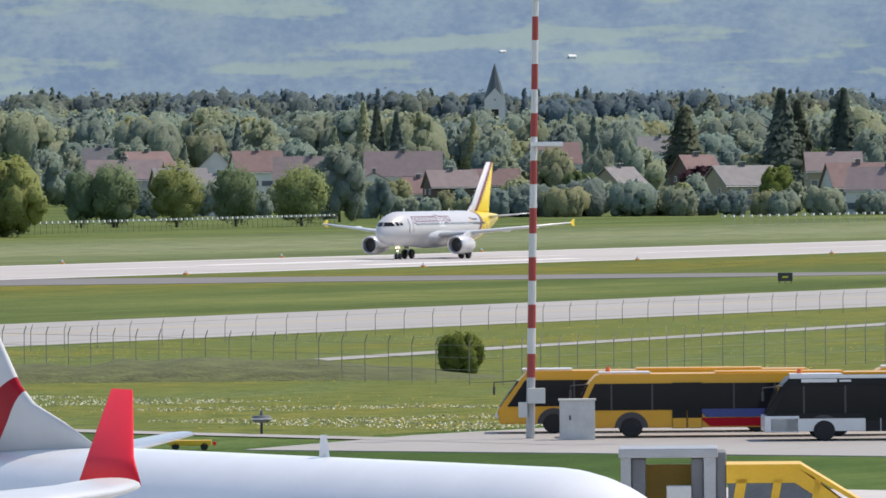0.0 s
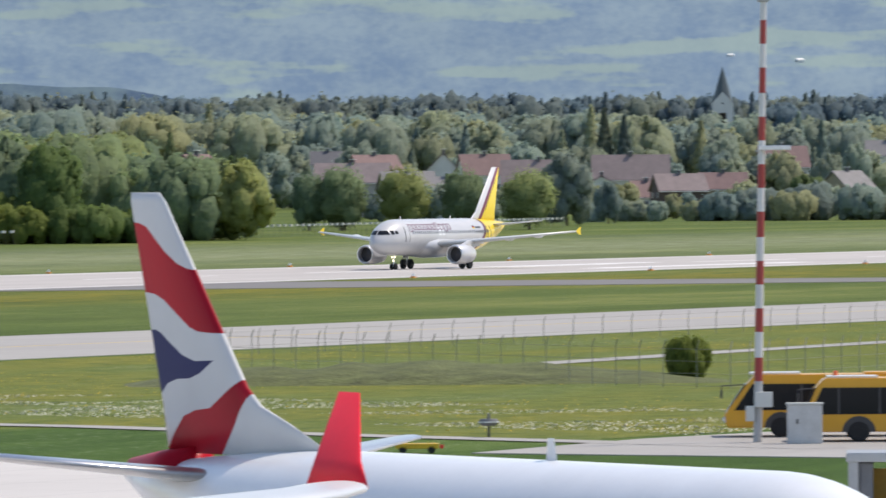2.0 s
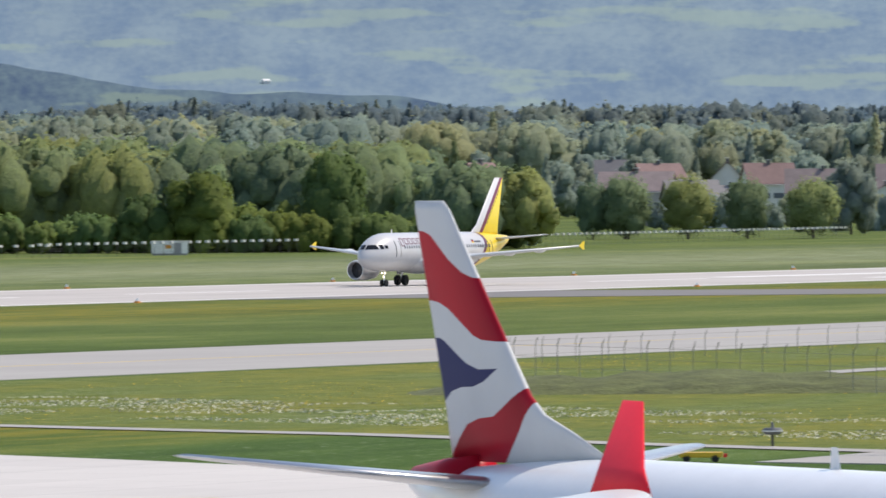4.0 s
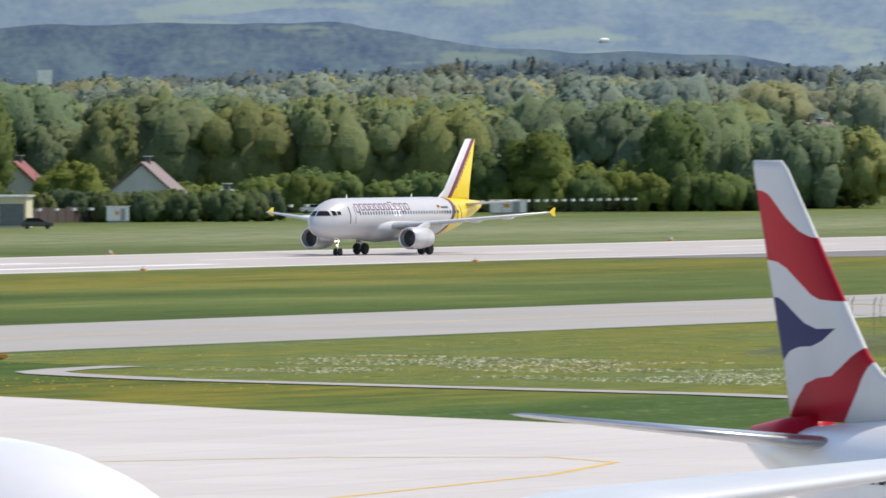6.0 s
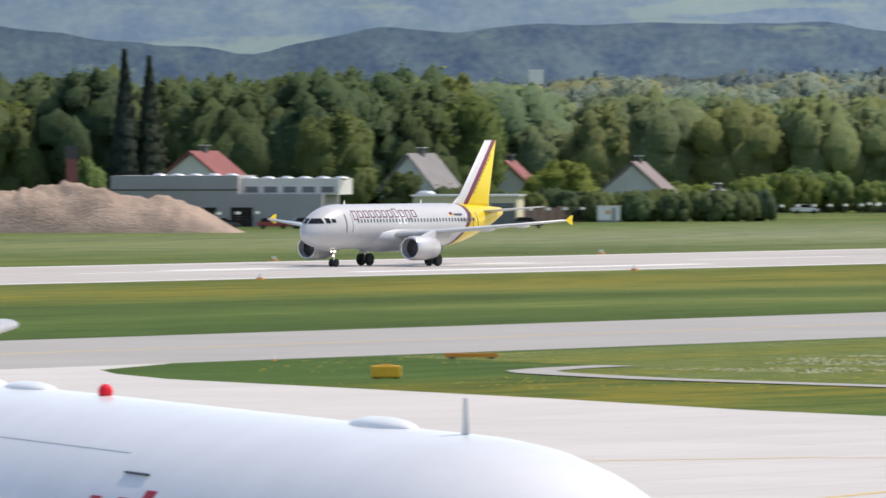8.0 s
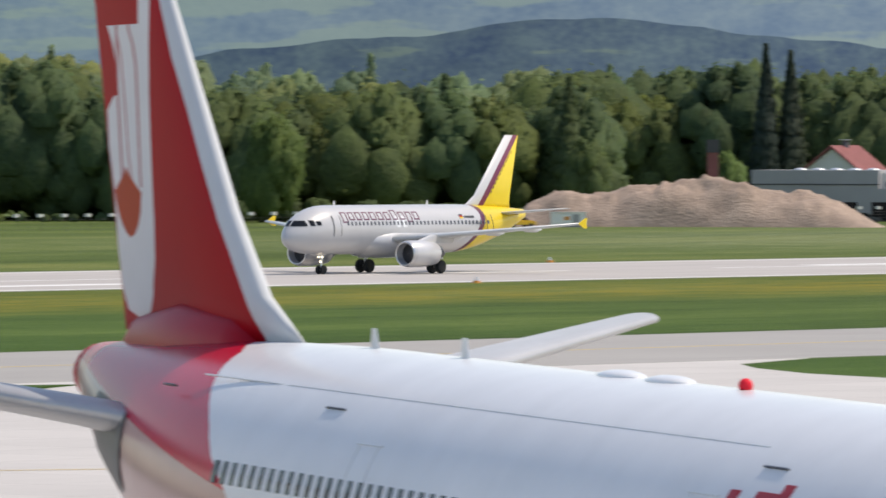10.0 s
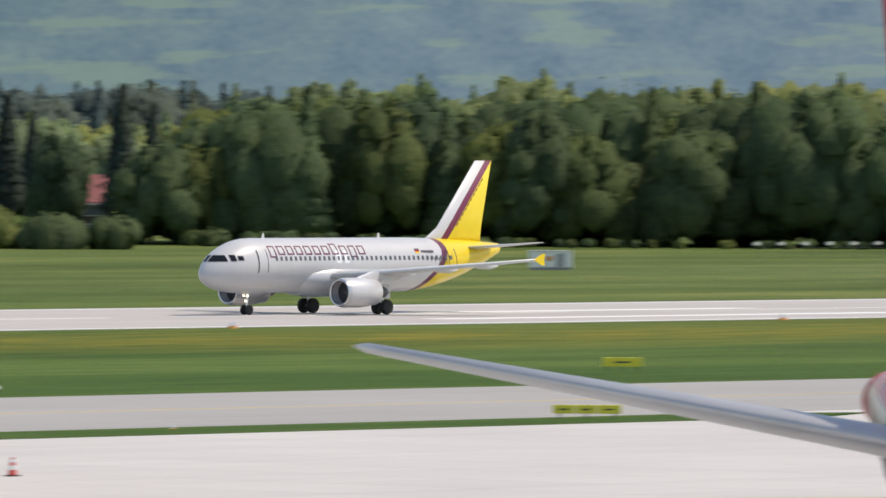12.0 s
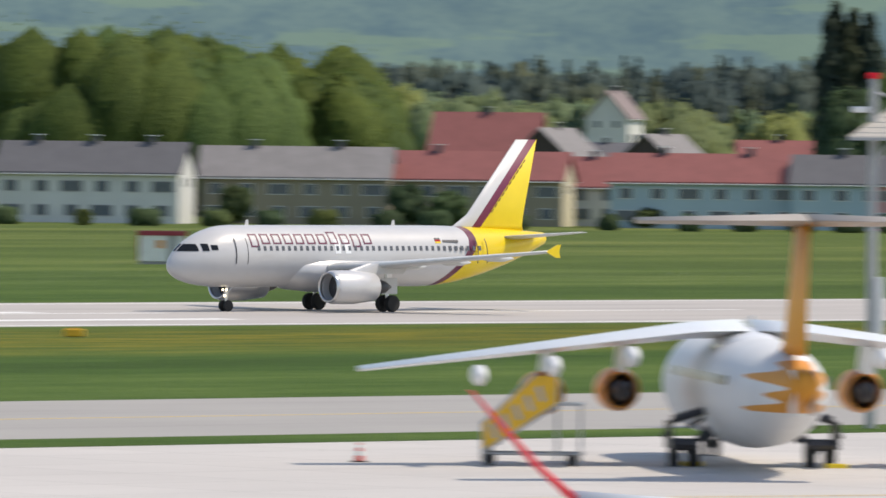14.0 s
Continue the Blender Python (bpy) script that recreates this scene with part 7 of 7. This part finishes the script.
CAR_SILVER = surface("car_silver", (0.6, 0.62, 0.64), 0.3, 0.4, coat=0.3)
CAR_DARK = surface("car_dark", (0.04, 0.045, 0.06), 0.3, coat=0.4)
CAR_RED = surface("car_red", (0.30, 0.03, 0.03), 0.3, coat=0.4)
for az, d, tu, pt, la in ((30.77, 1470, 10, CAR_SILVER, "silver car parked beyond the fence"), (32.45, 1240, 0, CAR_DARK, "dark car parked before the hall"), (34.62, 1238, 20, CAR_SILVER, "silver car parked before the hall"), (34.3, 1236, 5, CAR_DARK, "dark car parked before the hall"), (34.0, 1236, 0, CAR_RED, "red car parked before the hall"), (33.8, 1238, 15, CAR_DARK, "dark car parked before the hall"), (24.7, 2350, 0, CAR_SILVER, "pale car parked by the farm"), (36.4, 1180, 30, STAIR_YELLOW, "yellow works vehicle beside the gravel heap")):
    car(az, d, tu, pt, la)


def earth_bank():
    """A low grassed bank behind the wire fence."""
    cols, rows = 60, 12
    verts, quads = [], []
    for j in range(rows + 1):
        for i in range(cols + 1):
            u, v = i / cols, j / rows
            h = math.sin(math.pi * v) ** 0.7 * float(np.interp(u, [0, 0.15, 0.6, 0.85, 1], [0.0, 0.95, 1.15, 0.6, 0.0]))
            h *= 1 + 0.25 * noise.noise(Vector((u * 18, v * 3, 1.7)))
            verts.append((-17 + 34 * u, -6 + 12 * v, h - 0.03))
    for j in range(rows):
        for i in range(cols):
            a = j * (cols + 1) + i
            quads.append((a, a + 1, a + cols + 2, a + cols + 1))
    me = raw_mesh("earth_bank", verts, quads)
    me.polygons.foreach_set("use_smooth", [True] * len(me.polygons))
    ob = structure("earth_bank", me, surface("rough_grass", (0.098, 0.112, 0.038), 0.95, scale=0.6, vary=0.5, fine=3.0, bump=0.3, stretch=(1, 2.5, 1)), "low bank of rough dark grass behind the wire fence", "bank", "structure")
    ob.matrix_basis = facing(26.3, 520, 2)


earth_bank()


# ---------------------------------------------------------------- fences, lights, low growth
def wire_fence(name, label, points, spacing, height, cap, wires, steel, top):
    """Posts with slanting heads and strands of wire between them."""
    t = thing(name, label, "fence")
    post = bmesh.new()
    tube(post, (0, 0, 0), (0, 0, height), 0.027, 0.024, 6)
    tube(post, (0, 0, height), (0.28, 0.0, height + 0.42), 0.03, 0.024, 6)
    post_mesh = mesh_of("post", post)
    head = mesh_of("post_head", boxes((0.0, 0.5, -0.32, 0.32, height + 0.12, height + 0.5))) if cap else None
    for a, b in zip(points, points[1:]):
        a, b = Vector(a), Vector(b)
        n = max(1, int((b - a).length / spacing))
        rz = math.degrees(math.atan2(b.y - a.y, b.x - a.x)) + (0 if not cap else 90)
        for k in range(n):
            p = a.lerp(b, k / n)
            o = part("post", post_mesh, steel, t, m=pose(p.x, p.y, 0, 0, 0, rz))
            if cap:
                part("post_head", head, top, o, "pale lit post head")
        for z in wires:
            part("wire", tubes([((a.x, a.y, z), (b.x, b.y, z), 0.009)], 4), steel, t)
    return t


FENCE_STEEL = surface("fence_steel", (0.24, 0.245, 0.21), 0.7, 0.1)
wire_fence("wire_fence", "tall wire fence with slanting post heads", [(492, 259), (473, 232), (458.6, 212.6), (455, 207), (484, 208), (540, 205)], 2.6, 2.15, False, (0.15, 0.8, 1.45, 2.1), FENCE_STEEL, None)
wire_fence("wire_fence", "wire fence with slanting post heads along the taxiway", [(520, 276), (740, 276)], 4.6, 1.3, False, (0.6, 1.5), FENCE_STEEL, None)
wire_fence("boundary_fence", "long dark boundary fence with pale post heads", [(1215, 712), (1330, 716), (1470, 735), (1580, 752)], 3.0, 1.7, True, (0.2, 0.6, 1.0, 1.4, 1.7), DARK_METAL, WALL_WHITE)
wire_fence("boundary_fence", "long dark boundary fence with pale post heads", [(860, 715), (1215, 708)], 4.4, 1.6, True, (0.2, 0.6, 1.0, 1.4), DARK_METAL, WALL_WHITE)
wire_fence("boundary_fence", "boundary fence with pale post heads before the village", [(1500, 640), (1640, 640)], 4.0, 1.6, True, (0.3, 1.2), GREY_STEEL, WALL_WHITE)
t = thing("board_fence", "dark boarded fence with a hedge behind it", "fence")
for k in range(44):
    p = Vector((1176 - 2.3 * k, 712 + 0.05 * k))
    part("board", boxes((p.x - 1.12, p.x + 1.12, p.y - 0.05, p.y + 0.05, 0.0, 2.0 + 0.12 * (k % 3))), WOOD_DARK, t)
for x0, y0 in [(640 + 60 * k, 512.5) for k in range(9)] + [(420 + 60 * k, 446.5) for k in range(14)] + [(300, 282.6), (268, 282.4), (420.5, 283.6)]:
    k = 1.0 if y0 > 400 else 0.45
    t = thing("edge_light", "small orange and white runway edge light", "light", pose(x0, y0, 0.0) @ Matrix.Diagonal((k, k, k, 1)), "runway edge lights")
    part("base", tubes([((0, 0, 0), (0, 0, 0.2), 0.34, 0.28)], 10), ORANGE, t)
    part("lens", tubes([((0, 0, 0.2), (0, 0, 0.48), 0.14, 0.09)], 10), METAL_BRIGHT, t, "pale glass lens")


def flowers(name, label, x0, x1, y0, y1, count, size, leaf, seed, keep=None):
    """Loose flowers, in one piece."""
    rng = np.random.default_rng(seed)
    p = np.stack([rng.uniform(x0, x1, count), rng.uniform(y0, y1, count), np.full(count, size * 0.35)], 1)
    if keep is not None:
        p = p[[keep(a, b) for a, b in p[:, :2]]]
    nr = rng.normal(0, 0.5, (len(p), 3)) * np.array([1, 1, 0.3]) - np.array([0.85, 0.5, 0.0])
    nr /= np.linalg.norm(nr, axis=1, keepdims=True)
    v = tilted_quads(p, nr, size, rng)
    return structure(name, raw_mesh(name, v, np.arange(len(v)).reshape(-1, 4), np.tile((0.0, 0.0, 1.0), (len(v), 1))), leaf, label, "flowers", "stuff")


def in_meadow(x, y):
    """Inside the meadow between the apron, the path and the taxiway."""
    edge = np.interp(y, [90, 150, 177, 198, 214, 231, 250, 266, 280], [305, 318, 334, 346, 354, 365, 376, 385, 399]) + 2
    path = np.interp(y, [160, 173, 189, 207, 226, 245, 253, 259], [361, 367, 374, 383.5, 390, 397, 402, 407])
    return x > edge and abs(x - path) > 1.9 and y < 283.5 and not (345 < x < 421 and y < 174)


FLOWER_WHITE = surface("daisies", (0.55, 0.57, 0.47), 0.8)
FLOWER_YELLOW = surface("buttercups", (0.60, 0.42, 0.03), 0.8)
flowers("daisies", "white daisies in broad drifts in the meadow", 366, 480, 160, 262, 52000, 0.048, FLOWER_WHITE, 22, lambda x, y: in_meadow(x, y) and abs(math.hypot(x, y) - 442 - 10 * (math.degrees(math.atan2(y, x)) - 25)) < 22 and noise.noise(Vector((x * 0.1, y * 0.1, 0.5))) > -0.05)
flowers("buttercups", "yellow buttercups scattered in the meadow", 380, 620, 170, 283, 5200, 0.045, FLOWER_YELLOW, 23, lambda x, y: in_meadow(x, y) and noise.noise(Vector((x * 0.05, y * 0.05, 4.5))) > 0.0)


# ---------------------------------------------------------------- what moves
def motions():
    rows = [(0.0, 1026.0), (1.5, 980.3), (2.0, 963.3), (4.5, 872.6), (5.0, 852.0), (6.5, 789.4), (7.5, 744.4), (10.0, 622.0),
            (11.0, 569.9), (12.0, 515.6), (12.5, 487.9), (13.0, 459.6), (13.5, 430.7), (14.0, 400.85)]
    walk(AIRLINER, [(t, pose(x, 482.9, 0.03, 0, 0, 180)) for t, x in rows])


motions()
